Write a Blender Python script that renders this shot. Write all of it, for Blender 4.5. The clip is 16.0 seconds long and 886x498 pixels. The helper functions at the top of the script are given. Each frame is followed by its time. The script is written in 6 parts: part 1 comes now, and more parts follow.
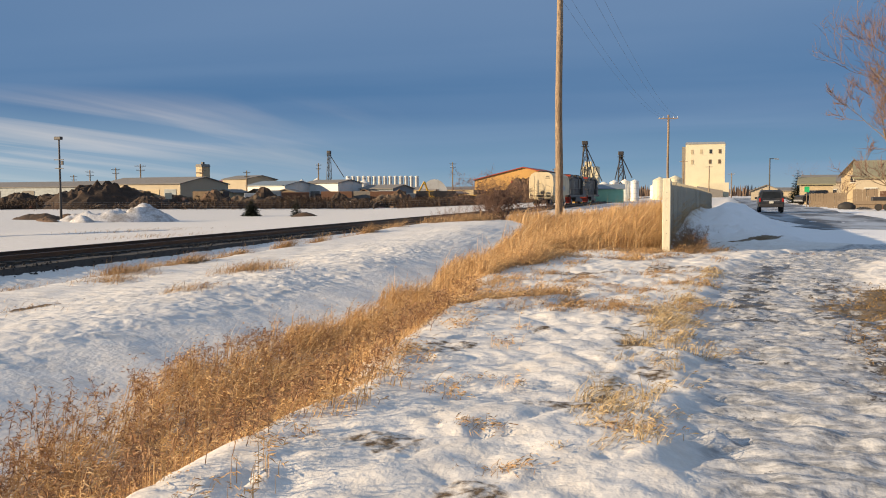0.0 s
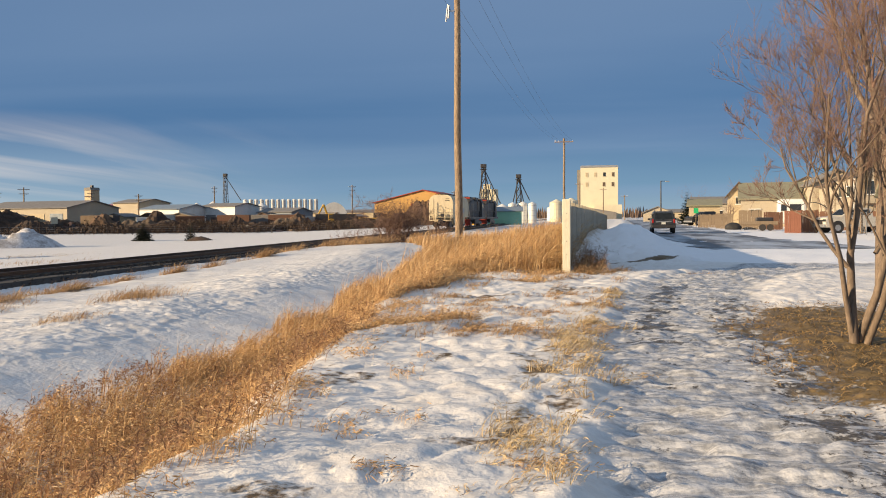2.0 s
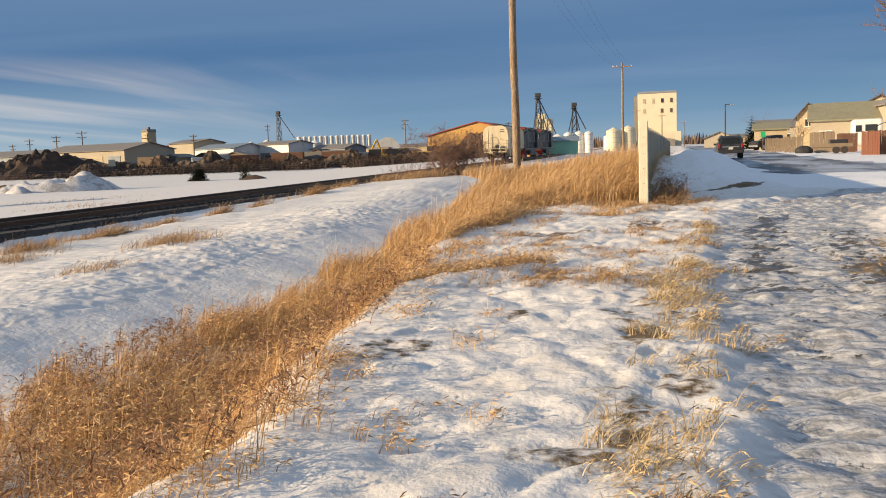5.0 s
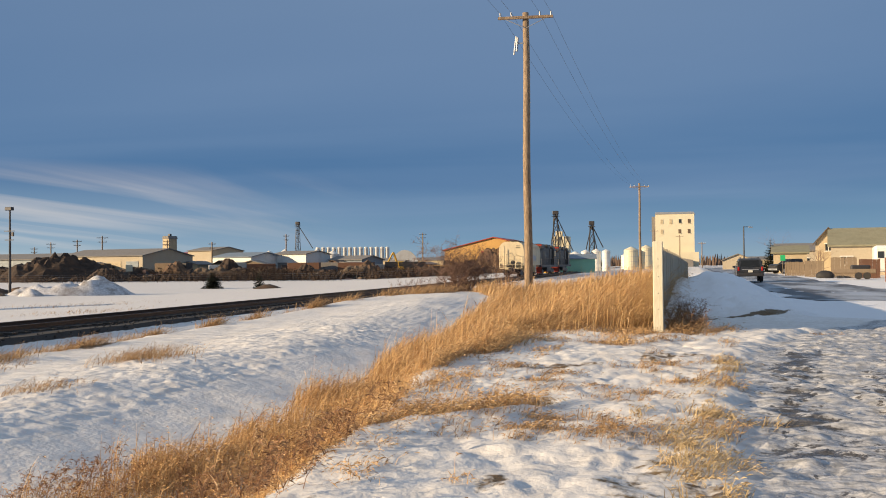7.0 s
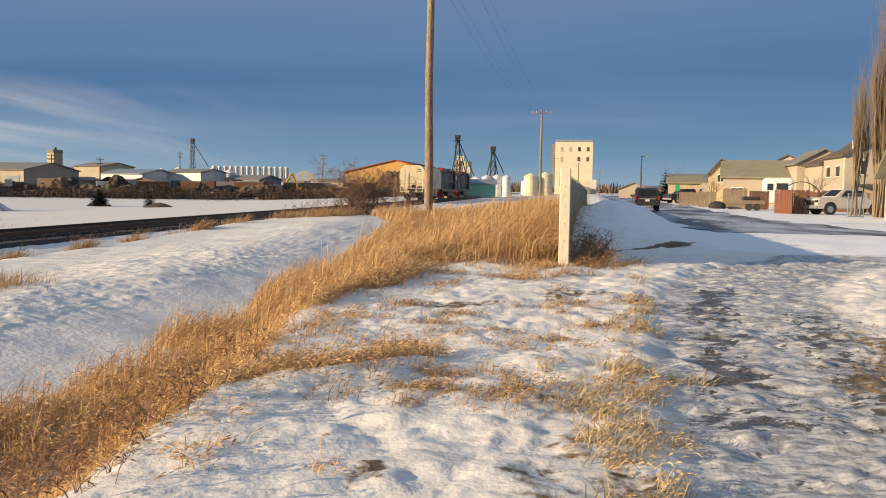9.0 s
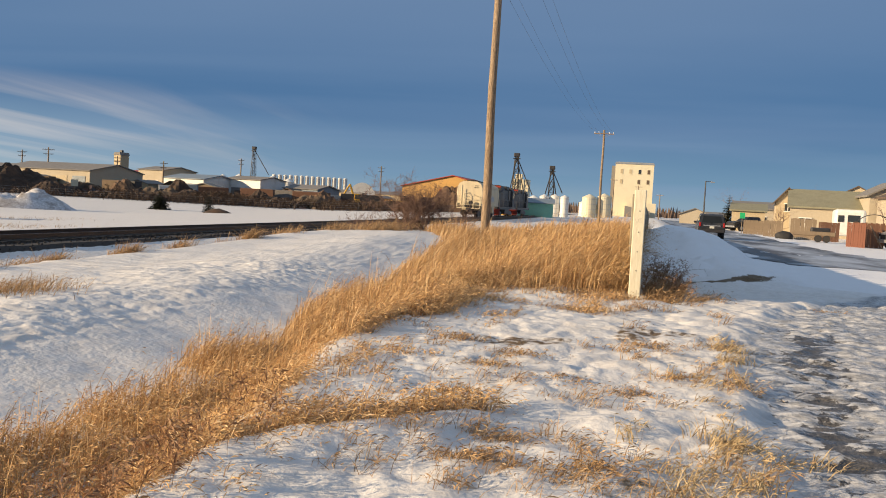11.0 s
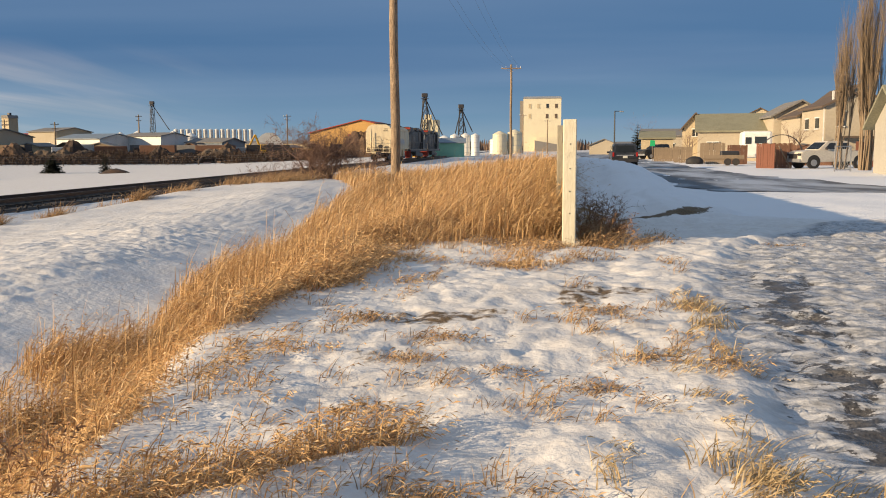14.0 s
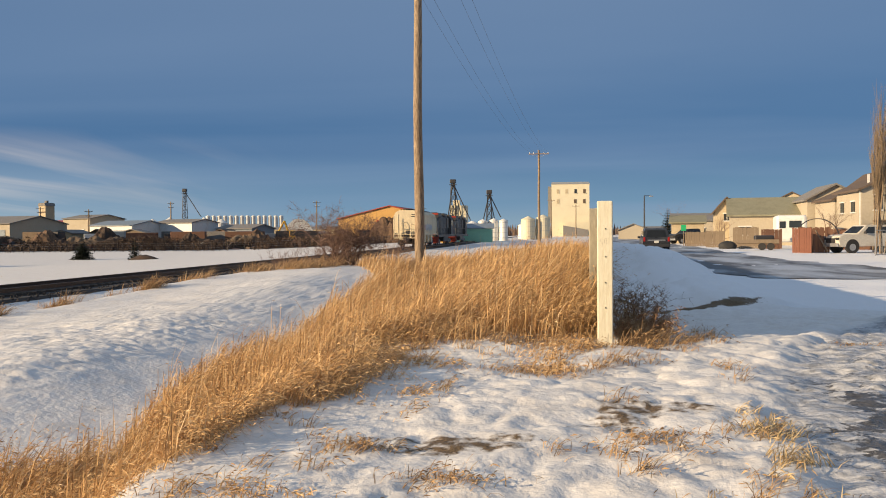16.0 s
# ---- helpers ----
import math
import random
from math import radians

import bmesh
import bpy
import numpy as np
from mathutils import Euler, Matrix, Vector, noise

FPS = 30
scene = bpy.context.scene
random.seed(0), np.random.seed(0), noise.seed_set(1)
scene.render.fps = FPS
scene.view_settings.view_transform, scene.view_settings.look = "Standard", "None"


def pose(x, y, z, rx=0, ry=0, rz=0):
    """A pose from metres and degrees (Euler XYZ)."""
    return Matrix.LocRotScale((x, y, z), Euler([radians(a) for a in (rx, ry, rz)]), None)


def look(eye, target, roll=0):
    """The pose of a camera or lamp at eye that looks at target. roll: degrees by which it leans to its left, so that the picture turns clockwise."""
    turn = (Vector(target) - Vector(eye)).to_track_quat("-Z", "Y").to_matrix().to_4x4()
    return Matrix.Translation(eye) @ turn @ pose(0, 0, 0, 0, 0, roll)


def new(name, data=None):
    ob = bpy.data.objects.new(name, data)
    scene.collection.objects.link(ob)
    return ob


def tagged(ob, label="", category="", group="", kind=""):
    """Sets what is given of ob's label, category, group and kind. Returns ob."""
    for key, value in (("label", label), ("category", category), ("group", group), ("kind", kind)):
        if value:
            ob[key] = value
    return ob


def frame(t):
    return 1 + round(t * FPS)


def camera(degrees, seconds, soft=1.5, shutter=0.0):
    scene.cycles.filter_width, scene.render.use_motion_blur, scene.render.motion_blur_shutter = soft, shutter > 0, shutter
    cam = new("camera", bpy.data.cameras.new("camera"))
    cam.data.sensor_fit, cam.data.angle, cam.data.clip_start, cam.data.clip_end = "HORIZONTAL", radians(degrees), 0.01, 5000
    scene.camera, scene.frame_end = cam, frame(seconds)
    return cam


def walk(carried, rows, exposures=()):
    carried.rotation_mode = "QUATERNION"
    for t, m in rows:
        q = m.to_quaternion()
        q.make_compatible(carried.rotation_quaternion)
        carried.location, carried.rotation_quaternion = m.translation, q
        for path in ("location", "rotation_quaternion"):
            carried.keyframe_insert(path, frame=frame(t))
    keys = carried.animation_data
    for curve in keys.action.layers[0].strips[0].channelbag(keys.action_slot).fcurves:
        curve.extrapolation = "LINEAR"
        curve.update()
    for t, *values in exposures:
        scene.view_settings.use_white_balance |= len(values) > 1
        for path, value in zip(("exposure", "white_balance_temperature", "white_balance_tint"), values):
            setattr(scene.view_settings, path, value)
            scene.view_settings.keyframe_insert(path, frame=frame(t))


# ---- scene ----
cam = camera(53, 16.0, soft=1.0)
PATH = [
    (0, (1.200, -19.225, 1.182), (0.593, -17.323, 1.059), -0.2),
    (0.5, (1.153, -19.165, 1.182), (0.556, -17.259, 1.089), -0.1),
    (1, (1.218, -19.052, 1.183), (0.603, -17.150, 1.112), 0.1),
    (1.5, (1.234, -18.936, 1.181), (0.697, -17.011, 1.113), 0.2),
    (2, (1.097, -18.732, 1.159), (0.706, -16.772, 1.086), -0.5),
    (2.5, (0.947, -18.458, 1.109), (0.515, -16.507, 1.031), -0.8),
    (3, (0.840, -18.208, 1.125), (0.360, -16.269, 1.026), -0.6),
    (3.5, (0.677, -17.951, 1.066), (0.175, -16.023, 0.897), -1.2),
    (4, (0.621, -17.652, 1.044), (0.104, -15.732, 0.831), -1.9),
    (4.2, (0.618, -17.528, 1.064), (0.107, -15.608, 0.843), -2.1),
    (6.3, (0.629, -15.928, 1.097), (0.091, -14.012, 0.897), -2.0),
    (6.5, (0.634, -15.757, 1.099), (0.074, -13.845, 0.925), -2.1),
    (7, (0.622, -15.540, 1.130), (0.075, -13.617, 1.166), -0.5),
    (7.5, (0.542, -15.280, 1.118), (0.086, -13.333, 1.172), -0.2),
    (8, (0.592, -14.955, 1.167), (0.231, -12.988, 1.108), -0.7),
    (8.2, (0.556, -14.798, 1.173), (0.210, -12.830, 1.081), -0.6),
    (10.3, (0.323, -13.374, 1.106), (-0.053, -11.416, 0.947), 3.8),
    (10.5, (0.290, -13.255, 1.137), (-0.113, -11.299, 1.020), 3.9),
    (11, (0.160, -12.995, 1.163), (-0.290, -11.049, 1.059), 3.2),
    (11.5, (0.168, -12.758, 1.199), (-0.337, -10.825, 1.106), 2.6),
    (12, (0.111, -12.497, 1.175), (-0.388, -10.562, 1.090), 2.6),
    (12.5, (0.023, -12.245, 1.201), (-0.445, -10.301, 1.158), 1.6),
    (13, (-0.034, -11.868, 1.211), (-0.451, -9.913, 1.154), 0.4),
    (13.5, (-0.123, -11.454, 1.169), (-0.464, -9.492, 0.981), 0.1),
    (14, (-0.117, -11.120, 1.157), (-0.376, -9.150, 0.931), -0.2),
    (14.5, (-0.172, -10.794, 1.178), (-0.390, -8.811, 1.027), -0.4),
    (15, (-0.279, -10.451, 1.176), (-0.493, -8.465, 1.090), -0.3),
    (15.5, (-0.182, -10.089, 1.172), (-0.438, -8.106, 1.116), -0.4),
    (16, (-0.171, -9.784, 1.162), (-0.495, -7.811, 1.127), -0.4),
]
walk(cam, [(t, look(eye, target, roll)) for t, eye, target, roll in PATH],
     exposures=[(0, 1.02), (4.2, 1.03), (7, 0.96), (10.5, 0.93), (14, 0.90), (16, 0.92)])

# ---- sky, sun, exposure ----
SUN_EL, SUN_AZ = 14.0, 30.0          # degrees: height, and how far the light heads from +x towards +y
ldir = Vector((math.cos(radians(SUN_AZ)), math.sin(radians(SUN_AZ)), -math.tan(radians(SUN_EL)))).normalized()
sun = new("sun", bpy.data.lights.new("sun", "SUN"))
sun.data.energy, sun.data.angle, sun.data.color = 4.1, radians(0.55), (1.0, 0.75, 0.46)
sun.matrix_world = look((0, 0, 60), Vector((0, 0, 60)) + ldir)

world = bpy.data.worlds.new("sky")
scene.world = world
world.use_nodes = True
wn, wl = world.node_tree.nodes, world.node_tree.links
wn.clear()


def wnode(kind, **props):
    n = wn.new(kind)
    for k, v in props.items():
        n.inputs[k].default_value = v
    return n


sky = wn.new("ShaderNodeTexSky")
sky.sky_type, sky.sun_disc = "NISHITA", False
sky.sun_elevation = radians(SUN_EL)
sky.sun_rotation = math.atan2(-ldir.x, -ldir.y)
sky.air_density, sky.dust_density, sky.ozone_density = 1.0, 0.6, 3.0
tc = wn.new("ShaderNodeTexCoord")
sep = wn.new("ShaderNodeSeparateXYZ")
wl.new(tc.outputs["Generated"], sep.inputs[0])


def wmath(op, a, b, clamp=False):
    n = wn.new("ShaderNodeMath")
    n.operation, n.use_clamp = op, clamp
    for i, v in enumerate((a, b)):
        if isinstance(v, (int, float)):
            n.inputs[i].default_value = v
        else:
            wl.new(v, n.inputs[i])
    return n.outputs[0]


def wmix(f, a, b):
    n = wn.new("ShaderNodeMix")
    n.data_type = "RGBA"
    for i, v in ((0, f), (6, a), (7, b)):
        if isinstance(v, (int, float)):
            n.inputs[i].default_value = v
        elif isinstance(v, tuple):
            n.inputs[i].default_value = (*v, 1)
        else:
            wl.new(v, n.inputs[i])
    return n.outputs[2]


def wramp(v, stops):
    n = wn.new("ShaderNodeValToRGB")
    e = n.color_ramp.elements
    while len(e) < len(stops):
        e.new(0.5)
    for el, (p, c) in zip(e, stops):
        el.position, el.color = p, (*c, 1) if isinstance(c, tuple) else (c, c, c, 1)
    wl.new(v, n.inputs[0])
    return n.outputs[0]


# a cloud sheet over the clear sky: projected onto a flat layer high above
up = wmath("MAXIMUM", sep.outputs[2], 0.004)
veil = wramp(up, [(0.0, (0.31, 0.44, 0.53)), (0.03, (0.16, 0.31, 0.48)), (0.09, (0.066, 0.170, 0.356)), (0.22, (0.108, 0.20, 0.368)),
                  (0.38, (0.165, 0.25, 0.395)), (0.62, (0.34, 0.43, 0.56))])
scaled = wn.new("ShaderNodeVectorMath")
scaled.operation = "SCALE"
scaled.inputs[3].default_value = 0.085
wl.new(sky.outputs[0], scaled.inputs[0])
base = wmix(0.88, scaled.outputs[0], veil)
den = wmath("ADD", up, 0.07)
comb = wn.new("ShaderNodeCombineXYZ")
wl.new(wmath("DIVIDE", sep.outputs[0], den), comb.inputs[0])
wl.new(wmath("DIVIDE", sep.outputs[1], den), comb.inputs[1])
mapn = wn.new("ShaderNodeMapping")
mapn.inputs["Rotation"].default_value = (0, 0, radians(-3))
mapn.inputs["Scale"].default_value = (1.0, 0.13, 1)
mapn.inputs["Location"].default_value = (1.7, 0.35, 0)
wl.new(comb.outputs[0], mapn.inputs[0])
cl = wnode("ShaderNodeTexNoise", Scale=1.0, Detail=6.0, Roughness=0.50, Distortion=0.7)
wl.new(mapn.outputs[0], cl.inputs["Vector"])
mapb = wn.new("ShaderNodeMapping")
mapb.inputs["Rotation"].default_value = (0, 0, radians(-30))
mapb.inputs["Scale"].default_value = (0.22, 0.50, 1)
mapb.inputs["Location"].default_value = (4.1, 2.2, 0)
wl.new(comb.outputs[0], mapb.inputs[0])
broad = wnode("ShaderNodeTexNoise", Scale=1.0, Detail=4.0, Roughness=0.45, Distortion=0.5)
wl.new(mapb.outputs[0], broad.inputs["Vector"])
soft_cl = wramp(broad.outputs[0], [(0.34, 0.0), (0.70, 1.0)])
# brighter to the left, where the sheet thins out low over the horizon
side = wramp(wmath("ADD", wmath("MULTIPLY", sep.outputs[0], -0.9), wmath("MULTIPLY", sep.outputs[1], -0.12)), [(0.18, 0.0), (0.62, 1.0)])
low = wramp(up, [(0.015, 0.35), (0.05, 1.0), (0.085, 0.9), (0.112, 0.0)])
bright = wmath("MULTIPLY", wmath("MULTIPLY", side, low), 0.72)
streak = wramp(cl.outputs[0], [(0.47, 0.0), (0.66, 1.0)])
c1 = wmix(wmath("MULTIPLY", soft_cl, 0.34), base, (0.25, 0.35, 0.51))
c2 = wmix(wmath("MULTIPLY", bright, streak), c1, (0.74, 0.66, 0.62))
c3 = wmix(wmath("MULTIPLY", wmath("MULTIPLY", side, wramp(up, [(0.0, 1.0), (0.10, 0.0)])), 0.45), c2, (0.58, 0.68, 0.70))
bg = wn.new("ShaderNodeBackground")
bg.inputs["Strength"].default_value = 0.515
wl.new(c3, bg.inputs[0])
wo = wn.new("ShaderNodeOutputWorld")
wl.new(bg.outputs[0], wo.inputs[0])

# ---- materials ----
class Mat:
    """A node material with a few short-hands."""

    def __init__(self, name, rough=0.7, metal=0.0):
        self.m = bpy.data.materials.new(name)
        self.m.use_nodes = True
        self.t = self.m.node_tree
        self.b = self.t.nodes["Principled BSDF"]
        self.b.inputs["Roughness"].default_value = rough
        self.b.inputs["Metallic"].default_value = metal
        self.tc = self.t.nodes.new("ShaderNodeTexCoord")
        self.pos = self.tc.outputs["Object"]

    def put(self, sock, v):
        if isinstance(v, (int, float)):
            sock.default_value = v
        elif isinstance(v, tuple):
            sock.default_value = (*v, 1) if len(v) == 3 and sock.type == "RGBA" else v
        else:
            self.t.links.new(v, sock)

    def noise(self, scale, detail=4.0, rough=0.55, stretch=None, vec=None):
        n = self.t.nodes.new("ShaderNodeTexNoise")
        n.inputs["Scale"].default_value, n.inputs["Detail"].default_value, n.inputs["Roughness"].default_value = scale, detail, rough
        v = vec or self.pos
        if stretch:
            mp = self.t.nodes.new("ShaderNodeMapping")
            mp.inputs["Scale"].default_value = stretch
            self.t.links.new(v, mp.inputs[0])
            v = mp.outputs[0]
        self.t.links.new(v, n.inputs["Vector"])
        return n.outputs[0]

    def ramp(self, v, *stops):
        n = self.t.nodes.new("ShaderNodeValToRGB")
        e = n.color_ramp.elements
        while len(e) < len(stops):
            e.new(0.5)
        for el, (p, c) in zip(e, stops):
            el.position, el.color = p, (*c, 1) if isinstance(c, tuple) else (c, c, c, 1)
        self.put(n.inputs[0], v)
        return n.outputs[0]

    def mix(self, f, a, b):
        n = self.t.nodes.new("ShaderNodeMix")
        n.data_type = "RGBA"
        for i, v in ((0, f), (6, a), (7, b)):
            self.put(n.inputs[i], v)
        return n.outputs[2]

    def math(self, op, a, b, clamp=False):
        n = self.t.nodes.new("ShaderNodeMath")
        n.operation, n.use_clamp = op, clamp
        self.put(n.inputs[0], a), self.put(n.inputs[1], b)
        return n.outputs[0]

    def attr(self, name):
        n = self.t.nodes.new("ShaderNodeAttribute")
        n.attribute_name = name
        return n.outputs["Fac"]

    def rand(self):
        return self.t.nodes.new("ShaderNodeObjectInfo").outputs["Random"]

    def island(self):
        return self.t.nodes.new("ShaderNodeNewGeometry").outputs["Random Per Island"]

    def color(self, v):
        self.put(self.b.inputs["Base Color"], v)
        return self

    def rough(self, v):
        self.put(self.b.inputs["Roughness"], v)
        return self

    def bump(self, v, dist=0.01, strength=0.6):
        n = self.t.nodes.new("ShaderNodeBump")
        n.inputs["Distance"].default_value, n.inputs["Strength"].default_value = dist, strength
        self.put(n.inputs["Height"], v)
        self.t.links.new(n.outputs[0], self.b.inputs["Normal"])
        return self


def worn(name, col, rough=0.6, metal=0.0, var=0.25, dirt=(0.12, 0.09, 0.06), amount=0.3, scale=1.2, grain=18.0, stretch=None):
    """Paint or plain stuff with stains at one scale and grain at another."""
    m = Mat(name, rough, metal)
    a, b = m.noise(scale, 5, 0.6, stretch), m.noise(grain, 4, 0.6, stretch)
    c = m.mix(m.ramp(b, (0.3, 0.0), (0.75, 1.0)), tuple(x * (1 - var) for x in col), tuple(min(1, x * (1 + var * 0.5)) for x in col))
    c = m.mix(m.math("MULTIPLY", m.ramp(a, (0.48, 0.0), (0.75, 1.0)), amount), c, dirt)
    m.color(c).bump(b, 0.004, 0.4)
    m.rough(m.ramp(a, (0.3, rough * 0.85), (0.7, min(1.0, rough * 1.15))))
    return m.m


def blade_mat(name, tip, root, odd):
    """Dry stalks: each one its own shade."""
    m = Mat(name, 0.75)
    r = m.island()
    big = m.noise(0.55, 3)
    tuft = m.noise(7.0, 3, 0.6)
    c = m.ramp(r, (0.0, tuple(v * 0.7 for v in root)), (0.2, root), (0.38, tip), (0.8, tip), (1.0, odd))
    c = m.mix(m.ramp(tuft, (0.40, 0.0), (0.62, 0.42)), c, root)
    c = m.mix(m.ramp(big, (0.38, 0.0), (0.7, 0.42)), c, root)
    m.color(c)
    # thin stalks let light through
    tr, mx = m.t.nodes.new("ShaderNodeBsdfTranslucent"), m.t.nodes.new("ShaderNodeMixShader")
    m.put(tr.inputs[0], c)
    mx.inputs[0].default_value = 0.20
    m.t.links.new(m.b.outputs[0], mx.inputs[1]), m.t.links.new(tr.outputs[0], mx.inputs[2])
    m.t.links.new(mx.outputs[0], m.t.nodes["Material Output"].inputs[0])
    return m.m


M = {}
# snow, worn ice, thawed soil: one ground material, led by what lies there
g = Mat("ground_snow", 0.6)
n1, n2, n3 = g.noise(9, 6, 0.6), g.noise(55, 4, 0.65), g.noise(1.3, 4)
snow = g.mix(g.ramp(n1, (0.35, 0.0), (0.7, 1.0)), (0.66, 0.64, 0.62), (0.76, 0.74, 0.71))
snow = g.mix(g.math("MULTIPLY", g.ramp(g.noise(2.6, 5, 0.6), (0.46, 0.0), (0.68, 1.0)), 0.4), snow, (0.55, 0.50, 0.44))
# ploughed snow past the fence end: paler colour, which also lifts its shade
snow = g.mix(g.attr("shade_lift"), snow, (0.80, 0.805, 0.82))
snow = g.mix(g.math("MULTIPLY", g.ramp(n2, (0.62, 0.0), (0.74, 1.0)), 0.10), snow, (0.35, 0.27, 0.18))
ice = g.mix(g.ramp(g.noise(7.5, 6, 0.7, (0.8, 2.2, 1.0)), (0.42, 0.0), (0.60, 1.0)), (0.54, 0.54, 0.545), (0.22, 0.225, 0.235))
soil = g.mix(g.ramp(n2, (0.35, 0.0), (0.65, 1.0)), (0.05, 0.035, 0.02), (0.20, 0.13, 0.06))
turf = g.mix(g.ramp(n1, (0.3, 0.0), (0.7, 1.0)), (0.07, 0.05, 0.022), (0.22, 0.15, 0.065))


def broken(a):
    return g.ramp(g.math("ADD", a, g.math("MULTIPLY", g.math("SUBTRACT", n1, 0.5), 0.9)), (0.42, 0.0), (0.58, 1.0))


col = g.mix(g.attr("ice"), snow, ice)
grit = g.mix(g.ramp(n2, (0.35, 0.0), (0.65, 1.0)), (0.035, 0.033, 0.032), (0.13, 0.12, 0.11))
n4 = g.noise(9, 6, 0.72, (1.0, 1.7, 1.0))
col = g.mix(g.ramp(g.math("ADD", g.attr("grit"), g.math("MULTIPLY", g.math("SUBTRACT", n4, 0.5), 3.0)), (0.62, 0.0), (0.72, 1.0)), col, grit)
col = g.mix(broken(g.attr("turf")), col, turf)
col = g.mix(broken(g.attr("soil")), col, soil)
g.color(col)
g.rough(g.mix(g.attr("ice"), (0.62, 0.62, 0.62), g.ramp(n1, (0.4, 0.22), (0.65, 0.5))))
g.b.inputs["Specular IOR Level"].default_value = 0.35
g.bump(g.math("ADD", g.math("ADD", n1, g.math("MULTIPLY", n2, 0.12)), g.noise(16, 3, 0.5)), 0.05, 0.24)
M["ground"] = g.m

r = Mat("road_ice", 0.45)
ra, rb = r.noise(0.45, 5, 0.6, (1.0, 0.25, 1)), r.noise(14, 4)
c = r.mix(r.ramp(ra, (0.42, 0.0), (0.62, 1.0)), (0.075, 0.075, 0.08), (0.42, 0.45, 0.49))
c = r.mix(r.ramp(rb, (0.55, 0.0), (0.75, 0.5)), c, (0.20, 0.20, 0.20))
r.color(c).bump(rb, 0.01, 0.4).rough(r.ramp(ra, (0.4, 0.55), (0.65, 0.35)))
M["road"] = r.m

w = Mat("pole_wood", 0.85)
wa, wb = w.noise(7, 6, 0.65, (6, 6, 0.5)), w.noise(1.0, 4, 0.6, (1, 1, 0.7))
wc = w.mix(w.ramp(wa, (0.35, 0.0), (0.68, 1.0)), (0.10, 0.066, 0.042), (0.44, 0.33, 0.22))
wc = w.mix(w.math("MULTIPLY", w.ramp(wb, (0.5, 0.0), (0.7, 1.0)), 0.6), wc, (0.11, 0.065, 0.035))
w.color(wc).bump(wa, 0.012, 0.8)
M["pole_wood"] = w.m

f = Mat("fence_paint", 0.7)
fa, fb = f.noise(2.2, 6, 0.65), f.noise(22, 5, 0.65, (3, 3, 0.35))
fc = f.mix(f.ramp(fb, (0.35, 0.0), (0.7, 1.0)), (0.58, 0.53, 0.39), (0.72, 0.68, 0.54))
fc = f.mix(f.ramp(f.math("ADD", f.math("MULTIPLY", fa, 0.7), f.math("MULTIPLY", fb, 0.4)), (0.62, 0.0), (0.68, 0.75)), fc, (0.30, 0.25, 0.18))
f.color(fc).bump(fb, 0.004, 0.5)
M["fence_paint"] = f.m
M["fence_board"] = worn("fence_board", (0.34, 0.31, 0.24), 0.8, var=0.3, amount=0.45, stretch=(1, 1, 0.3))

M["steel_rail"] = worn("steel_rail", (0.10, 0.075, 0.06), 0.5, 0.6, dirt=(0.16, 0.08, 0.04))
M["tie_wood"] = worn("tie_wood", (0.06, 0.05, 0.042), 0.9)
M["ballast"] = worn("ballast", (0.040, 0.036, 0.033), 0.95, var=0.6, dirt=(0.03, 0.026, 0.024), amount=0.6, grain=22)
M["galv"] = worn("galvanised", (0.45, 0.46, 0.47), 0.45, 0.7, amount=0.15)
M["dark_steel"] = worn("dark_steel", (0.045, 0.045, 0.05), 0.5, 0.4, amount=0.3)
M["black"] = worn("black_rubber_bay_shade", (0.025, 0.025, 0.027), 0.8, amount=0.2)
M["hopper"] = worn("hopper_cream", (0.64, 0.54, 0.36), 0.55, var=0.12, dirt=(0.32, 0.24, 0.16), amount=0.55, scale=0.7, stretch=(1, 1, 0.35))
M["loco_red"] = worn("loco_red", (0.34, 0.04, 0.02), 0.5, amount=0.4, dirt=(0.10, 0.05, 0.03))
M["loco_black"] = worn("loco_black", (0.040, 0.038, 0.038), 0.55, amount=0.5, dirt=(0.12, 0.085, 0.06))
M["loco_grey"] = worn("loco_grey", (0.17, 0.145, 0.12), 0.6, amount=0.6, dirt=(0.14, 0.09, 0.06))
M["cream"] = worn("cream_wall", (0.66, 0.60, 0.44), 0.75, var=0.10, amount=0.22, dirt=(0.38, 0.33, 0.24), scale=0.25, grain=3)
M["housewall"] = worn("house_siding", (0.43, 0.375, 0.285), 0.8, var=0.12, amount=0.3, dirt=(0.34, 0.28, 0.19), scale=0.5, grain=5)
M["stucco"] = worn("stucco_wall", (0.40, 0.375, 0.32), 0.85, var=0.12, amount=0.35, dirt=(0.28, 0.25, 0.20), scale=0.5, grain=7)
M["white"] = worn("white_metal", (0.72, 0.72, 0.69), 0.5, var=0.12, amount=0.45, dirt=(0.36, 0.31, 0.24), scale=0.4, grain=4)
M["tan"] = worn("tan_siding", (0.47, 0.39, 0.26), 0.75, var=0.15, amount=0.3, scale=0.4, grain=4)
M["orange"] = worn("ochre_wall", (0.62, 0.36, 0.11), 0.7, var=0.12, amount=0.25, scale=0.4, grain=4)
M["red"] = worn("red_trim", (0.42, 0.06, 0.035), 0.6, amount=0.25)
M["green"] = worn("green_wall", (0.30, 0.60, 0.42), 0.65, amount=0.2, dirt=(0.2, 0.3, 0.22))
M["bluegrey"] = worn("bluegrey_metal", (0.20, 0.25, 0.30), 0.6, amount=0.3)
M["greyroof"] = worn("grey_roof", (0.21, 0.20, 0.19), 0.85, var=0.3, amount=0.3, grain=9)
M["brownroof"] = worn("brown_shingles", (0.115, 0.082, 0.060), 0.9, var=0.35, amount=0.3, grain=9)
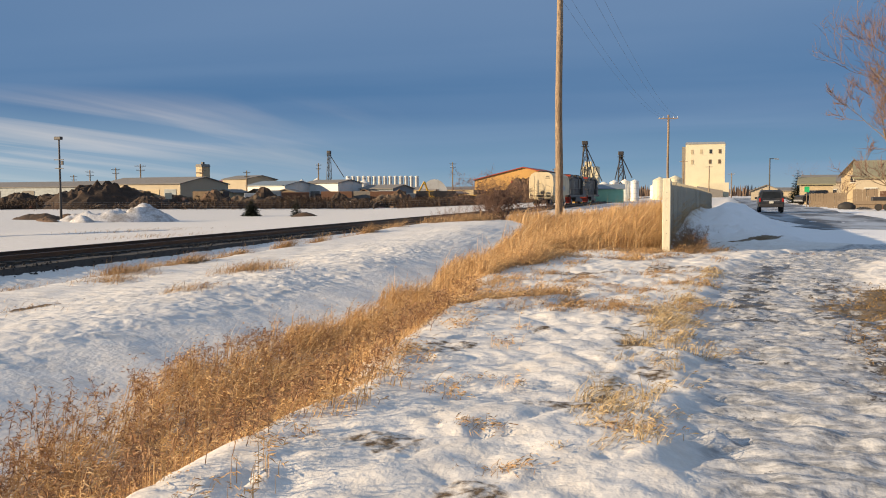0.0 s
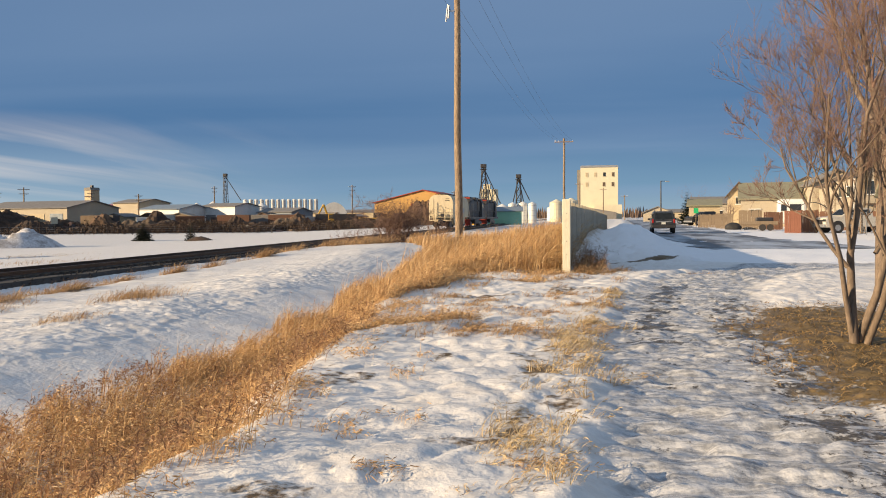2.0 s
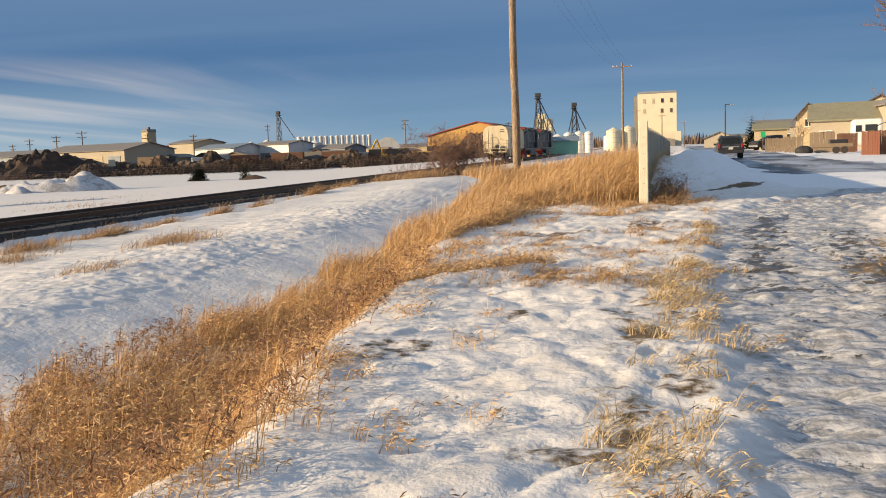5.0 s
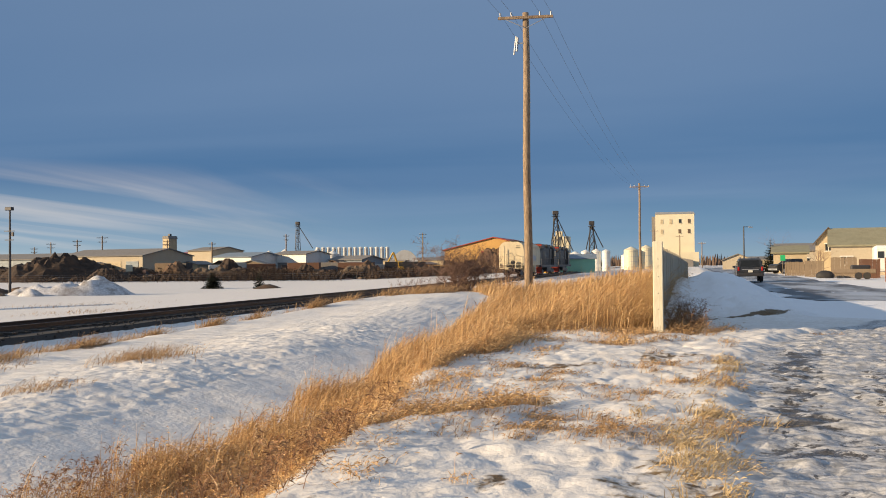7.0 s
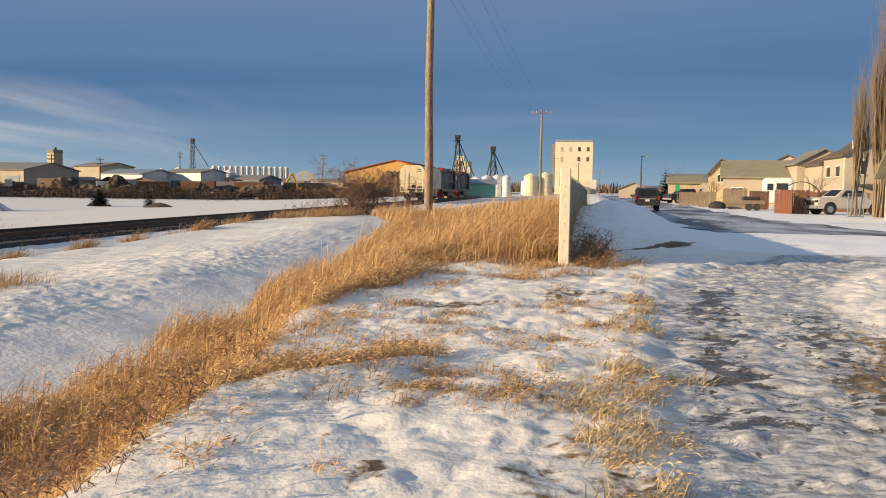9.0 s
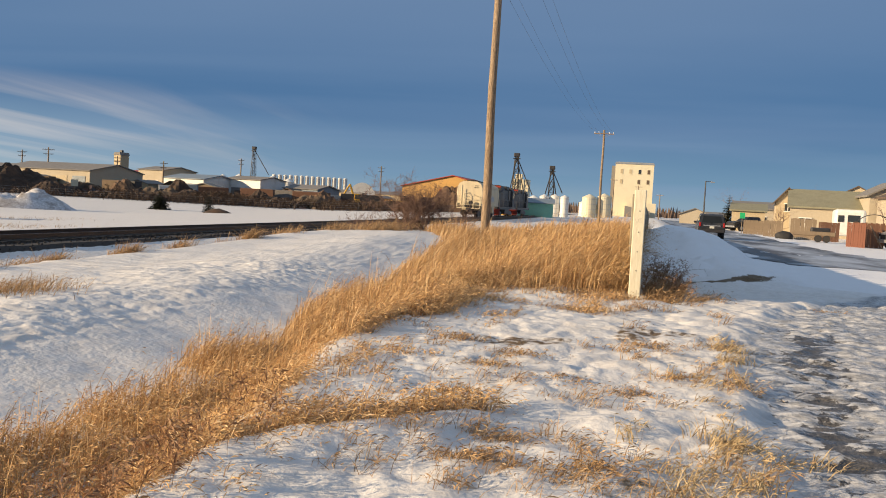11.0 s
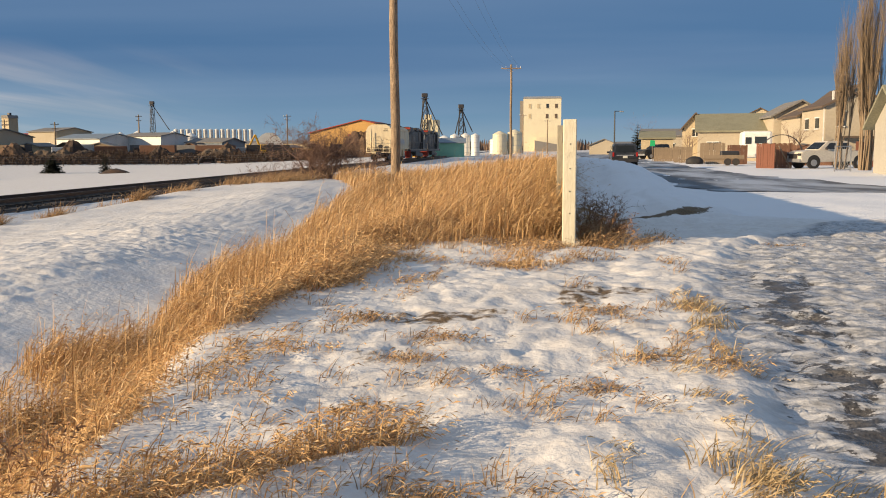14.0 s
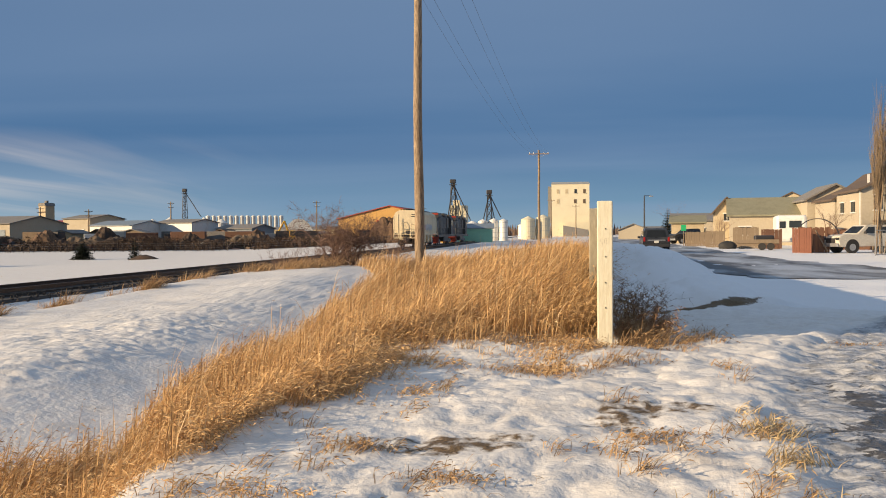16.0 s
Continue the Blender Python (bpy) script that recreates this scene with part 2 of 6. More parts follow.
M["greenroof"] = worn("moss_shingles", (0.26, 0.25, 0.17), 0.9, var=0.3, amount=0.3, grain=9)
M["snowcap"] = worn("snow_cover", (0.58, 0.58, 0.60), 0.7, var=0.4, amount=0.95, dirt=(0.13, 0.10, 0.075), scale=0.7, grain=5)
M["brick"] = worn("brown_siding", (0.20, 0.10, 0.06), 0.8, amount=0.3)
M["earth"] = worn("heaped_earth", (0.052, 0.033, 0.023), 0.95, var=0.6, dirt=(0.12, 0.07, 0.042), amount=0.7, scale=0.8, grain=5)
M["brushy"] = worn("brushy_soil", (0.16, 0.095, 0.055), 0.95, var=0.6, dirt=(0.06, 0.04, 0.025), amount=0.8, scale=0.8, grain=4)
M["scrap"] = worn("weathered_timber", (0.15, 0.105, 0.068), 0.9, var=0.5, amount=0.5)
M["yellow"] = worn("machine_yellow", (0.62, 0.36, 0.03), 0.5, amount=0.35)
M["rustred"] = worn("red_stain_boards", (0.19, 0.07, 0.042), 0.8, var=0.3, amount=0.35, stretch=(4, 4, 0.4))
M["greywood"] = worn("grey_boards", (0.23, 0.175, 0.12), 0.85, var=0.3, amount=0.4, stretch=(4, 4, 0.4))
M["suv"] = worn("suv_paint", (0.035, 0.038, 0.043), 0.3, 0.3, amount=0.45, dirt=(0.16, 0.14, 0.12))
M["truck"] = worn("truck_paint", (0.62, 0.58, 0.50), 0.35, amount=0.4, dirt=(0.30, 0.23, 0.16))
M["taillight"] = worn("tail_light", (0.35, 0.015, 0.01), 0.2, amount=0.05)
M["plate"] = worn("plate", (0.6, 0.6, 0.55), 0.4, amount=0.1)
M["signgreen"] = worn("sign_green", (0.02, 0.42, 0.16), 0.4, amount=0.05)
M["bark"] = worn("bark", (0.20, 0.15, 0.11), 0.9, var=0.5, dirt=(0.13, 0.09, 0.06), amount=0.5, scale=3, grain=25, stretch=(1, 1, 0.35))
M["twig"] = worn("twigs", (0.20, 0.122, 0.092), 0.85, var=0.3, amount=0.2)
M["poplar"] = worn("poplar_bark", (0.26, 0.19, 0.12), 0.85, var=0.3, amount=0.2)
M["needles"] = worn("spruce_needles", (0.022, 0.035, 0.020), 0.8, var=0.5, amount=0.3)
M["grass"] = blade_mat("dry_grass", (0.68, 0.45, 0.21), (0.37, 0.21, 0.09), (0.86, 0.69, 0.45))
M["straw"] = blade_mat("flattened_straw", (0.46, 0.30, 0.15), (0.27, 0.16, 0.075), (0.66, 0.50, 0.30))
M["pale_straw"] = blade_mat("pale_straw", (0.62, 0.47, 0.26), (0.36, 0.25, 0.125), (0.76, 0.63, 0.41))
M["turf_blade"] = blade_mat("turf_blade", (0.34, 0.22, 0.09), (0.12, 0.075, 0.032), (0.50, 0.35, 0.16))
M["weed"] = blade_mat("weed", (0.40, 0.23, 0.115), (0.19, 0.095, 0.05), (0.62, 0.44, 0.26))
M["brush"] = worn("dead_brush", (0.075, 0.045, 0.028), 0.9, var=0.5, amount=0.3)
M["farwood"] = worn("bare_far_trees", (0.12, 0.08, 0.06), 0.95, var=0.4)
glass = Mat("window_glass", 0.08)
glass.color((0.03, 0.035, 0.04))
M["glass"] = glass.m

# ---- building blocks ----
def box(bm, c, s, rz=0.0, bevel=0.0):
    m = Matrix.Translation(c) @ Matrix.Rotation(radians(rz), 4, "Z") @ Matrix.Diagonal((*s, 1))
    made = bmesh.ops.create_cube(bm, size=1, matrix=m)
    if bevel:
        edges = list({e for v in made["verts"] for e in v.link_edges})
        bmesh.ops.bevel(bm, geom=edges, offset=bevel, segments=2, affect="EDGES", profile=0.5)


def rod(bm, a, b, r0, r1=None, n=8, caps=True):
    a, b = Vector(a), Vector(b)
    m = Matrix.Translation((a + b) / 2) @ (b - a).to_track_quat("Z", "Y").to_matrix().to_4x4()
    bmesh.ops.create_cone(bm, cap_ends=caps, segments=n, radius1=r0, radius2=r0 if r1 is None else r1, depth=(b - a).length, matrix=m)


def prism(bm, outline, axis, a, b):
    """An outline of (u, v) pushed along an axis from a to b. axis x: (u, v) = (y, z); y: (x, z); z: (x, y)."""
    def at(u, v, w):
        return {"x": (w, u, v), "y": (u, w, v), "z": (u, v, w)}[axis]
    lo = [bm.verts.new(at(u, v, a)) for u, v in outline]
    hi = [bm.verts.new(at(u, v, b)) for u, v in outline]
    bm.faces.new(lo), bm.faces.new(hi)
    for i in range(len(outline)):
        j = (i + 1) % len(outline)
        bm.faces.new((lo[i], lo[j], hi[j], hi[i]))
    bmesh.ops.recalc_face_normals(bm, faces=bm.faces)


def mesh_of(name, bm, mat, smooth=False):
    me = bpy.data.meshes.new(name)
    bm.to_mesh(me)
    bm.free()
    me.materials.append(mat)
    if smooth:
        me.shade_smooth()
    return me


def part(name, bm, mat, parent, label="", smooth=False):
    ob = new(name, mesh_of(name, bm, mat, smooth))
    ob.parent = parent
    return tagged(ob, label)


def thing(name, m, label, category, group=""):
    ob = new(name)
    ob.matrix_basis = m
    ob.empty_display_size = 0.1
    return tagged(ob, label, category, group)


def boxpart(name, c, s, mat, parent, label="", rz=0.0, bevel=0.0):
    bm = bmesh.new()
    box(bm, c, s, rz, bevel)
    return part(name, bm, mat, parent, label)


def pydata(name, verts, faces, mat, smooth=False):
    me = bpy.data.meshes.new(name)
    me.from_pydata(verts, [], faces)
    me.materials.append(mat)
    if smooth:
        me.shade_smooth()
    return new(name, me)


# ---- the lie of the land ----
def sstep(a, b, v):
    k = np.clip((np.asarray(v, float) - a) / (np.asarray(b, float) - a), 0, 1)
    return k * k * (3 - 2 * k)


def vnoise(x, y, seed=0):
    """Smooth value noise in the plane, -1 to 1."""
    x, y = np.asarray(x, float), np.asarray(y, float)
    xi, yi = np.floor(x), np.floor(y)
    fx, fy = x - xi, y - yi
    fx, fy = fx * fx * (3 - 2 * fx), fy * fy * (3 - 2 * fy)

    def h(i, j):
        v = np.sin(i * 127.1 + j * 311.7 + seed * 74.7) * 43758.5453
        return (v - np.floor(v)) * 2 - 1
    return (h(xi, yi) * (1 - fx) + h(xi + 1, yi) * fx) * (1 - fy) + (h(xi, yi + 1) * (1 - fx) + h(xi + 1, yi + 1) * fx) * fy


def grass_left(y):
    return np.interp(y, [-25, -14, -10, -5, 0, 4, 9, 17, 24, 32], [-4.2, -4.4, -4.8, -5.0, -5.1, -5.4, -6.0, -6.8, -9.0, -11.5])


def grass_right(y):
    return np.interp(y, [-25, -16, -13.8, -12.7, -11.4, -8.5, -6.2, -5, -1.8, 0, 1.2, 2.2], [-1.45, -1.4, -1.35, -1.15, -1.6, -1.85, -2.2, -2.45, -2.2, -2.4, -1.8, -0.4])


def path_edge(y):
    return np.interp(y, [-30, -16, -10, -8.6, -3.7, -1.5, 0, 3, 4.6], [1.0, 1.0, 0.85, 0.85, 1.02, 1.35, 1.9, 3.4, 4.6])


def rail_x(y):
    return -17.75 - 0.036 * np.asarray(y, float)


def land(x, y):
    """Height of the ground without its small relief."""
    x, y = np.asarray(x, float), np.asarray(y, float)
    path = np.interp(y, [-30, -13, -6, 0, 5, 9, 16, 40], [-0.44, -0.28, -0.19, -0.03, -0.09, -0.24, -0.34, -0.38])
    plain = np.interp(y, [-30, -13, -6, 0, 6, 14, 24, 60], [-0.44, -0.28, -0.19, -0.03, 0.0, 0.02, -0.02, -0.35])
    top = np.where(x < 0.3, plain + (path - plain) * sstep(-0.2, 0.3, x), path)
    top = top + 0.26 * sstep(-5.5, -0.6, x) * (1 - sstep(0.1, 0.9, x)) * np.interp(y, [0.6, 4, 25, 45], [0, 1, 1, 0.2])
    ditch = np.interp(y, [-30, -8, 5, 13, 20, 34], [-1.04, -1.01, -0.83, -0.53, -0.28, -0.42])
    xl, xr = grass_left(y), np.minimum(grass_right(y), -1.2)
    low = xr - 1.2 + (xl - 0.2 - xr + 1.2) * sstep(-4.0, 2.0, y)
    z = top + (ditch - top) * sstep(xr - 0.12 + 0.5 * sstep(-4.0, 2.0, y), low - 0.15, x)
    # shelf of old snow beyond the ditch, then a trough beside the ballast
    foot = np.interp(y, [-30, -8, 4, 20, 40], [-6.2, -6.1, -6.35, -7.6, -12])
    foot = foot + 0.35 * vnoise(y * 0.35, y * 0.05, 17) + 0.25 * vnoise(y * 1.1, y * 0.1, 18)
    z = z + ((0.47 + 0.05 * vnoise(x * 0.4, y * 0.3, 19)) * sstep(foot + 2.0, foot - 1.7, x) - 0.24 * sstep(foot - 0.7, foot - 4.6, x)) * np.interp(y, [-30, 4, 16, 24, 40], [1, 1, 0.75, 0.3, 0.0])
    rx = rail_x(y)
    z = z + (np.interp(x, [-16.9, -16.2, -14.6], [-0.80, -0.88, -1.10]) - z) * sstep(-12.4, -14.0, x) * (x > rx - 12)
    # beyond the railway
    field = np.interp(x, [-400, -115, -62, -24], [-1.6, -1.7, -2.2, -1.0]) + 0.9 * sstep(80, 180, y)
    z = np.where(x < rx - 3.2, z + (field - z) * sstep(rx - 3.2, rx - 5.0, x), z)
    # ploughed snow between the fence and the road
    crest = np.interp(y, [4.5, 8, 13, 30, 60, 80], [0, 0.55, 1.0, 0.95, 0.6, 0.3])
    z = z + crest * np.exp(-((x - 1.5) / np.where(x > 1.5, 1.35, 1.6)) ** 2) * (x > 0.0)
    z = z + np.interp(y, [6, 8.5, 13, 18, 24], [0, 0.16, 0.26, 0.1, 0]) * sstep(3.0, 5.0, x) * (1 - sstep(14, 22, x))
    # far land levels out
    far = sstep(150, 400, np.hypot(x, y))
    return z + (-0.6 - z) * far


def gz(x, y):
    return float(land(x, y))


# ---- ground: one sheet, fine near the path ----
def graded(fine_lo, fine_hi, step, lo, hi, grow=1.09):
    mid = list(np.arange(fine_lo, fine_hi, step))
    s, v = step, fine_hi
    while v < hi:
        mid.append(v)
        s *= grow
        v += s
    s, v = step * grow, fine_lo - step
    while v > lo:
        mid.insert(0, v)
        s *= grow
        v -= s
    return np.array(mid)


gx, gy = graded(-9.6, 4.4, 0.037, -2600, 2600), graded(-16.8, 5.5, 0.042, -400, 3600, 1.045)
X, Y = np.meshgrid(gx, gy)
Z = land(X, Y)
near = 1 - sstep(18, 45, np.hypot(X, Y + 8))
mid = 1 - sstep(60, 160, np.hypot(X, Y))
trod = sstep(-3.2, -1.0, X) * (1 - sstep(5, 9, Y))
edge = path_edge(Y) + 0.07 * vnoise(Y * 1.7, Y * 0.3, 2)
beside = np.interp(Y, [-20, -13, -6, -2, 1, 4], [2.9, 2.8, 2.75, 3.2, 4.6, 7.0])
icy = sstep(edge, edge + 0.3, X) * (1 - sstep(beside, beside + 0.5, X)) * (1 - sstep(3.5, 5.5, Y))
walked = edge + 0.38
wx, wy = X + 0.10 * vnoise(X * 3, Y * 3, 104), Y + 0.10 * vnoise(X * 3, Y * 3, 105)
A_, B_ = wx * 0.86 + wy * 0.51, wy * 0.86 - wx * 0.51
pillow = np.sqrt(np.abs(vnoise(A_ * 3.0, B_ * 4.4, 101)) + 0.02)
cobble = np.sqrt(np.abs(vnoise(B_ * 7.5, A_ * 6.0, 102)) + 0.03)
chop = cobble * 0.022 + vnoise(A_ * 12, B_ * 12, 103) * 0.005
lump = chop + pillow * 0.040 + vnoise(X * 1.5, Y * 1.7, 3) * 0.030 + vnoise(X * 5.3, Y * 6.3, 4) * 0.008 - 0.035
ridged = -np.abs(vnoise(wx * 2.1 + 3, wy * 2.7, 8)) * 0.015
ripple = vnoise(X * 2.2, Y * 6.6, 11) * 0.024 + vnoise(X * 5.2, Y * 11.0, 12) * 0.020
crust = sstep(-6.0, -6.9, X)
smooth_snow = vnoise(X * 1.4, Y * 1.4, 6) * 0.02 + crust * (vnoise(A_ * 2.2, B_ * 4.2, 9) * 0.014 + vnoise(A_ * 4.4, B_ * 7.5, 10) * 0.014 + np.sqrt(np.abs(vnoise(A_ * 6.5, B_ * 9.0, 16))) * 0.024 + vnoise(B_ * 14, A_ * 12, 20) * 0.006) + vnoise(X * 5, Y * 6, 13) * 0.005
Z = Z + near * (trod * (lump + ridged) * (1 - 0.35 * icy) + (1 - trod) * smooth_snow + icy * (ripple + 0.6 * chop))
Z = Z + mid * (1 - near) * (vnoise(X * 0.9, Y * 0.9, 14) * 0.04 + vnoise(X * 2.7, Y * 2.7, 15) * 0.02)
bank = sstep(0.3, 1.2, X) * (1 - sstep(2.6, 4.2, X)) * sstep(3.5, 6, Y) * (1 - sstep(45, 70, Y))
Z = Z + bank * (vnoise(A_ * 0.9, B_ * 1.1, 111) * 0.09 + np.abs(vnoise(A_ * 1.7, B_ * 2.1, 112)) * 0.13 + vnoise(A_ * 4.3, B_ * 4.9, 113) * 0.025)
Z = Z - 0.065 * sstep(edge - 0.12, edge + 0.25, X) * (1 - sstep(beside, beside + 0.6, X)) * (1 - sstep(1.0, 4.0, Y))
# a grassy hollow behind a rounded lip of snow
s_ = Y + 7.7 - 1.05 * (X + 1.6)
hollow = sstep(-2.4, -2.0, X) * (1 - sstep(-1.0, -0.6, X))
Z = Z + hollow * (0.06 * np.exp(-((s_ + 0.6) / 0.4) ** 2) - 0.06 * np.exp(-(s_ / 0.22) ** 2))
# footprints
rs = np.random.RandomState(5)
for i in range(45):
    u = rs.rand()
    fy_ = -17 + 21 * rs.rand()
    fx_ = (-1.0 + 1.5 * rs.randn() * 0.5) if u < 0.45 else (1.8 + rs.randn() * 0.8)
    a = rs.randn() * 0.5
    ca, sa = math.cos(a), math.sin(a)
    i0, i1 = np.searchsorted(gx, [fx_ - 0.4, fx_ + 0.4])
    j0, j1 = np.searchsorted(gy, [fy_ - 0.4, fy_ + 0.4])
    dx, dy = X[j0:j1, i0:i1] - fx_, Y[j0:j1, i0:i1] - fy_
    q = ((dx * ca + dy * sa) / 0.075) ** 2 + ((-dx * sa + dy * ca) / 0.15) ** 2
    Z[j0:j1, i0:i1] += -0.034 * np.exp(-q ** 3) * rs.uniform(0.3, 1.0) * (1 + 0.5 * vnoise(dx * 18, dy * 18, i)) + 0.010 * np.exp(-((np.sqrt(q) - 1.5) / 0.4) ** 2)

# what lies bare
strip = np.interp(Y, [-16, -13, -11, -8, -5, -3, 0], [0.35, 0.55, 0.55, 0.42, 0.62, 0.75, 1.2])
bare = np.exp(-((X - strip + 0.2) / 0.42) ** 2) * sstep(-15, -12.5, Y) * (1 - sstep(-9.0, -6.0, Y)) * (0.58 + 0.3 * vnoise(X * 2.3, Y * 1.7, 22))
bare = np.maximum(bare, 0.30 * np.exp(-((X - 0.9) / 0.25) ** 2) * sstep(-10, -8, Y) * (1 - sstep(-5, -3.5, Y)))
spots = sstep(0.30, 0.75, vnoise(X * 1.6 + 7, Y * 1.6, 21)) * 0.52 * trod * (1 - icy) * (1 - sstep(1.2, 2.0, X)) * near
lawn = np.exp(-(((X - 4.2) / 1.75) ** 4 + ((Y + 8.6) / 3.6) ** 4) * (1 + 0.55 * vnoise(A_ * 1.1, B_ * 1.1, 34) + 0.3 * vnoise(A_ * 2.9, B_ * 2.9, 35))) * 0.85
verge = 0.9 * np.exp(-((Y - 3.5 - 0.7 * X) / (0.3 + 0.25 * np.clip(vnoise(X * 2.2, Y * 1.4, 93), -0.6, 1))) ** 2) * sstep(0.0, 0.3, X) * (1 - sstep(2.0, 3.2, X))
under = sstep(grass_right(Y) + 0.3, grass_right(Y) - 0.5, X) * sstep(grass_left(Y) - 0.2, grass_left(Y) + 0.6, X) * (1 - sstep(28, 36, Y)) * (X < -0.1) * np.interp(Y, [-14, -8], [0.22, 0.42])
soil_v = np.clip(np.maximum(np.maximum(bare * 0.6, spots), np.maximum(verge, under * 0.75)), 0, 1)
turf_v = np.clip(np.maximum(np.maximum(lawn, bare * 0.8), under), 0, 1)
scree = np.exp(-((X - walked - 0.25 - 0.12 * sstep(-5, -2, Y)) / 0.45) ** 2) * np.interp(Y, [-16, -10, -8.5, -2, 0], [0.2, 0.35, 0.85, 0.85, 0.25]) * (0.75 + 0.5 * vnoise(X * 2.0, Y * 2.0, 31) + 0.3 * vnoise(A_ * 6, B_ * 9, 32))
scree = np.maximum(scree, np.exp(-((X - beside + 0.15) / 0.55) ** 2) * np.interp(Y, [-16, -12, -5, -1], [0.62, 0.68, 0.62, 0.1]) * (0.85 + 0.4 * vnoise(A_ * 2.4, B_ * 3.1, 33)))
grit_v = np.clip(scree * (2.1 - 1.35 * cobble - 0.35 * pillow), 0, 1) * near
yard = sstep(-118, -130, X) * sstep(100, 130, Y) * 0.7
yard = np.maximum(yard, sstep(150, 158, Y - 0.35 * (X + 60)) * (X < rail_x(Y) - 8) * (1 - sstep(420, 700, Y)) * 0.7)
trough = np.interp(Y, [-8, -4.5, 0.8, 7.5, 13], [-10.2, -10.4, -12.2, -13.8, -14.0])
soil_v = np.maximum(soil_v, 0.8 * np.exp(-((X - trough) / 0.32) ** 2) * sstep(0.05, 0.5, vnoise(X * 0.9, Y * 0.75, 92)) * (Y > -9) * (Y < 14))
soil_v = np.maximum(soil_v, yard)

ny, nx = X.shape
verts = np.stack([X, Y, Z], -1).reshape(-1, 3)
idx = np.arange(nx * ny).reshape(ny, nx)
quads = np.stack([idx[:-1, :-1], idx[:-1, 1:], idx[1:, 1:], idx[1:, :-1]], -1).reshape(-1, 4)
gm = bpy.data.meshes.new("ground")
gm.vertices.add(len(verts))
gm.vertices.foreach_set("co", verts.ravel())
gm.loops.add(quads.size)
gm.loops.foreach_set("vertex_index", quads.ravel())
gm.polygons.add(len(quads))
gm.polygons.foreach_set("loop_start", np.arange(0, quads.size, 4))
gm.update(calc_edges=True)
gm.shade_smooth()
# last mask: ploughed snow in the fence's shade, coloured paler to brighten it
for nm, vals in (("ice", icy), ("soil", soil_v), ("turf", turf_v), ("grit", grit_v), ("shade_lift", sstep(3.6, 6.0, Y) * (X > 0.2) * (1 - sstep(60, 120, Y)))):
    at = gm.attributes.new(nm, "FLOAT", "POINT")
    at.data.foreach_set("value", vals.ravel().astype(np.float32))
gm.materials.append(M["ground"])
tagged(new("ground", gm), "trodden snow over frozen ground, with thawed brown patches", "ground", kind="structure")


def surf(x, y):
    """Height of the ground sheet itself."""
    i, j = min(max(int(np.searchsorted(gx, x)), 1), nx - 1), min(max(int(np.searchsorted(gy, y)), 1), ny - 1)
    fx, fy = (x - gx[i - 1]) / (gx[i] - gx[i - 1]), (y - gy[j - 1]) / (gy[j] - gy[j - 1])
    return float((Z[j - 1, i - 1] * (1 - fx) + Z[j - 1, i] * fx) * (1 - fy) + (Z[j, i - 1] * (1 - fx) + Z[j, i] * fx) * fy)


# ---- road ----
rys = np.concatenate([np.arange(15, 60, 1.0), np.arange(60, 300, 6.0)])
rv, rf = [], []
for k, yy in enumerate(rys):
    xa, xb_ = np.interp(yy, [15, 22, 40, 300], [5.6, 4.6, 3.4, 3.0]), np.interp(yy, [15, 20, 26, 40, 300], [11.5, 12.5, 11.5, 10.2, 9.5])
    for q in range(7):
        xx = xa + (xb_ - xa) * q / 6 + 0.7 * float(vnoise(yy * 0.7, q * 3.3, 40)) * (q in (0, 6))
        rv.append((xx, yy, surf(xx, yy) + 0.022))
    if k:
        for q in range(6):
            a = (k - 1) * 7 + q
            rf.append((a, a + 1, a + 8, a + 7))
tagged(pydata("road", rv, rf, M["road"], True), "dark road glazed with ice and packed snow", "road", kind="structure")

# ---- railway ----
rail_rot = math.degrees(math.atan(0.036))
RTOP = -0.48
bm = bmesh.new()
ys_ = list(np.arange(-60, 120, 1.5)) + list(np.arange(120, 420, 20))
prof = [(-3.6, -1.25), (-2.05, -0.70), (2.0, -0.70), (2.8, -1.30)]
ring0 = None
for yy in ys_:
    cx = float(rail_x(yy)) - 0.75
    ring = [bm.verts.new((cx + u * (1 + 0.03 * float(vnoise(yy, u, 3))), yy, v + 0.05 * float(vnoise(yy * 1.3, u * 2, 7)))) for u, v in prof]
    if ring0:
        for q in range(3):
            bm.faces.new((ring0[q], ring0[q + 1], ring[q + 1], ring[q]))
    ring0 = ring
bmesh.ops.recalc_face_normals(bm, faces=bm.faces)
railway = thing("railway_track", Matrix(), "dark railway track on a cinder ballast bed", "railway track")
bed = part("ballast_bed", bm, M["ballast"], railway)
rs = np.random.RandomState(2)
sv, sf = [], []
for k in range(5200):
    yy = rs.uniform(-14, 60)
    u = rs.uniform(-2.3, 2.8)
    zz = np.interp(u, [-2.3, -2.05, 2.05, 2.8], [-0.78, -0.70, -0.70, -1.17])
    s = rs.uniform(0.025, 0.06)
    c = np.array([float(rail_x(yy)) - 0.75 + u, yy, zz + s * 0.4])
    b0 = len(sv)
    o = rs.uniform(0.6, 1.2, 6)
    for d, kk in zip(((1, 0, 0), (-1, 0, 0), (0, 1, 0), (0, -1, 0), (0, 0, 1), (0, 0, -1)), o):
        sv.append(tuple(c + np.array(d) * s * kk))
    for t3 in ((0, 2, 4), (2, 1, 4), (1, 3, 4), (3, 0, 4), (2, 0, 5), (1, 2, 5), (3, 1, 5), (0, 3, 5)):
        sf.append(tuple(b0 + i for i in t3))
st = pydata("gravel", sv, sf, M["ballast"])
st.parent = railway
tagged(st, kind="stuff")
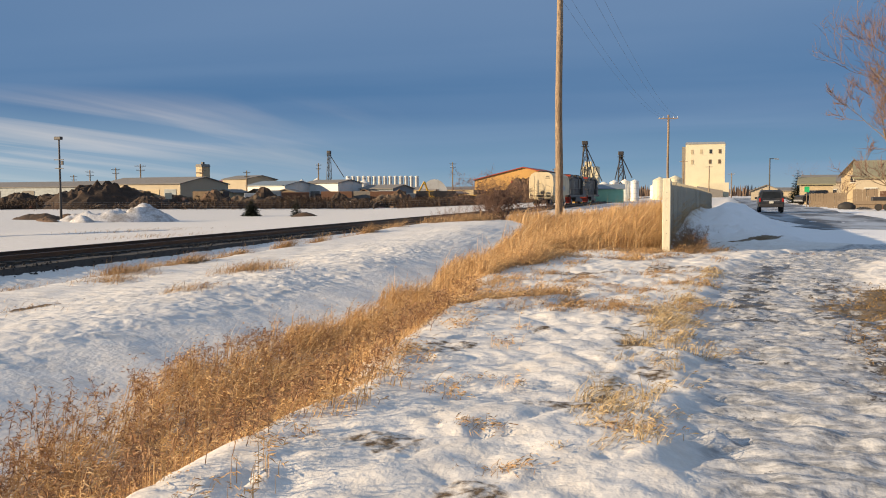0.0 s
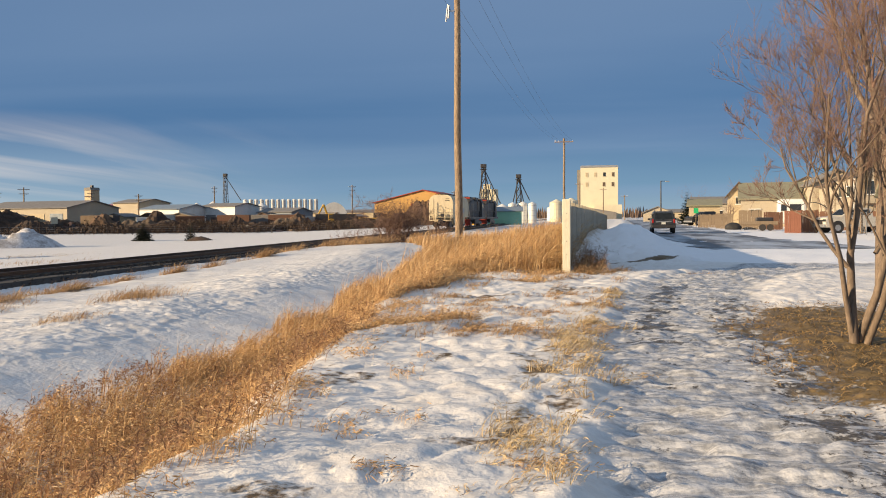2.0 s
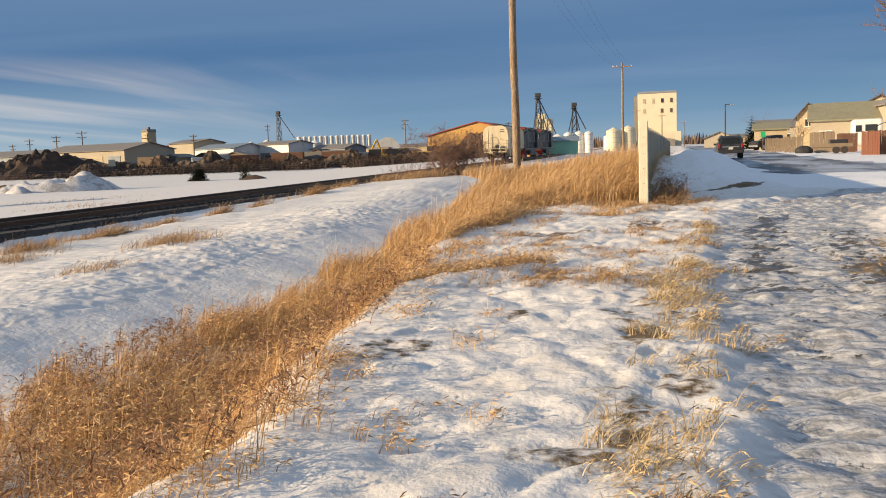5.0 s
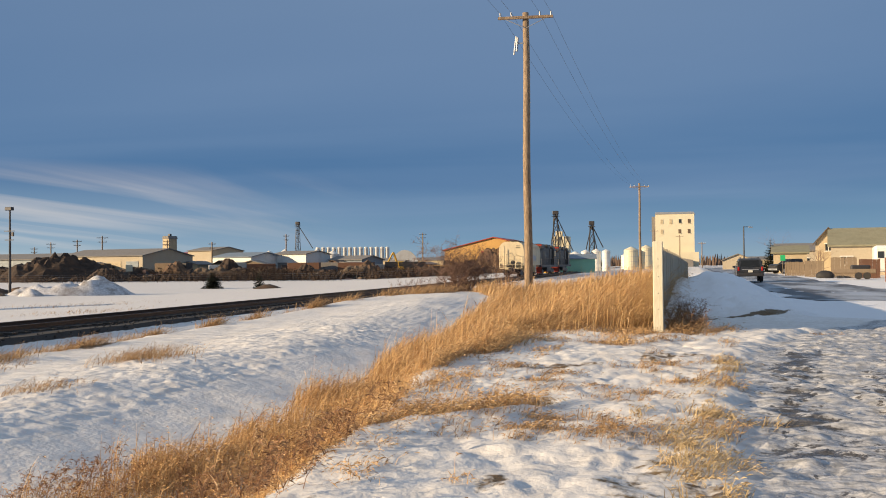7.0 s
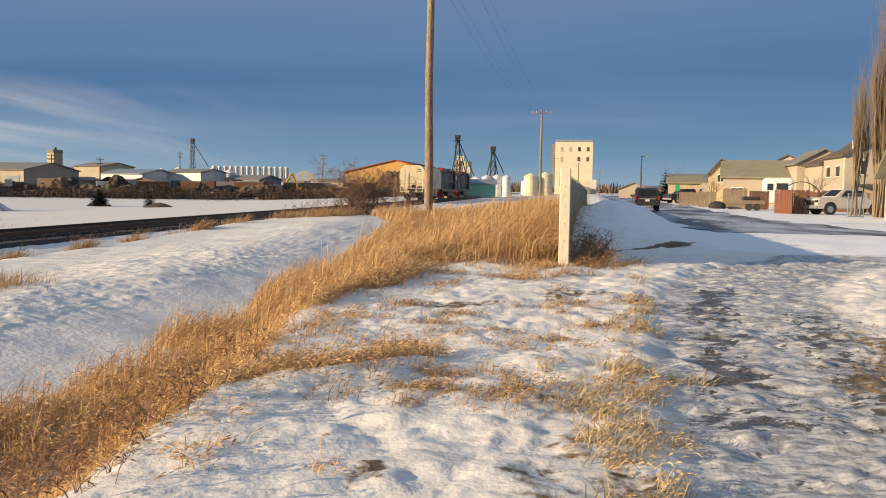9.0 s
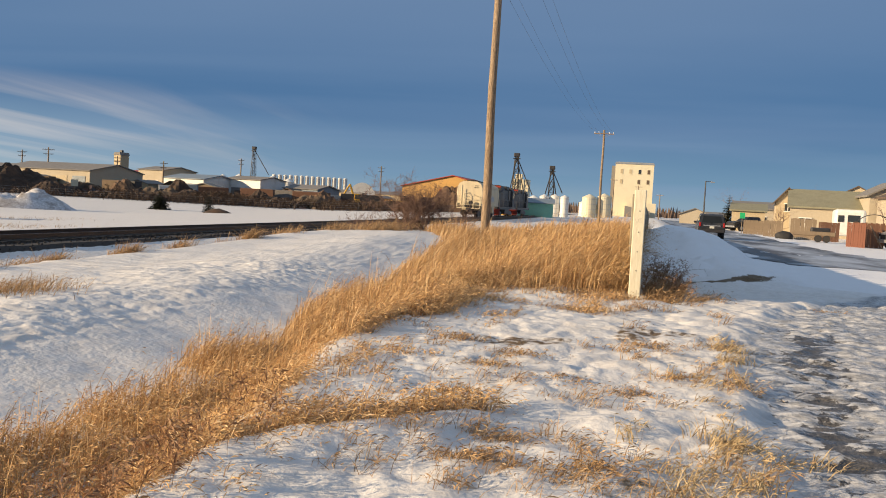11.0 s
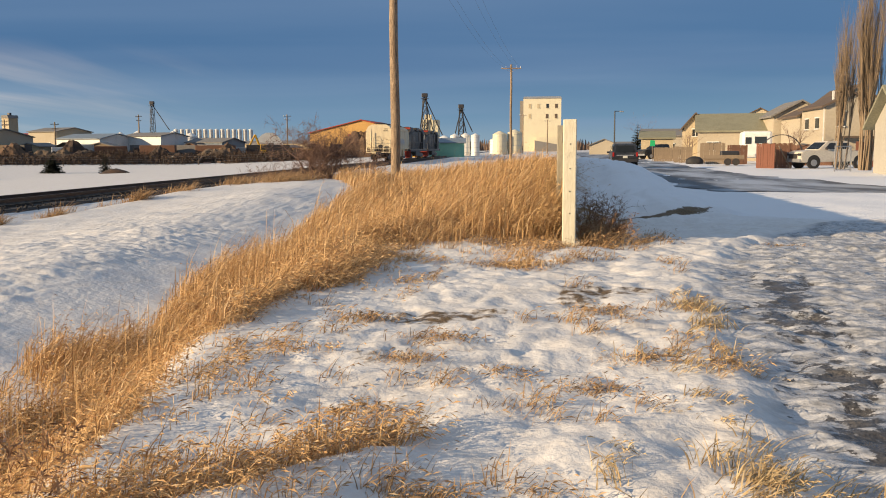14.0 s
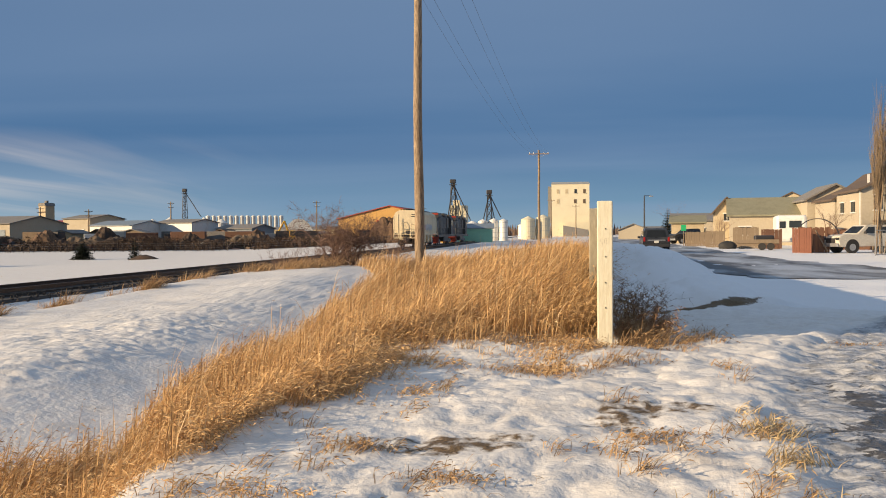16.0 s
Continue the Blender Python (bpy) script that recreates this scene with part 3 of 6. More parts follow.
for off in (-0.72, 0.72):
    bm = bmesh.new()
    outline = [(-0.075, 0), (0.075, 0), (0.075, 0.012), (0.012, 0.03), (0.012, 0.12), (0.036, 0.13), (0.036, 0.165), (-0.036, 0.165), (-0.036, 0.13),
               (-0.012, 0.12), (-0.012, 0.03), (-0.075, 0.012)]
    prism(bm, outline, "y", -60, 420)
    rl = part("rail", bm, M["steel_rail"], railway)
    rl.matrix_basis = Matrix.Translation((float(rail_x(0)) - 0.75 + off, 0, RTOP - 0.165)) @ Matrix.Rotation(radians(rail_rot), 4, "Z")
bm = bmesh.new()
box(bm, (0, 0, 0), (2.6, 0.23, 0.16), bevel=0.012)
tie_mesh = mesh_of("tie", bm, M["tie_wood"])
for k in range(150):
    yy = -14 + k * 0.55
    t_ = new("tie", tie_mesh)
    t_.parent = railway
    t_.matrix_basis = Matrix.Translation((float(rail_x(yy)) - 0.75, yy, -0.70)) @ Matrix.Rotation(radians(rail_rot + random.uniform(-1, 1)), 4, "Z")

# ---- power poles ----
def power_pole(x, y, z0, height, r0, r1, arms, label, turn=0.0, fuse=False):
    p = thing("power_pole", pose(x, y, z0, 0, 0, turn), label, "power pole")
    bm = bmesh.new()
    n, k = 14, 16
    rings = []
    for i in range(k + 1):
        h = -0.3 + (height + 0.3) * i / k
        r = r0 + (r1 - r0) * i / k
        rings.append([bm.verts.new((r * (1 + 0.03 * random.uniform(-1, 1)) * math.cos(2 * math.pi * j / n) + 0.02 * math.sin(i * 0.6),
                                    r * math.sin(2 * math.pi * j / n), h)) for j in range(n)])
    for i in range(k):
        for j in range(n):
            bm.faces.new((rings[i][j], rings[i][(j + 1) % n], rings[i + 1][(j + 1) % n], rings[i + 1][j]))
    bm.faces.new(rings[-1])
    part("shaft", bm, M["pole_wood"], p, "weathered brown timber shaft", True)
    for h, w, ay in arms:
        a = boxpart("crossarm", (0, -r1 - 0.05, h), (w, 0.10, 0.12), M["pole_wood"], p, bevel=0.01)
        for s in (-1, 1):
            bm = bmesh.new()
            rod(bm, (0.36 * w * s, -r1 - 0.06, h - 0.06), (0.04 * s, -r1 - 0.04, h - 0.45), 0.018, n=6)
            part("brace", bm, M["galv"], p)
        for u in (-0.46, -0.26, 0.26, 0.46):
            bm = bmesh.new()
            rod(bm, (u * w, -r1 - 0.05, h + 0.06), (u * w, -r1 - 0.05, h + 0.16), 0.015, n=6)
            rod(bm, (u * w, -r1 - 0.05, h + 0.13), (u * w, -r1 - 0.05, h + 0.24), 0.045, 0.03, n=8)
            part("insulator", bm, M["galv"], p)
    if fuse:
        bm = bmesh.new()
        rod(bm, (-0.52, -0.1, fuse - 0.45), (-0.42, -0.1, fuse + 0.35), 0.035, n=8)
        rod(bm, (-0.40, -0.1, fuse - 0.30), (-0.36, -0.1, fuse + 0.30), 0.05, n=8)
        box(bm, (-0.25, -0.08, fuse + 0.05), (0.42, 0.05, 0.05))
        part("fuse_cutout", bm, M["galv"], p, "pale grey fuse cutout on a bracket")
    return p


power_pole(-6.42, 22.8, gz(-6.4, 22.8), 12.4, 0.19, 0.135, [(12.15, 2.4, 0)], "tall weathered timber power pole standing in dry grass", 8, fuse=11.0)
power_pole(-6.5, 105.5, gz(-6.5, 105.5), 12.2, 0.18, 0.13, [(11.7, 2.6, 0)], "tall timber power pole with one crossarm", 5)

# ---- board fence ----
fence = thing("fence", Matrix(), "long pale board fence with a thick flaking cream end post", "fence")
bm = bmesh.new()
box(bm, (0, 0, 0.70), (0.165, 0.165, 1.60), bevel=0.012)
endpost = part("end_post", bm, M["fence_paint"], fence, "flaking cream end post")
for zz in (0.35, 0.62, 0.9, 1.2):
    bm = bmesh.new()
    rod(bm, (0.005, -0.0825, zz), (0.005, -0.088, zz), 0.008, n=8)
    part("bolt_head", bm, M["dark_steel"], endpost)
boxpart("bracket", (-0.075, 0.16, 1.32), (0.05, 0.10, 0.22), M["fence_board"], fence)
bm = bmesh.new()
box(bm, (0, 0, 0), (0.024, 0.19, 1.36))
board_mesh = mesh_of("board", bm, M["fence_board"])
FEND = 62.0
for k in range(290):
    yy = 0.2 + k * 0.2
    b = new("board", board_mesh)
    b.parent = fence
    b.matrix_basis = pose(0.0 + random.uniform(-0.004, 0.004), yy, 0.70 + random.uniform(-0.015, 0.015) + np.interp(yy, [0, 20, 62], [0, -0.03, -0.25]),
                          random.uniform(-0.3, 0.3), 0, 0)
for zz in (0.25, 1.15):
    bm = bmesh.new()
    rod_pts = [(-0.035, 0.1, zz), (-0.035, 20, zz - 0.03), (-0.035, FEND, zz - 0.25)]
    for a, b in zip(rod_pts, rod_pts[1:]):
        m0 = (Vector(a) + Vector(b)) / 2
        d = Vector(b) - Vector(a)
        mm = Matrix.Translation(m0) @ d.to_track_quat("Y", "Z").to_matrix().to_4x4() @ Matrix.Diagonal((0.04, d.length, 0.09, 1))
        bmesh.ops.create_cube(bm, size=1, matrix=mm)
    part("fence_rail", bm, M["fence_board"], fence)
bm = bmesh.new()
box(bm, (0, 0, 0), (0.11, 0.11, 1.62), bevel=0.01)
pm_ = mesh_of("fence_post", bm, M["fence_board"])
for k in range(1, 26):
    yy = 2.44 * k
    b = new("fence_post", pm_)
    b.parent = fence
    b.matrix_basis = pose(-0.11, yy, 0.68 + np.interp(yy, [0, 20, 62], [0, -0.03, -0.25]))

# ---- grain elevator and bins ----
elev = thing("grain_elevator", pose(-8.5, 405, -0.8), "tall cream flat-faced grain elevator with small dark windows", "grain elevator")
boxpart("tower", (0, 8, 12.2), (17.3, 16, 24.4), M["cream"], elev)
bm = bmesh.new()
prism(bm, [(-8.9, 24.4), (8.9, 24.4), (8.4, 25.3), (-8.4, 25.3)], "y", -0.3, 16.3)
part("roof", bm, M["galv"], elev)
for xx, zz, mt in ((-5.7, 21.0, 0), (-1.7, 21.0, 0), (2.4, 21.0, 1), (6.4, 21.0, 2), (2.2, 16.4, 2), (6.3, 16.4, 2), (-5.7, 16.4, 0)):
    w_ = boxpart("window", (xx, -0.05, zz), (1.15, 0.14, 1.9), (M["tan"], M["glass"], M["brownroof"])[mt], elev)
    boxpart("sill", (xx, -0.12, zz - 1.05), (1.4, 0.2, 0.15), M["cream"], w_)
boxpart("leg_housing", (-9.6, 5, 15), (1.6, 4, 17), M["greyroof"], elev)
boxpart("annex", (4, -2.0, 3.4), (13, 4, 6.8), M["cream"], elev)
bm = bmesh.new()
prism(bm, [(-3, 0), (8, 0), (8, 3.2), (-3, 5.2)], "y", -14, -6)
part("loading_shed", bm, M["greyroof"], elev)


def silo(x, y, r, h, mat, label, cone=0.22, group="grain bins"):
    s = thing("silo", pose(x, y, gz(x, y)), label, "silo", group)
    bm = bmesh.new()
    rod(bm, (0, 0, -0.2), (0, 0, h), r, n=20)
    part("shell", bm, M[mat], s, smooth=False)
    bm = bmesh.new()
    rod(bm, (0, 0, h), (0, 0, h + cone * r * 2), r * 1.03, r * 0.12, n=20)
    part("roof", bm, M[mat], s)
    for k in range(4):
        bm = bmesh.new()
        rod(bm, (0, 0, h * (k + 0.6) / 4), (0, 0, h * (k + 0.6) / 4 + 0.07), r * 1.015, n=20)
        part("hoop", bm, M["galv"], s)
    return s


for xx, rr, hh in ((-25.0, 1.15, 4.9), (-22.4, 1.15, 5.1), (-19.9, 1.05, 5.0)):
    silo(xx - 1.0, 209 + random.uniform(-1, 1), rr, hh, "white", "white steel grain bin with a cone roof")
silo(-29.0, 212, 2.4, 3.9, "white", "wide white grain bin behind the yard")
silo(-21.0, 280, 1.9, 4.4, "white", "white steel grain bin with a cone roof")
silo(-17.6, 250, 2.1, 5.8, "cream", "cream storage tank beside the grain elevator")
silo(-13.4, 252, 2.1, 6.3, "cream", "cream storage tank beside the grain elevator")


def lattice_tower(x, y, z, h, w, label, boom=None):
    t_ = thing("elevator_leg", pose(x, y, z), label, "lattice tower")
    for sx in (-1, 1):
        for sy in (-1, 1):
            bm = bmesh.new()
            rod(bm, (sx * w, sy * w, 0), (sx * w * 0.45, sy * w * 0.45, h), 0.11, 0.09, n=5)
            part("leg", bm, M["dark_steel"], t_)
    k = 6
    for i in range(k):
        a, b = h * i / k, h * (i + 1) / k
        wa, wb = w * (1 - 0.55 * i / k), w * (1 - 0.55 * (i + 1) / k)
        for p0, p1 in (((-wa, -wa, a), (wb, -wb, b)), ((wa, -wa, a), (-wb, -wb, b)), ((-wb, -wb, b), (wb, -wb, b)), ((-wa, wa, a), (wb, wb, b))):
            bm = bmesh.new()
            rod(bm, p0, p1, 0.06, n=4)
            part("brace", bm, M["dark_steel"], t_)
    bm = bmesh.new()
    box(bm, (0, 0, h + 0.4), (w * 1.5, w * 1.3, 1.0), bevel=0.1)
    box(bm, (0, 0, h - 0.5), (w * 1.9, w * 1.7, 0.12))
    part("head", bm, M["dark_steel"], t_)
    for b in boom or ():
        bm = bmesh.new()
        rod(bm, (0, 0, h), b, 0.13, n=6)
        part("spout", bm, M["dark_steel"], t_)
    return t_


lattice_tower(-35.3, 221, gz(-35, 221), 14.9, 1.0, "dark lattice grain leg with sloping spouts", [(4.6, 0, 5.0), (2.4, 0, 5.2), (-1.3, 0, 6.5)])
lattice_tower(-25.2, 216, gz(-25, 216), 12.0, 0.9, "dark lattice grain leg over white bins", [(2.9, 0, 6.0), (-1.5, 0, 5.6), (1.3, 0, 5.6)])
cb = thing("feed_plant", pose(-35, 224, -0.3), "cream feed plant of stacked square bins", "building")
boxpart("bin_house", (0.8, 0, 4.4), (4.4, 4, 8.8), M["cream"], cb)
boxpart("side_bin", (-3.2, 0, 2.6), (5.2, 4, 5.2), M["cream"], cb)
boxpart("head_house", (0.2, 0, 9.4), (1.8, 1.8, 1.6), M["cream"], cb)


# ---- plain gabled buildings ----
def gable(name, x, y, z, w, d, eave, ridge, wall, roof, label, turn=0.0, category="building", along="y", over=0.35, doors=(), windows=()):
    """Walls w by d with a ridge along y (the gable faces -y) or along x."""
    b = thing(name, pose(x, y, z, 0, 0, turn), label, category)
    bm = bmesh.new()
    if along == "y":
        prism(bm, [(-w / 2, -0.3), (w / 2, -0.3), (w / 2, eave), (0, ridge), (-w / 2, eave)], "y", 0, d)
    else:
        prism(bm, [(0, -0.3), (d, -0.3), (d, eave), (d / 2, ridge), (0, eave)], "x", -w / 2, w / 2)
    part("wall", bm, M[wall], b)
    half, run = (w / 2, d) if along == "y" else (d / 2, w)
    sl = (ridge - eave) / half
    for s in (-1, 1):
        bm = bmesh.new()
        out = [(0, ridge + 0.02), (s * (half + over), eave - over * sl + 0.02), (s * (half + over), eave - over * sl + 0.2), (0, ridge + 0.2)]
        if along == "y":
            prism(bm, out, "y", -over, d + over)
        else:
            prism(bm, [(u + d / 2, v) for u, v in out], "x", -w / 2 - over, w / 2 + over)
        part("roof", bm, M[roof], b)
    for (u, wd, hd, mt) in doors:
        dd = boxpart("door", (u, -0.03, hd / 2), (wd, 0.12, hd), M[mt], b)
        for k in range(1, max(2, int(hd / 0.55))):
            boxpart("panel", (u, -0.10, k * hd / max(2, int(hd / 0.55))), (wd * 0.96, 0.03, 0.05), M[mt], dd)
    for (u, v, ww, hh) in windows:
        wn_ = boxpart("window", (u, -0.03, v), (ww, 0.10, hh), M["glass"], b)
        boxpart("frame", (u, -0.07, v - hh / 2), (ww + 0.2, 0.14, 0.1), M["white"], wn_)
        boxpart("frame", (u, -0.07, v + hh / 2), (ww + 0.2, 0.14, 0.1), M["white"], wn_)
        boxpart("frame", (u, -0.07, v), (0.06, 0.12, hh), M["white"], wn_)
    return b


shed = gable("ochre_shed", -40.1, 166.5, -1.0, 21.4, 24, 5.2, 7.75, "orange", "red", "large ochre steel shed with red roof trim and an open bay", 0.5)
# no hole in the wall: a black sheet paints the bay's shaded inside
boxpart("open_bay", (2.2, -0.04, 2.4), (9.4, 0.10, 4.8), M["black"], shed, "black sheet standing in for the shaded inside of the bay")
for xx in (-2.55, 6.95):
    boxpart("bay_post", (xx, -0.10, 2.45), (0.22, 0.16, 4.9), M["red"], shed)
boxpart("bay_lintel", (2.2, -0.10, 4.9), (9.7, 0.16, 0.22), M["red"], shed)
for k in range(13):
    boxpart("wall_rib", (10.74, 1.0 + k * 1.85, 2.5), (0.07, 0.12, 5.0), M["brick"], shed)
gable("green_shed", -24.2, 178.6, -0.8, 7.6, 9, 3.0, 3.9, "green", "bluegrey", "small green shed with a grey metal roof", 6, along="x")

# ---- dry grass, straw and weeds ----
def ribbons(name, roots, h, w, lean, az, mat, label, heads=0.0, seed=1, curl=1.8, category="grass", headlen=0.085, headw=0.9, sag=0.0):
    """Thin tapered stalks, all in one mesh: root, bend, tip; a share of them with a feathery head."""
    r = np.random.RandomState(seed)
    n = len(roots)
    face = r.rand(n) * math.pi
    side = np.stack([np.cos(face), np.sin(face), np.zeros(n)], -1) * (w / 2)[:, None]
    push = np.stack([np.cos(az), np.sin(az), np.zeros(n)], -1)
    droop = np.clip(sag * r.uniform(0.0, 1.3, n), 0, 0.9)

    def along(s, k=slice(None)):
        z = h[k] * s * (1 - 0.25 * lean[k] * s) - droop[k] * h[k] * s ** 3.2
        return roots[k] + np.array([0, 0, 1]) * z[:, None] + push[k] * (h[k] * lean[k] * s ** curl)[:, None]
    spine = [along(s) for s in (0.0, 0.38, 0.72, 1.0)]
    pts = [spine[0] - side, spine[0] + side, spine[1] - side * 0.85, spine[1] + side * 0.85, spine[2] - side * 0.6, spine[2] + side * 0.6, spine[3]]
    v = np.stack(pts, 1).reshape(-1, 3)
    tri = np.array([(0, 1, 3), (0, 3, 2), (2, 3, 5), (2, 5, 4), (4, 5, 6)])
    f = (np.arange(n)[:, None, None] * 7 + tri[None]).reshape(-1, 3)
    if heads:
        k = np.nonzero(r.rand(n) < heads)[0]
        m = len(k)
        hv, off = [], len(v)
        for q in range(3):
            s = r.uniform(0.5, 1.0, m)
            base_ = along(s, k)
            fa = az[k] + r.randn(m) * 0.9
            L = headlen * r.uniform(0.5, 1.3, m)
            d = np.stack([np.cos(fa), np.sin(fa), r.uniform(-0.5, 0.9, m)], -1)
            d /= np.linalg.norm(d, axis=1)[:, None]
            sd = np.stack([-np.sin(fa), np.cos(fa), 0.5 * r.randn(m)], -1) * (w[k] * headw / 2)[:, None]
            hv += [base_, base_ + d * (L * 0.5)[:, None] + sd, base_ + d * L[:, None] - np.array([0, 0, 0.25]) * L[:, None]]
        hv = np.stack(hv, 1).reshape(-1, 3)
        hf = (off + np.arange(m)[:, None, None] * 9 + np.array([(0, 1, 2), (3, 4, 5), (6, 7, 8)])[None]).reshape(-1, 3)
        v, f = np.concatenate([v, hv]), np.concatenate([f, hf])
    me = bpy.data.meshes.new(name)
    me.vertices.add(len(v))
    me.vertices.foreach_set("co", v.astype(np.float32).ravel())
    me.loops.add(f.size)
    me.loops.foreach_set("vertex_index", f.ravel().astype(np.int32))
    me.polygons.add(len(f))
    me.polygons.foreach_set("loop_start", np.arange(0, f.size, 3, dtype=np.int32))
    me.update(calc_edges=True)
    me.materials.append(mat)
    return tagged(new(name, me), label, category, kind="stuff")


def surfs(x, y):
    i = np.clip(np.searchsorted(gx, x), 1, nx - 1)
    j = np.clip(np.searchsorted(gy, y), 1, ny - 1)
    fx, fy = (x - gx[i - 1]) / (gx[i] - gx[i - 1]), (y - gy[j - 1]) / (gy[j] - gy[j - 1])
    return (Z[j - 1, i - 1] * (1 - fx) + Z[j - 1, i] * fx) * (1 - fy) + (Z[j, i - 1] * (1 - fx) + Z[j, i] * fx) * fy


def clumped(cx, cy, each, spread, r):
    x = np.repeat(cx, each) + r.randn(len(cx) * each) * spread
    y = np.repeat(cy, each) + r.randn(len(cx) * each) * spread
    return x, y


def tall_grass():
    r = np.random.RandomState(11)
    # the slope down to the ditch
    cy = r.uniform(-18.0, 3.0, 9500)
    u = r.rand(9500)
    xl, xr = grass_left(cy) + 0.1 + 0.45 * vnoise(cy * 0.8, cy * 0.1, 55), grass_right(cy) + 0.30 * vnoise(cy * 1.3, cy * 0.1, 56) - np.interp(cy, [-16, -12, -10.5, -8.5, -7.5, -5, -3, -1], [-0.30, -0.08, 0.26, 0.42, 0.42, 0.18, 0.05, 0.0])
    cx = xl + (xr - xl) * u
    dens = 0.62 + 0.6 * vnoise(cx * 0.9, cy * 0.9, 50) + 0.3 * vnoise(cx * 2.5, cy * 2.5, 51)
    dens = dens * np.interp(cy, [-18, -13, -9, 0], [0.42, 0.50, 0.72, 0.85]) * np.interp(u, [0, 0.12, 0.6, 0.9, 1], [0.35, 1, 1, 0.9, 0.65])
    dens = dens * np.where((cy < -9.5) & (u > 0.62), 0.75, 1)
    k = r.rand(9500) < dens
    x1, y1 = clumped(cx[k], cy[k], 15, 0.06, r)
    h1 = r.uniform(0.30, 0.68, len(x1)) * np.interp(y1, [-18, -8, 0], [0.9, 0.95, 1.2]) * np.repeat(np.interp(u[k], [0, 0.5, 0.8, 1], [1, 1, 0.8, 0.5]), 15) * np.repeat(r.uniform(0.5, 1.3, k.sum()), 15)
    w1 = np.interp(y1, [-18, -8, 2], [0.0044, 0.0066, 0.0095])
    # the level stretch up to the fence and the pole
    cy = -0.3 + 31 * r.rand(9000) ** 1.35
    xl, xr = grass_left(cy) + 0.2, np.full(9000, -0.12)
    cx = xl + (xr - xl) * r.rand(9000)
    dens = 0.36 + 0.55 * vnoise(cx * 1.0, cy * 1.0, 53)
    dens = dens * (cx < np.interp(cy, [-0.3, 0.0, 0.4, 0.8], [-2.3, -1.2, -0.6, -0.05]) + 0.3 * r.randn(9000)) * np.interp(cy, [0, 20, 32], [1, 0.8, 0.45])
    k = r.rand(9000) < dens
    x2, y2 = clumped(cx[k], cy[k], 18, 0.11, r)
    x2 = np.minimum(x2, -0.1)
    h2 = r.uniform(0.42, 1.10, len(x2)) * np.repeat(r.uniform(0.45, 1.2, k.sum()), 18)
    w2 = np.interp(y2, [0, 10, 30], [0.0095, 0.014, 0.022])
    h2 = h2 * np.interp(y2 + 0.5 * np.minimum(0, x2 + 1.2), [-0.8, 0.6, 2.0], [0.35, 0.8, 1.0])
    # loose wisps at the edges
    a, b = r.uniform(-2.6, -0.15, 520), r.uniform(-1.9, 0.9, 520)
    k1 = r.rand(520) < 0.14 + 0.5 * vnoise(a * 1.8, b * 1.8, 57)
    c = r.uniform(-17, -1, 900)
    d = grass_right(c) + 0.9 * r.rand(900) ** 1.6
    k2 = r.rand(900) < 0.05 + 0.3 * vnoise(d * 1.6, c * 1.6, 58)
    e = r.uniform(-10.5, -3.0, 330)
    q = grass_right(e) - 0.75 + 0.5 * r.rand(330)
    hx = r.uniform(-2.2, -0.85, 90)
    hy = -7.7 + 1.05 * (hx + 1.6) + 0.12 * r.randn(90)
    x3, y3 = clumped(np.r_[a[k1], d[k2], q, hx], np.r_[b[k1], c[k2], e, hy], 15, 0.07, r)
    h3, w3 = r.uniform(0.05, 0.20, len(x3)), np.interp(y3, [-18, -8, 2], [0.004, 0.0055, 0.0075])
    h3 = np.where((np.abs(y3 + 7.7 - 1.05 * (x3 + 1.6)) < 0.4) & (x3 > -2.3) & (x3 < -0.7), h3 * 1.9, h3)
    x, y, h, w = np.r_[x1, x3, x2], np.r_[y1, y3, y2], np.r_[h1, h3, h2], np.r_[w1, w3, w2]
    roots = np.stack([x, y, surfs(x, y) - 0.02], -1)
    n = len(x)
    cl = np.r_[np.repeat(r.randn((len(x1) + len(x3)) // 15), 15), np.repeat(r.randn(len(x2) // 18), 18)]
    az = 0.15 + r.randn(n) * 0.42 + 0.55 * cl + 0.5 * vnoise(x * 0.7, y * 0.7, 60)
    lean = np.clip(0.66 + 0.17 * r.randn(n) + 0.34 * np.roll(cl, 15 * 7) + 0.22 * vnoise(x * 0.8, y * 0.8, 61), 0.03, 1.2)
    ribbons("dry_grass", roots, h, w, lean, az, M["grass"], "tall windblown golden dry grass along the ditch", heads=0.8, seed=3, sag=0.6, headlen=0.05, headw=0.6)


tall_grass()


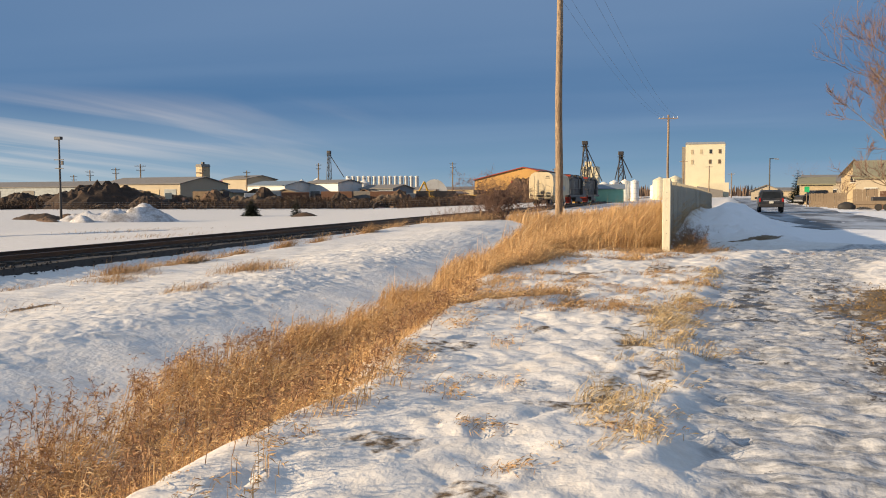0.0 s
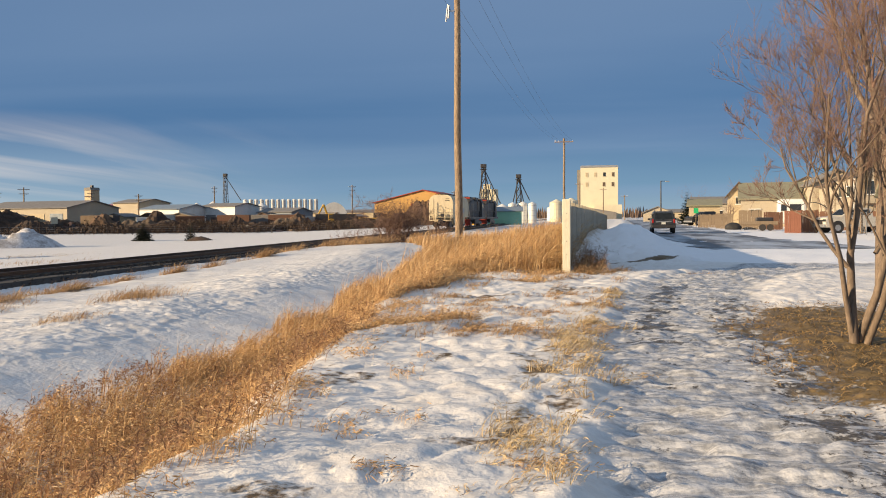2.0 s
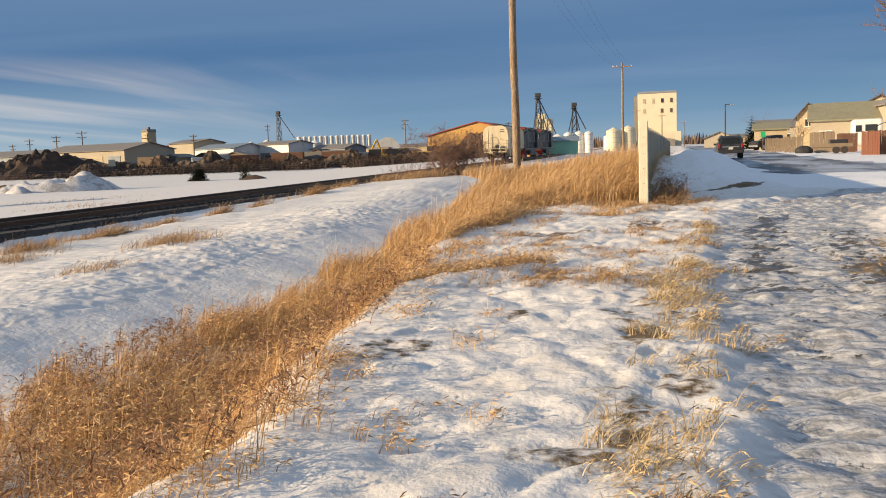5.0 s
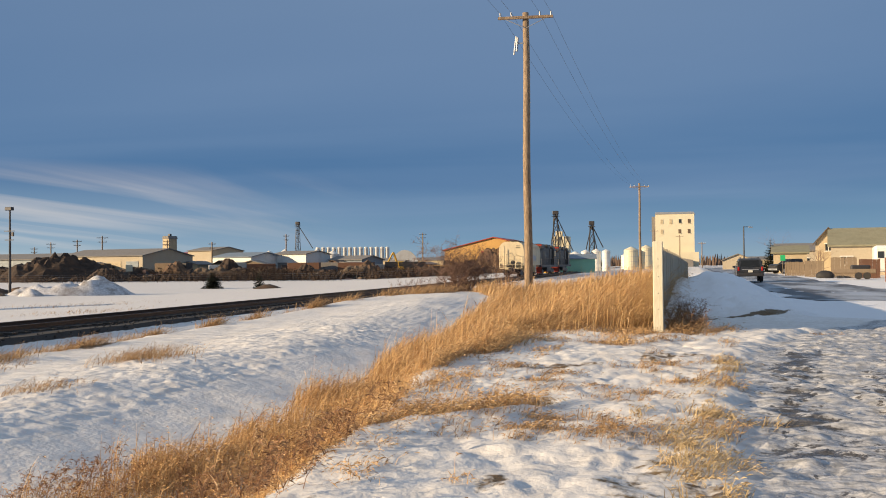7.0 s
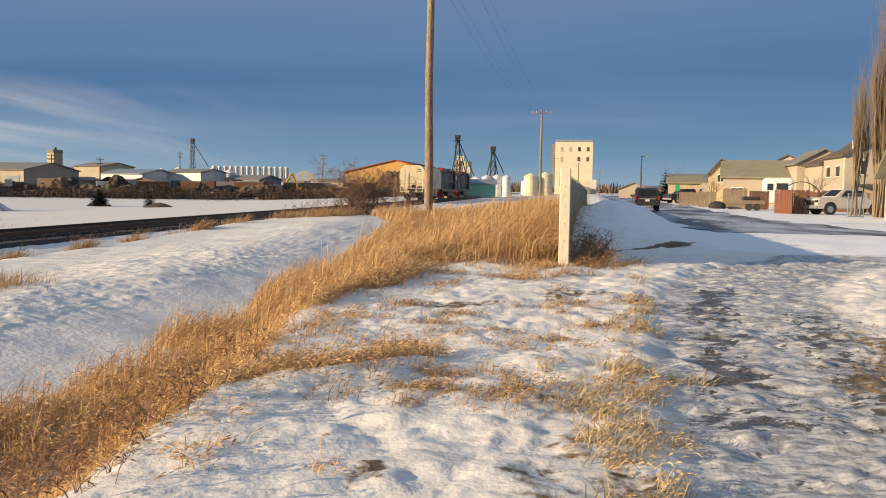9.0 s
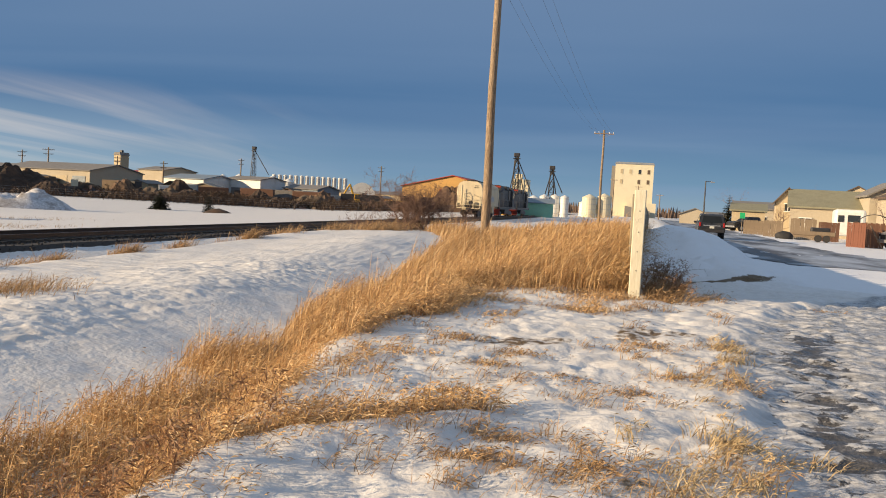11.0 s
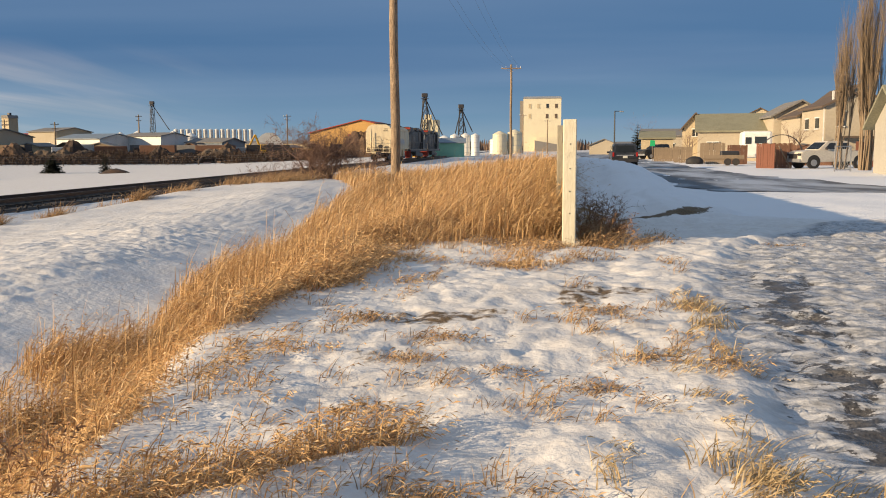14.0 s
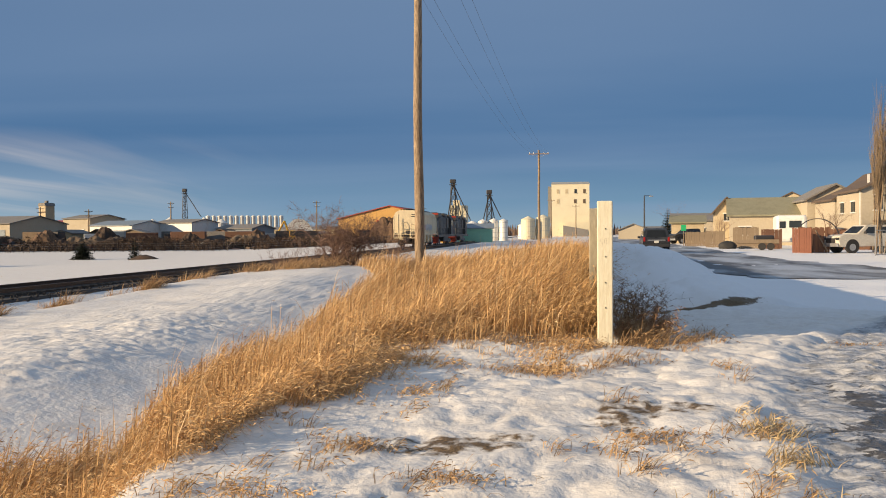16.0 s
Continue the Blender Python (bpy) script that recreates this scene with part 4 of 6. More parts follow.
def straw():
    """Thin and flattened tufts that stick out of the snow."""
    r = np.random.RandomState(21)
    # centre x, y, radius, blades, height
    spots_ = [(-0.72, -8.3, 0.24, 200, 0.16), (-0.66, -7.75, 0.20, 150, 0.18), (-0.08, -8.4, 0.26, 190, 0.15), (0.2, -4.15, 0.28, 150, 0.14), (0.45, -5.5, 0.24, 140, 0.14), (0.04, -6.1, 0.16, 90, 0.12),
              (-0.96, -5.15, 0.24, 120, 0.16), (-1.07, -5.7, 0.18, 90, 0.14), (-1.17, -6.7, 0.18, 90, 0.14), (-1.26, 0.0, 0.25, 110, 0.18), (-0.76, -1.75, 0.42, 190, 0.16), (-0.29, -0.55, 0.35, 190, 0.18),
              (-0.45, -5.9, 0.20, 70, 0.10), (-1.63, -4.5, 0.22, 110, 0.2), (2.7, 0.5, 0.30, 90, 0.08), (-0.3, -13.9, 0.15, 70, 0.12), (0.05, -14.6, 0.14, 60, 0.12), (0.6, -13.6, 0.2, 90, 0.15)]
    xs, ys, hs = [], [], []
    for cx, cy, rad, n, h in spots_:
        n = int(n * 1.5)
        xs.append(cx + r.randn(n) * rad * 0.6), ys.append(cy + r.randn(n) * rad * 0.35), hs.append(h * r.uniform(0.3, 0.75, n))
    # scattered wisps, thicker near the tall grass
    cx, cy = r.uniform(-3.2, 1.2, 2600), r.uniform(-9.0, 1.8, 2600)
    prob = 0.28 + 0.75 * vnoise(cx * 1.15, cy * 1.5, 71) + 0.35 * vnoise(cx * 3.1, cy * 3.7, 72) + 0.25 * sstep(grass_right(cy) + 1.0, grass_right(cy), cx) + 0.15 * sstep(-5, 0, cy)
    keep = (r.rand(2600) < prob * 0.36) & (cx > grass_right(cy) - 0.3) & (cx < path_edge(cy) + 0.05)
    a, b = clumped(cx[keep], cy[keep], 24, 0.055, r)
    xs.append(a), ys.append(b), hs.append(r.uniform(0.05, 0.20, len(a)))
    # round the foot of the fence post
    a, b = 0.15 + 0.55 * r.rand(900) ** 1.5, -0.15 + 1.6 * r.rand(900)
    xs.append(a), ys.append(b), hs.append(r.uniform(0.12, 0.40, 900))
    # brown turf under the trees
    a, b = r.uniform(2.3, 6.2, 11000), r.uniform(-12, -4.6, 11000)
    keep = np.exp(-(((a - 4.2) / 1.7) ** 4 + ((b + 8.6) / 3.5) ** 4) * (1 + 0.9 * vnoise(a * 1.2, b * 1.2, 76))) > r.rand(11000) * 0.9 + 0.05
    lx, ly = a[keep], b[keep]
    ribbons("turf", np.stack([lx, ly, surfs(lx, ly) - 0.012], -1), r.uniform(0.03, 0.10, len(lx)), np.full(len(lx), 0.007), np.clip(1.1 + 0.4 * r.randn(len(lx)), 0.2, 1.9), r.rand(len(lx)) * 6.3, M["turf_blade"],
            "matted olive-brown turf under the bare trees", heads=0.2, seed=8, curl=1.3, headlen=0.05, sag=0.35)
    # a ragged line of straw along the trough beside the ballast
    cy = r.uniform(-8, 24, 150)
    cx = np.interp(cy, [-8, -4.5, 0.8, 7.5, 13, 24], [-10.8, -11.0, -12.8, -14.3, -14.4, -13.6]) + r.randn(150) * 0.3
    cy, cx = cy[vnoise(cy * 0.45, cy * 0.1, 91) > -0.15], cx[vnoise(cy * 0.45, cy * 0.1, 91) > -0.15]
    a, b = clumped(cx, cy, 34, 0.16, r)
    xs.append(a), ys.append(b), hs.append(np.repeat(r.uniform(0.4, 1.1, len(cx)), 34) * r.uniform(0.12, 0.42, len(a)))
    # tufts on the far side of the ditch and beside the ballast
    for cx, cy, rad, n, h in ((-9.0, -1.6, 0.42, 620, 0.34), (-8.2, -5.2, 0.28, 220, 0.22), (-13.2, 4.6, 0.45, 420, 0.5), (-13.0, 7.4, 0.4, 420, 0.52), (-13.1, 10.0, 0.4, 380, 0.5), (-12.9, 1.6, 0.6, 420, 0.45), (-12.7, 14.0, 0.4, 380, 0.55),
                              (-12.6, -1.4, 0.7, 400, 0.42), (-12.9, 17.0, 0.8, 300, 0.5), (-13.3, 12.6, 0.5, 230, 0.45), (-13.4, -4.4, 0.8, 220, 0.3), (-12.2, 21.0, 0.8, 320, 0.5),
                              (-11.6, 24.0, 1.0, 420, 0.6), (-12.0, 26.8, 1.2, 600, 0.7), (-13.6, 28.5, 1.2, 500, 0.6), (-12.6, 32.0, 1.6, 700, 0.7), (-11.8, -3.0, 0.7, 120, 0.2), (-10.4, -7.5, 0.5, 90, 0.2),
                              (-30, 24, 1.6, 200, 0.3), (-42, 38, 2.5, 260, 0.35)):
        if -13.7 < cx < -11.5:
            n, rad = int(n * 1.1), rad * 0.5
        xs.append(cx + r.randn(n) * rad), ys.append(cy + r.randn(n) * rad), hs.append(h * r.uniform(0.5, 1.2, n))
    x, y, h = np.concatenate(xs), np.concatenate(ys), np.concatenate(hs)
    n = len(x)
    w = np.interp(np.hypot(x, y + 12), [3, 12, 30], [0.0046, 0.0085, 0.017])
    roots = np.stack([x, y, surfs(x, y) - 0.015], -1)
    ribbons("flattened_straw", roots, h, w, np.clip(1.0 + 0.5 * r.randn(n), 0.1, 1.9), 0.3 + r.randn(n) * 1.0, M["straw"],
            "short flattened straw poking through the snow", heads=0.3, seed=5, curl=1.4, headlen=0.05, sag=0.3)


straw()


def path_straw():
    """The yellow strip along the edge of the path."""
    r = np.random.RandomState(23)
    n = 430
    cy = r.uniform(-14.2, -3.2, n)
    cx = np.interp(cy, [-14.2, -13, -11, -8, -5, -3], [0.55, 0.55, 0.66, 0.62, 0.88, 1.0]) + r.randn(n) * np.interp(cy, [-14, -9, -3], [0.15, 0.26, 0.14])
    keep = r.rand(n) < np.interp(cy, [-14.2, -12.5, -8, -5, -3.2], [0.25, 0.62, 0.72, 0.38, 0.2]) * (0.9 + 1.2 * vnoise(cx * 2.0, cy * 2.0, 75))
    x, y = clumped(cx[keep], cy[keep], 22, 0.05, r)
    m = len(x)
    c = np.repeat(r.randn(m // 22), 22)
    h = r.uniform(0.05, 0.17, m) * (0.85 + 0.35 * np.clip(c, -1, 1.2))
    roots = np.stack([x, y, surfs(x, y) - 0.012], -1)
    ribbons("path_straw", roots, h, np.interp(y, [-14, -3], [0.0052, 0.009]), np.clip(1.1 + 0.35 * r.randn(m), 0.2, 1.9), 0.3 + 0.9 * c + 0.45 * r.randn(m), M["pale_straw"],
            "pale yellow straw laid flat along the path", heads=0.2, seed=6, curl=1.3, headlen=0.05, sag=0.35)


path_straw()


def weeds():
    r = np.random.RandomState(31)
    n = 900
    y = r.uniform(-17.5, -8.0, n)
    x = grass_left(y) - 0.3 + (grass_right(y) + 0.25 - grass_left(y)) * r.rand(n) ** 1.15
    x = np.r_[x, r.uniform(0.12, 0.75, 80)]
    y = np.r_[y, 0.2 + 3.0 * r.rand(80) ** 1.6]
    n = len(x)
    h = r.uniform(0.16, 0.46, n)
    z = surfs(x, y) - 0.02
    X_, Y_, Z_, H_, W_, L_, A_ = [x], [y], [z], [h], [np.full(n, 0.006)], [np.clip(0.45 + 0.25 * r.randn(n), 0, 1.1)], [r.randn(n) * 1.0]
    for q in range(13):
        s = r.uniform(0.35, 1.0, n)
        a = r.rand(n) * 6.28
        lean0, az0 = L_[0], A_[0]
        X_.append(x + np.cos(az0) * h * lean0 * s ** 1.8), Y_.append(y + np.sin(az0) * h * lean0 * s ** 1.8)
        Z_.append(z + h * s * (1 - 0.25 * lean0 * s))
        H_.append(r.uniform(0.035, 0.11, n)), W_.append(np.full(n, 0.0055) * r.uniform(0.6, 1.8, n)), L_.append(r.uniform(0.3, 1.2, n)), A_.append(a)
    x, y, z, h, w, l, a = (np.concatenate(q) for q in (X_, Y_, Z_, H_, W_, L_, A_))
    ribbons("dead_weeds", np.stack([x, y, z], -1), h, w, l, a, M["weed"], "dark red-brown dead weeds with curled leaves", heads=0.9, seed=7, headlen=0.045, headw=1.7, category="weeds", sag=0.2)


weeds()


# ---- bare trees and bushes ----
def tube(vs, fs, pts, rad, n=5):
    base = len(vs)
    for i, p in enumerate(pts):
        d = (pts[min(i + 1, len(pts) - 1)] - pts[max(i - 1, 0)]).normalized()
        a = d.orthogonal().normalized()
        b = d.cross(a)
        for j in range(n):
            t = 2 * math.pi * j / n
            vs.append(p + (a * math.cos(t) + b * math.sin(t)) * rad[i])
    for i in range(len(pts) - 1):
        for j in range(n):
            k = (j + 1) % n
            fs.append((base + i * n + j, base + i * n + k, base + (i + 1) * n + k, base + (i + 1) * n + j))


def limb(store, start, way, length, r0, depth, r, up=0.25, wild=0.25, kids=(4, 6), spread=0.8, top=0, fine=0.0022):
    """One branch and, further on, its own branches. store[0]: stout wood, store[1]: twigs."""
    k = 6 if depth else 4
    pts, rad, p, d = [start.copy()], [r0], start.copy(), way.normalized()
    for i in range(k):
        d = (d + Vector((r.gauss(0, wild), r.gauss(0, wild), r.gauss(0, wild) + up * 0.4)) * 0.5).normalized()
        p = p + d * length / k
        pts.append(p.copy()), rad.append(r0 * (1 - 0.72 * (i + 1) / k))
    vs, fs = store[0 if depth >= top else 1]
    tube(vs, fs, pts, rad, 7 if r0 > 0.03 else 4 if r0 > 0.006 else 3)
    if depth == 0:
        return
    for q in range(r.randint(*kids)):
        s = r.uniform(0.3, 0.98)
        i = min(int(s * k), k - 1)
        at = pts[i].lerp(pts[i + 1], s * k - i)
        dd = (pts[i + 1] - pts[i]).normalized()
        o = Vector((r.gauss(0, 1), r.gauss(0, 1), r.gauss(0, 0.6))).normalized()
        limb(store, at, dd * (1 - spread * 0.45) + o * spread, length * r.uniform(0.36, 0.62), max(fine, r0 * (1 - 0.7 * s) * 0.62), depth - 1, r, up, wild, kids, spread, top, fine)


def bare_tree(name, x, y, z, stems, label, category="tree", mat=("bark", "twig"), depth=3, seed=1, kids=(4, 6), top=2, apart=False, **kw):
    r = random.Random(seed)
    store, each = (([], []), ([], [])), []
    for off, way, length, r0 in stems:
        if apart:
            store = (([], []), ([], []))
            each.append(store)
        limb(store, Vector(off), Vector(way), length, r0, depth, r, kids=kids, top=top, **kw)
    t_ = thing(name, pose(x, y, z - 0.05), label, category)
    if apart:
        for one in each:
            for vs, fs in one:
                if vs:
                    pydata("stem", [tuple(v) for v in vs], fs, M[mat[0]], True).parent = t_
        return t_
    for nm, (vs, fs), mt in zip(("trunk", "crown"), store, mat):
        if vs:
            o = pydata(nm, [tuple(v) for v in vs], fs, M[mt], True)
            o.parent = t_
    return t_


bare_tree("bare_tree", 3.55, -8.6, surf(3.55, -8.6), [((0, 0, 0), (-0.04, 0.05, 1), 3.0, 0.052), ((0.05, 0.05, 0.05), (0.22, 0.1, 1), 3.2, 0.048), ((-0.02, 0, 0.1), (-0.12, 0, 1), 2.7, 0.034),
          ((0.12, 0, 0.0), (0.36, -0.1, 1), 3.0, 0.040), ((-0.07, 0, 0.85), (-0.62, 0.15, 0.72), 1.5, 0.03), ((-0.05, 0.05, 1.2), (-0.3, 0.25, 0.95), 1.7, 0.03), ((0.2, 0.0, 1.0), (0.6, 0.1, 0.9), 1.8, 0.03)],
          "leafless many-stemmed tree with fine reddish twigs on brown turf", seed=4, depth=4, kids=(5, 7), up=0.42, wild=0.22, spread=0.58, fine=0.0026)
bare_tree("bare_tree", 4.95, -4.5, surf(4.95, -4.5), [((0, 0, 0), (0.0, 0, 1), 6.0, 0.13), ((0, 0, 2.0), (0.3, 0.2, 1), 2.6, 0.05), ((0, 0, 2.4), (-0.2, 0.2, 1), 2.2, 0.04)],
          "pale-trunked leafless tree standing on brown turf", seed=8, depth=3, kids=(7, 10), up=0.5, wild=0.12, spread=0.55)
bush_stems = [((random.uniform(-0.9, 0.9), random.uniform(-0.5, 0.5), 0), (random.uniform(-0.8, 0.8), random.uniform(-0.5, 0.5), 0.9), random.uniform(1.5, 2.6), 0.035) for _ in range(26)]
bare_tree("bare_bush", -11.2, 30.0, gz(-11.2, 30.0), bush_stems, "tangled leafless brown bush beside the railway", "bush", ("twig", "twig"), 3, 12, (5, 7), wild=0.5, spread=0.9, fine=0.0065)
for bx, by, sc, sd in ((-13.2, 27.5, 0.62, 13), (-9.6, 34.0, 0.8, 14)):
    st_ = [((random.uniform(-0.3, 0.3), random.uniform(-0.3, 0.3), 0), (random.uniform(-0.9, 0.9), random.uniform(-0.6, 0.6), 0.8), random.uniform(1.1, 2.0) * sc, 0.016) for _ in range(10)]
    bare_tree("bare_bush", bx, by, gz(bx, by), st_, "low leafless brown bush in dry grass", "bush", ("twig", "twig"), 2, sd, (6, 8), wild=0.5, spread=0.9, fine=0.006)
st_ = [((random.uniform(-0.15, 0.15), random.uniform(-0.6, 0.9), 0), (random.uniform(0.0, 0.6), random.uniform(-0.3, 0.3), 0.9), random.uniform(0.35, 0.65), 0.006) for _ in range(8)]
bare_tree("bare_bush", 0.38, 1.6, gz(0.4, 1.6), st_, "brown twiggy bush growing against the board fence", "bush", ("poplar", "poplar"), 2, 15, (3, 5), wild=0.4, spread=0.8)

# ---- train ----
TRAIN_Y = 95.0


def on_track(y):
    return Matrix.Translation((float(rail_x(y)) - 0.75, y, RTOP)) @ Matrix.Rotation(radians(rail_rot), 4, "Z")


def wheel_mesh(r):
    bm = bmesh.new()
    rod(bm, (-0.06, 0, 0), (0.06, 0, 0), r, n=20)
    rod(bm, (-0.085, 0, 0), (-0.06, 0, 0), r * 1.06, n=20)
    rod(bm, (0.06, 0, 0), (0.10, 0, 0), r * 0.35, n=10)
    return mesh_of("wheel", bm, M["steel_rail"])


WHEEL = wheel_mesh(0.46)


def bogie(parent, y, axles, base=1.75):
    bm = bmesh.new()
    L = base * (axles - 1) / 2
    for s in (-1, 1):
        prism(bm, [(y - L - 0.35, 0.42), (y - L - 0.35, 0.62), (y - 0.5, 0.9), (y + 0.5, 0.9), (y + L + 0.35, 0.62), (y + L + 0.35, 0.42), (y + 0.4, 0.22), (y - 0.4, 0.22)], "x", s * 1.0 - 0.09, s * 1.0 + 0.09)
    box(bm, (0, y, 0.7), (2.0, 0.5, 0.3))
    b = part("bogie", bm, M["dark_steel"], parent, "dark grimy bogie")
    for k in range(axles):
        yy = y - L + base * k
        for s in (-1, 1):
            w_ = new("wheel", WHEEL)
            w_.parent = b
            w_.matrix_basis = pose(s * 0.75, yy, 0.46, 0, 0, 0 if s > 0 else 180)
        bm = bmesh.new()
        rod(bm, (-0.7, yy, 0.46), (0.7, yy, 0.46), 0.08, n=8)
        part("axle", bm, M["dark_steel"], b)


def rods(name, segs, r, mat, parent, label=""):
    for a, b in segs:
        bm = bmesh.new()
        rod(bm, a, b, r, n=6)
        part(name, bm, mat, parent, label)


def hopper_car(m):
    h = thing("hopper_car", m, "cream covered hopper car with graffiti and rust stains", "freight car")
    out = [(-1.50, 1.72), (-1.57, 2.3), (-1.58, 3.0), (-1.52, 3.75), (-1.32, 4.2), (-0.85, 4.48), (0.85, 4.48), (1.32, 4.2), (1.52, 3.75), (1.58, 3.0), (1.57, 2.3), (1.50, 1.72)]
    bm = bmesh.new()
    prism(bm, out, "y", 0.75, 16.1)
    part("body", bm, M["hopper"], h)
    bm = bmesh.new()
    prism(bm, [(x * 1.02, z + 0.012) for x, z in out], "y", 0.62, 0.76)
    part("end_frame", bm, M["hopper"], h)
    bm = bmesh.new()
    prism(bm, [(x * 1.02, z + 0.012) for x, z in out], "y", 16.1, 16.22)
    part("end_frame", bm, M["hopper"], h)
    for s in (-1, 1):
        boxpart("side_sill", (s * 1.5, 8.4, 1.62), (0.10, 16.0, 0.24), M["hopper"], h)
        boxpart("top_rail", (s * 1.50, 8.4, 3.90), (0.10, 15.3, 0.10), M["hopper"], h)
        for k in range(3):
            boxpart("seam", (s * 1.585, 3.6 + k * 4.5, 2.85), (0.012, 0.05, 2.0), M["hopper"], h)
    for k in range(4):
        a = 2.6 + k * 2.95
        bm = bmesh.new()
        prism(bm, [(a, 1.72), (a + 2.6, 1.72), (a + 1.65, 0.55), (a + 0.95, 0.55)], "x", -1.36, 1.36)
        part("discharge_chute", bm, M["hopper"], h)
        boxpart("gate", (0, a + 1.3, 0.46), (2.2, 0.8, 0.16), M["dark_steel"], h)
    boxpart("slope_sheet", (0, 1.55, 1.60), (2.7, 1.9, 0.18), M["hopper"], h)
    boxpart("platform", (0, 0.35, 1.14), (2.9, 0.75, 0.10), M["hopper"], h)
    boxpart("centre_sill", (0, 8.4, 1.02), (0.55, 17.0, 0.36), M["dark_steel"], h)
    rods("end_post", [((x, 0.08, 1.1), (x, 0.08, z)) for x, z in ((-1.42, 3.75), (-0.62, 2.9), (0.62, 2.9), (1.42, 2.6))], 0.05, M["hopper"], h)
    rods("end_post", [((-1.0, 0.6, 1.2), (-1.0, 0.6, 4.0))], 0.04, M["hopper"], h)
    rods("rung", [((-1.42, 0.08, 1.35 + 0.38 * k), (-1.0, 0.08, 1.35 + 0.38 * k)) for k in range(6)], 0.022, M["hopper"], h)
    rods("rung", [((1.58, 0.3, 0.7 + 0.38 * k), (1.58, 0.72, 0.7 + 0.38 * k)) for k in range(9)], 0.022, M["hopper"], h)
    rods("hand_rail", [((-1.42, 0.08, 2.05), (1.42, 0.08, 2.05)), ((-1.42, 0.08, 2.45), (0.62, 0.08, 2.45)), ((-0.62, 0.08, 2.85), (0.0, 0.6, 3.1)), ((0.62, 0.08, 2.85), (1.2, 0.6, 2.6)), ((-1.42, 0.08, 1.55), (1.42, 0.08, 1.55))],
         0.028, M["hopper"], h)
    boxpart("roof_walk", (0, 8.4, 4.63), (1.1, 15.6, 0.06), M["dark_steel"], h)
    for k in range(5):
        bm = bmesh.new()
        rod(bm, (0, 2.0 + k * 3.2, 4.46), (0, 2.0 + k * 3.2, 4.62), 0.4, n=16)
        part("roof_hatch", bm, M["hopper"], h)
    rods("roof_stay", [((s * 0.9, 1.0 + k * 1.6, 4.46), (s * 0.55, 1.0 + k * 1.6, 4.64)) for s in (-1, 1) for k in range(10)], 0.025, M["dark_steel"], h)
    bm = bmesh.new()
    rod(bm, (0.25, 0.18, 1.85), (0.25, 0.28, 1.85), 0.28, n=14)
    part("brake_wheel", bm, M["dark_steel"], h)
    boxpart("air_tank", (-0.1, 0.5, 1.45), (0.9, 0.35, 0.35), M["dark_steel"], h, bevel=0.08)
    boxpart("coupler", (0, -0.25, 0.85), (0.25, 0.9, 0.28), M["steel_rail"], h, bevel=0.04)
    # sprayed shapes on the flank and stencilled bars at the end
    rr = random.Random(9)
    for k in range(9):
        bm = bmesh.new()
        y0 = 3.6 + k * 0.95
        pts = [(y0 + rr.uniform(-0.1, 0.1) + 0.42 * math.cos(t), 2.45 + 0.5 * math.sin(t) * rr.uniform(0.6, 1.2)) for t in [i * 0.785 for i in range(8)]]
        prism(bm, pts, "x", 1.583, 1.588)
        part("graffiti", bm, M["spray_pink"] if k < 3 else M["spray_blue"], h, "smeared spray paint")
    for zz, w_ in ((3.95, 0.45), (3.72, 0.6)):
        boxpart("stencil_bar", (0.85, 0.612, zz), (w_, 0.01, 0.09), M["dark_steel"], h)
    bogie(h, 2.0, 2)
    bogie(h, 14.9, 2)
    return h


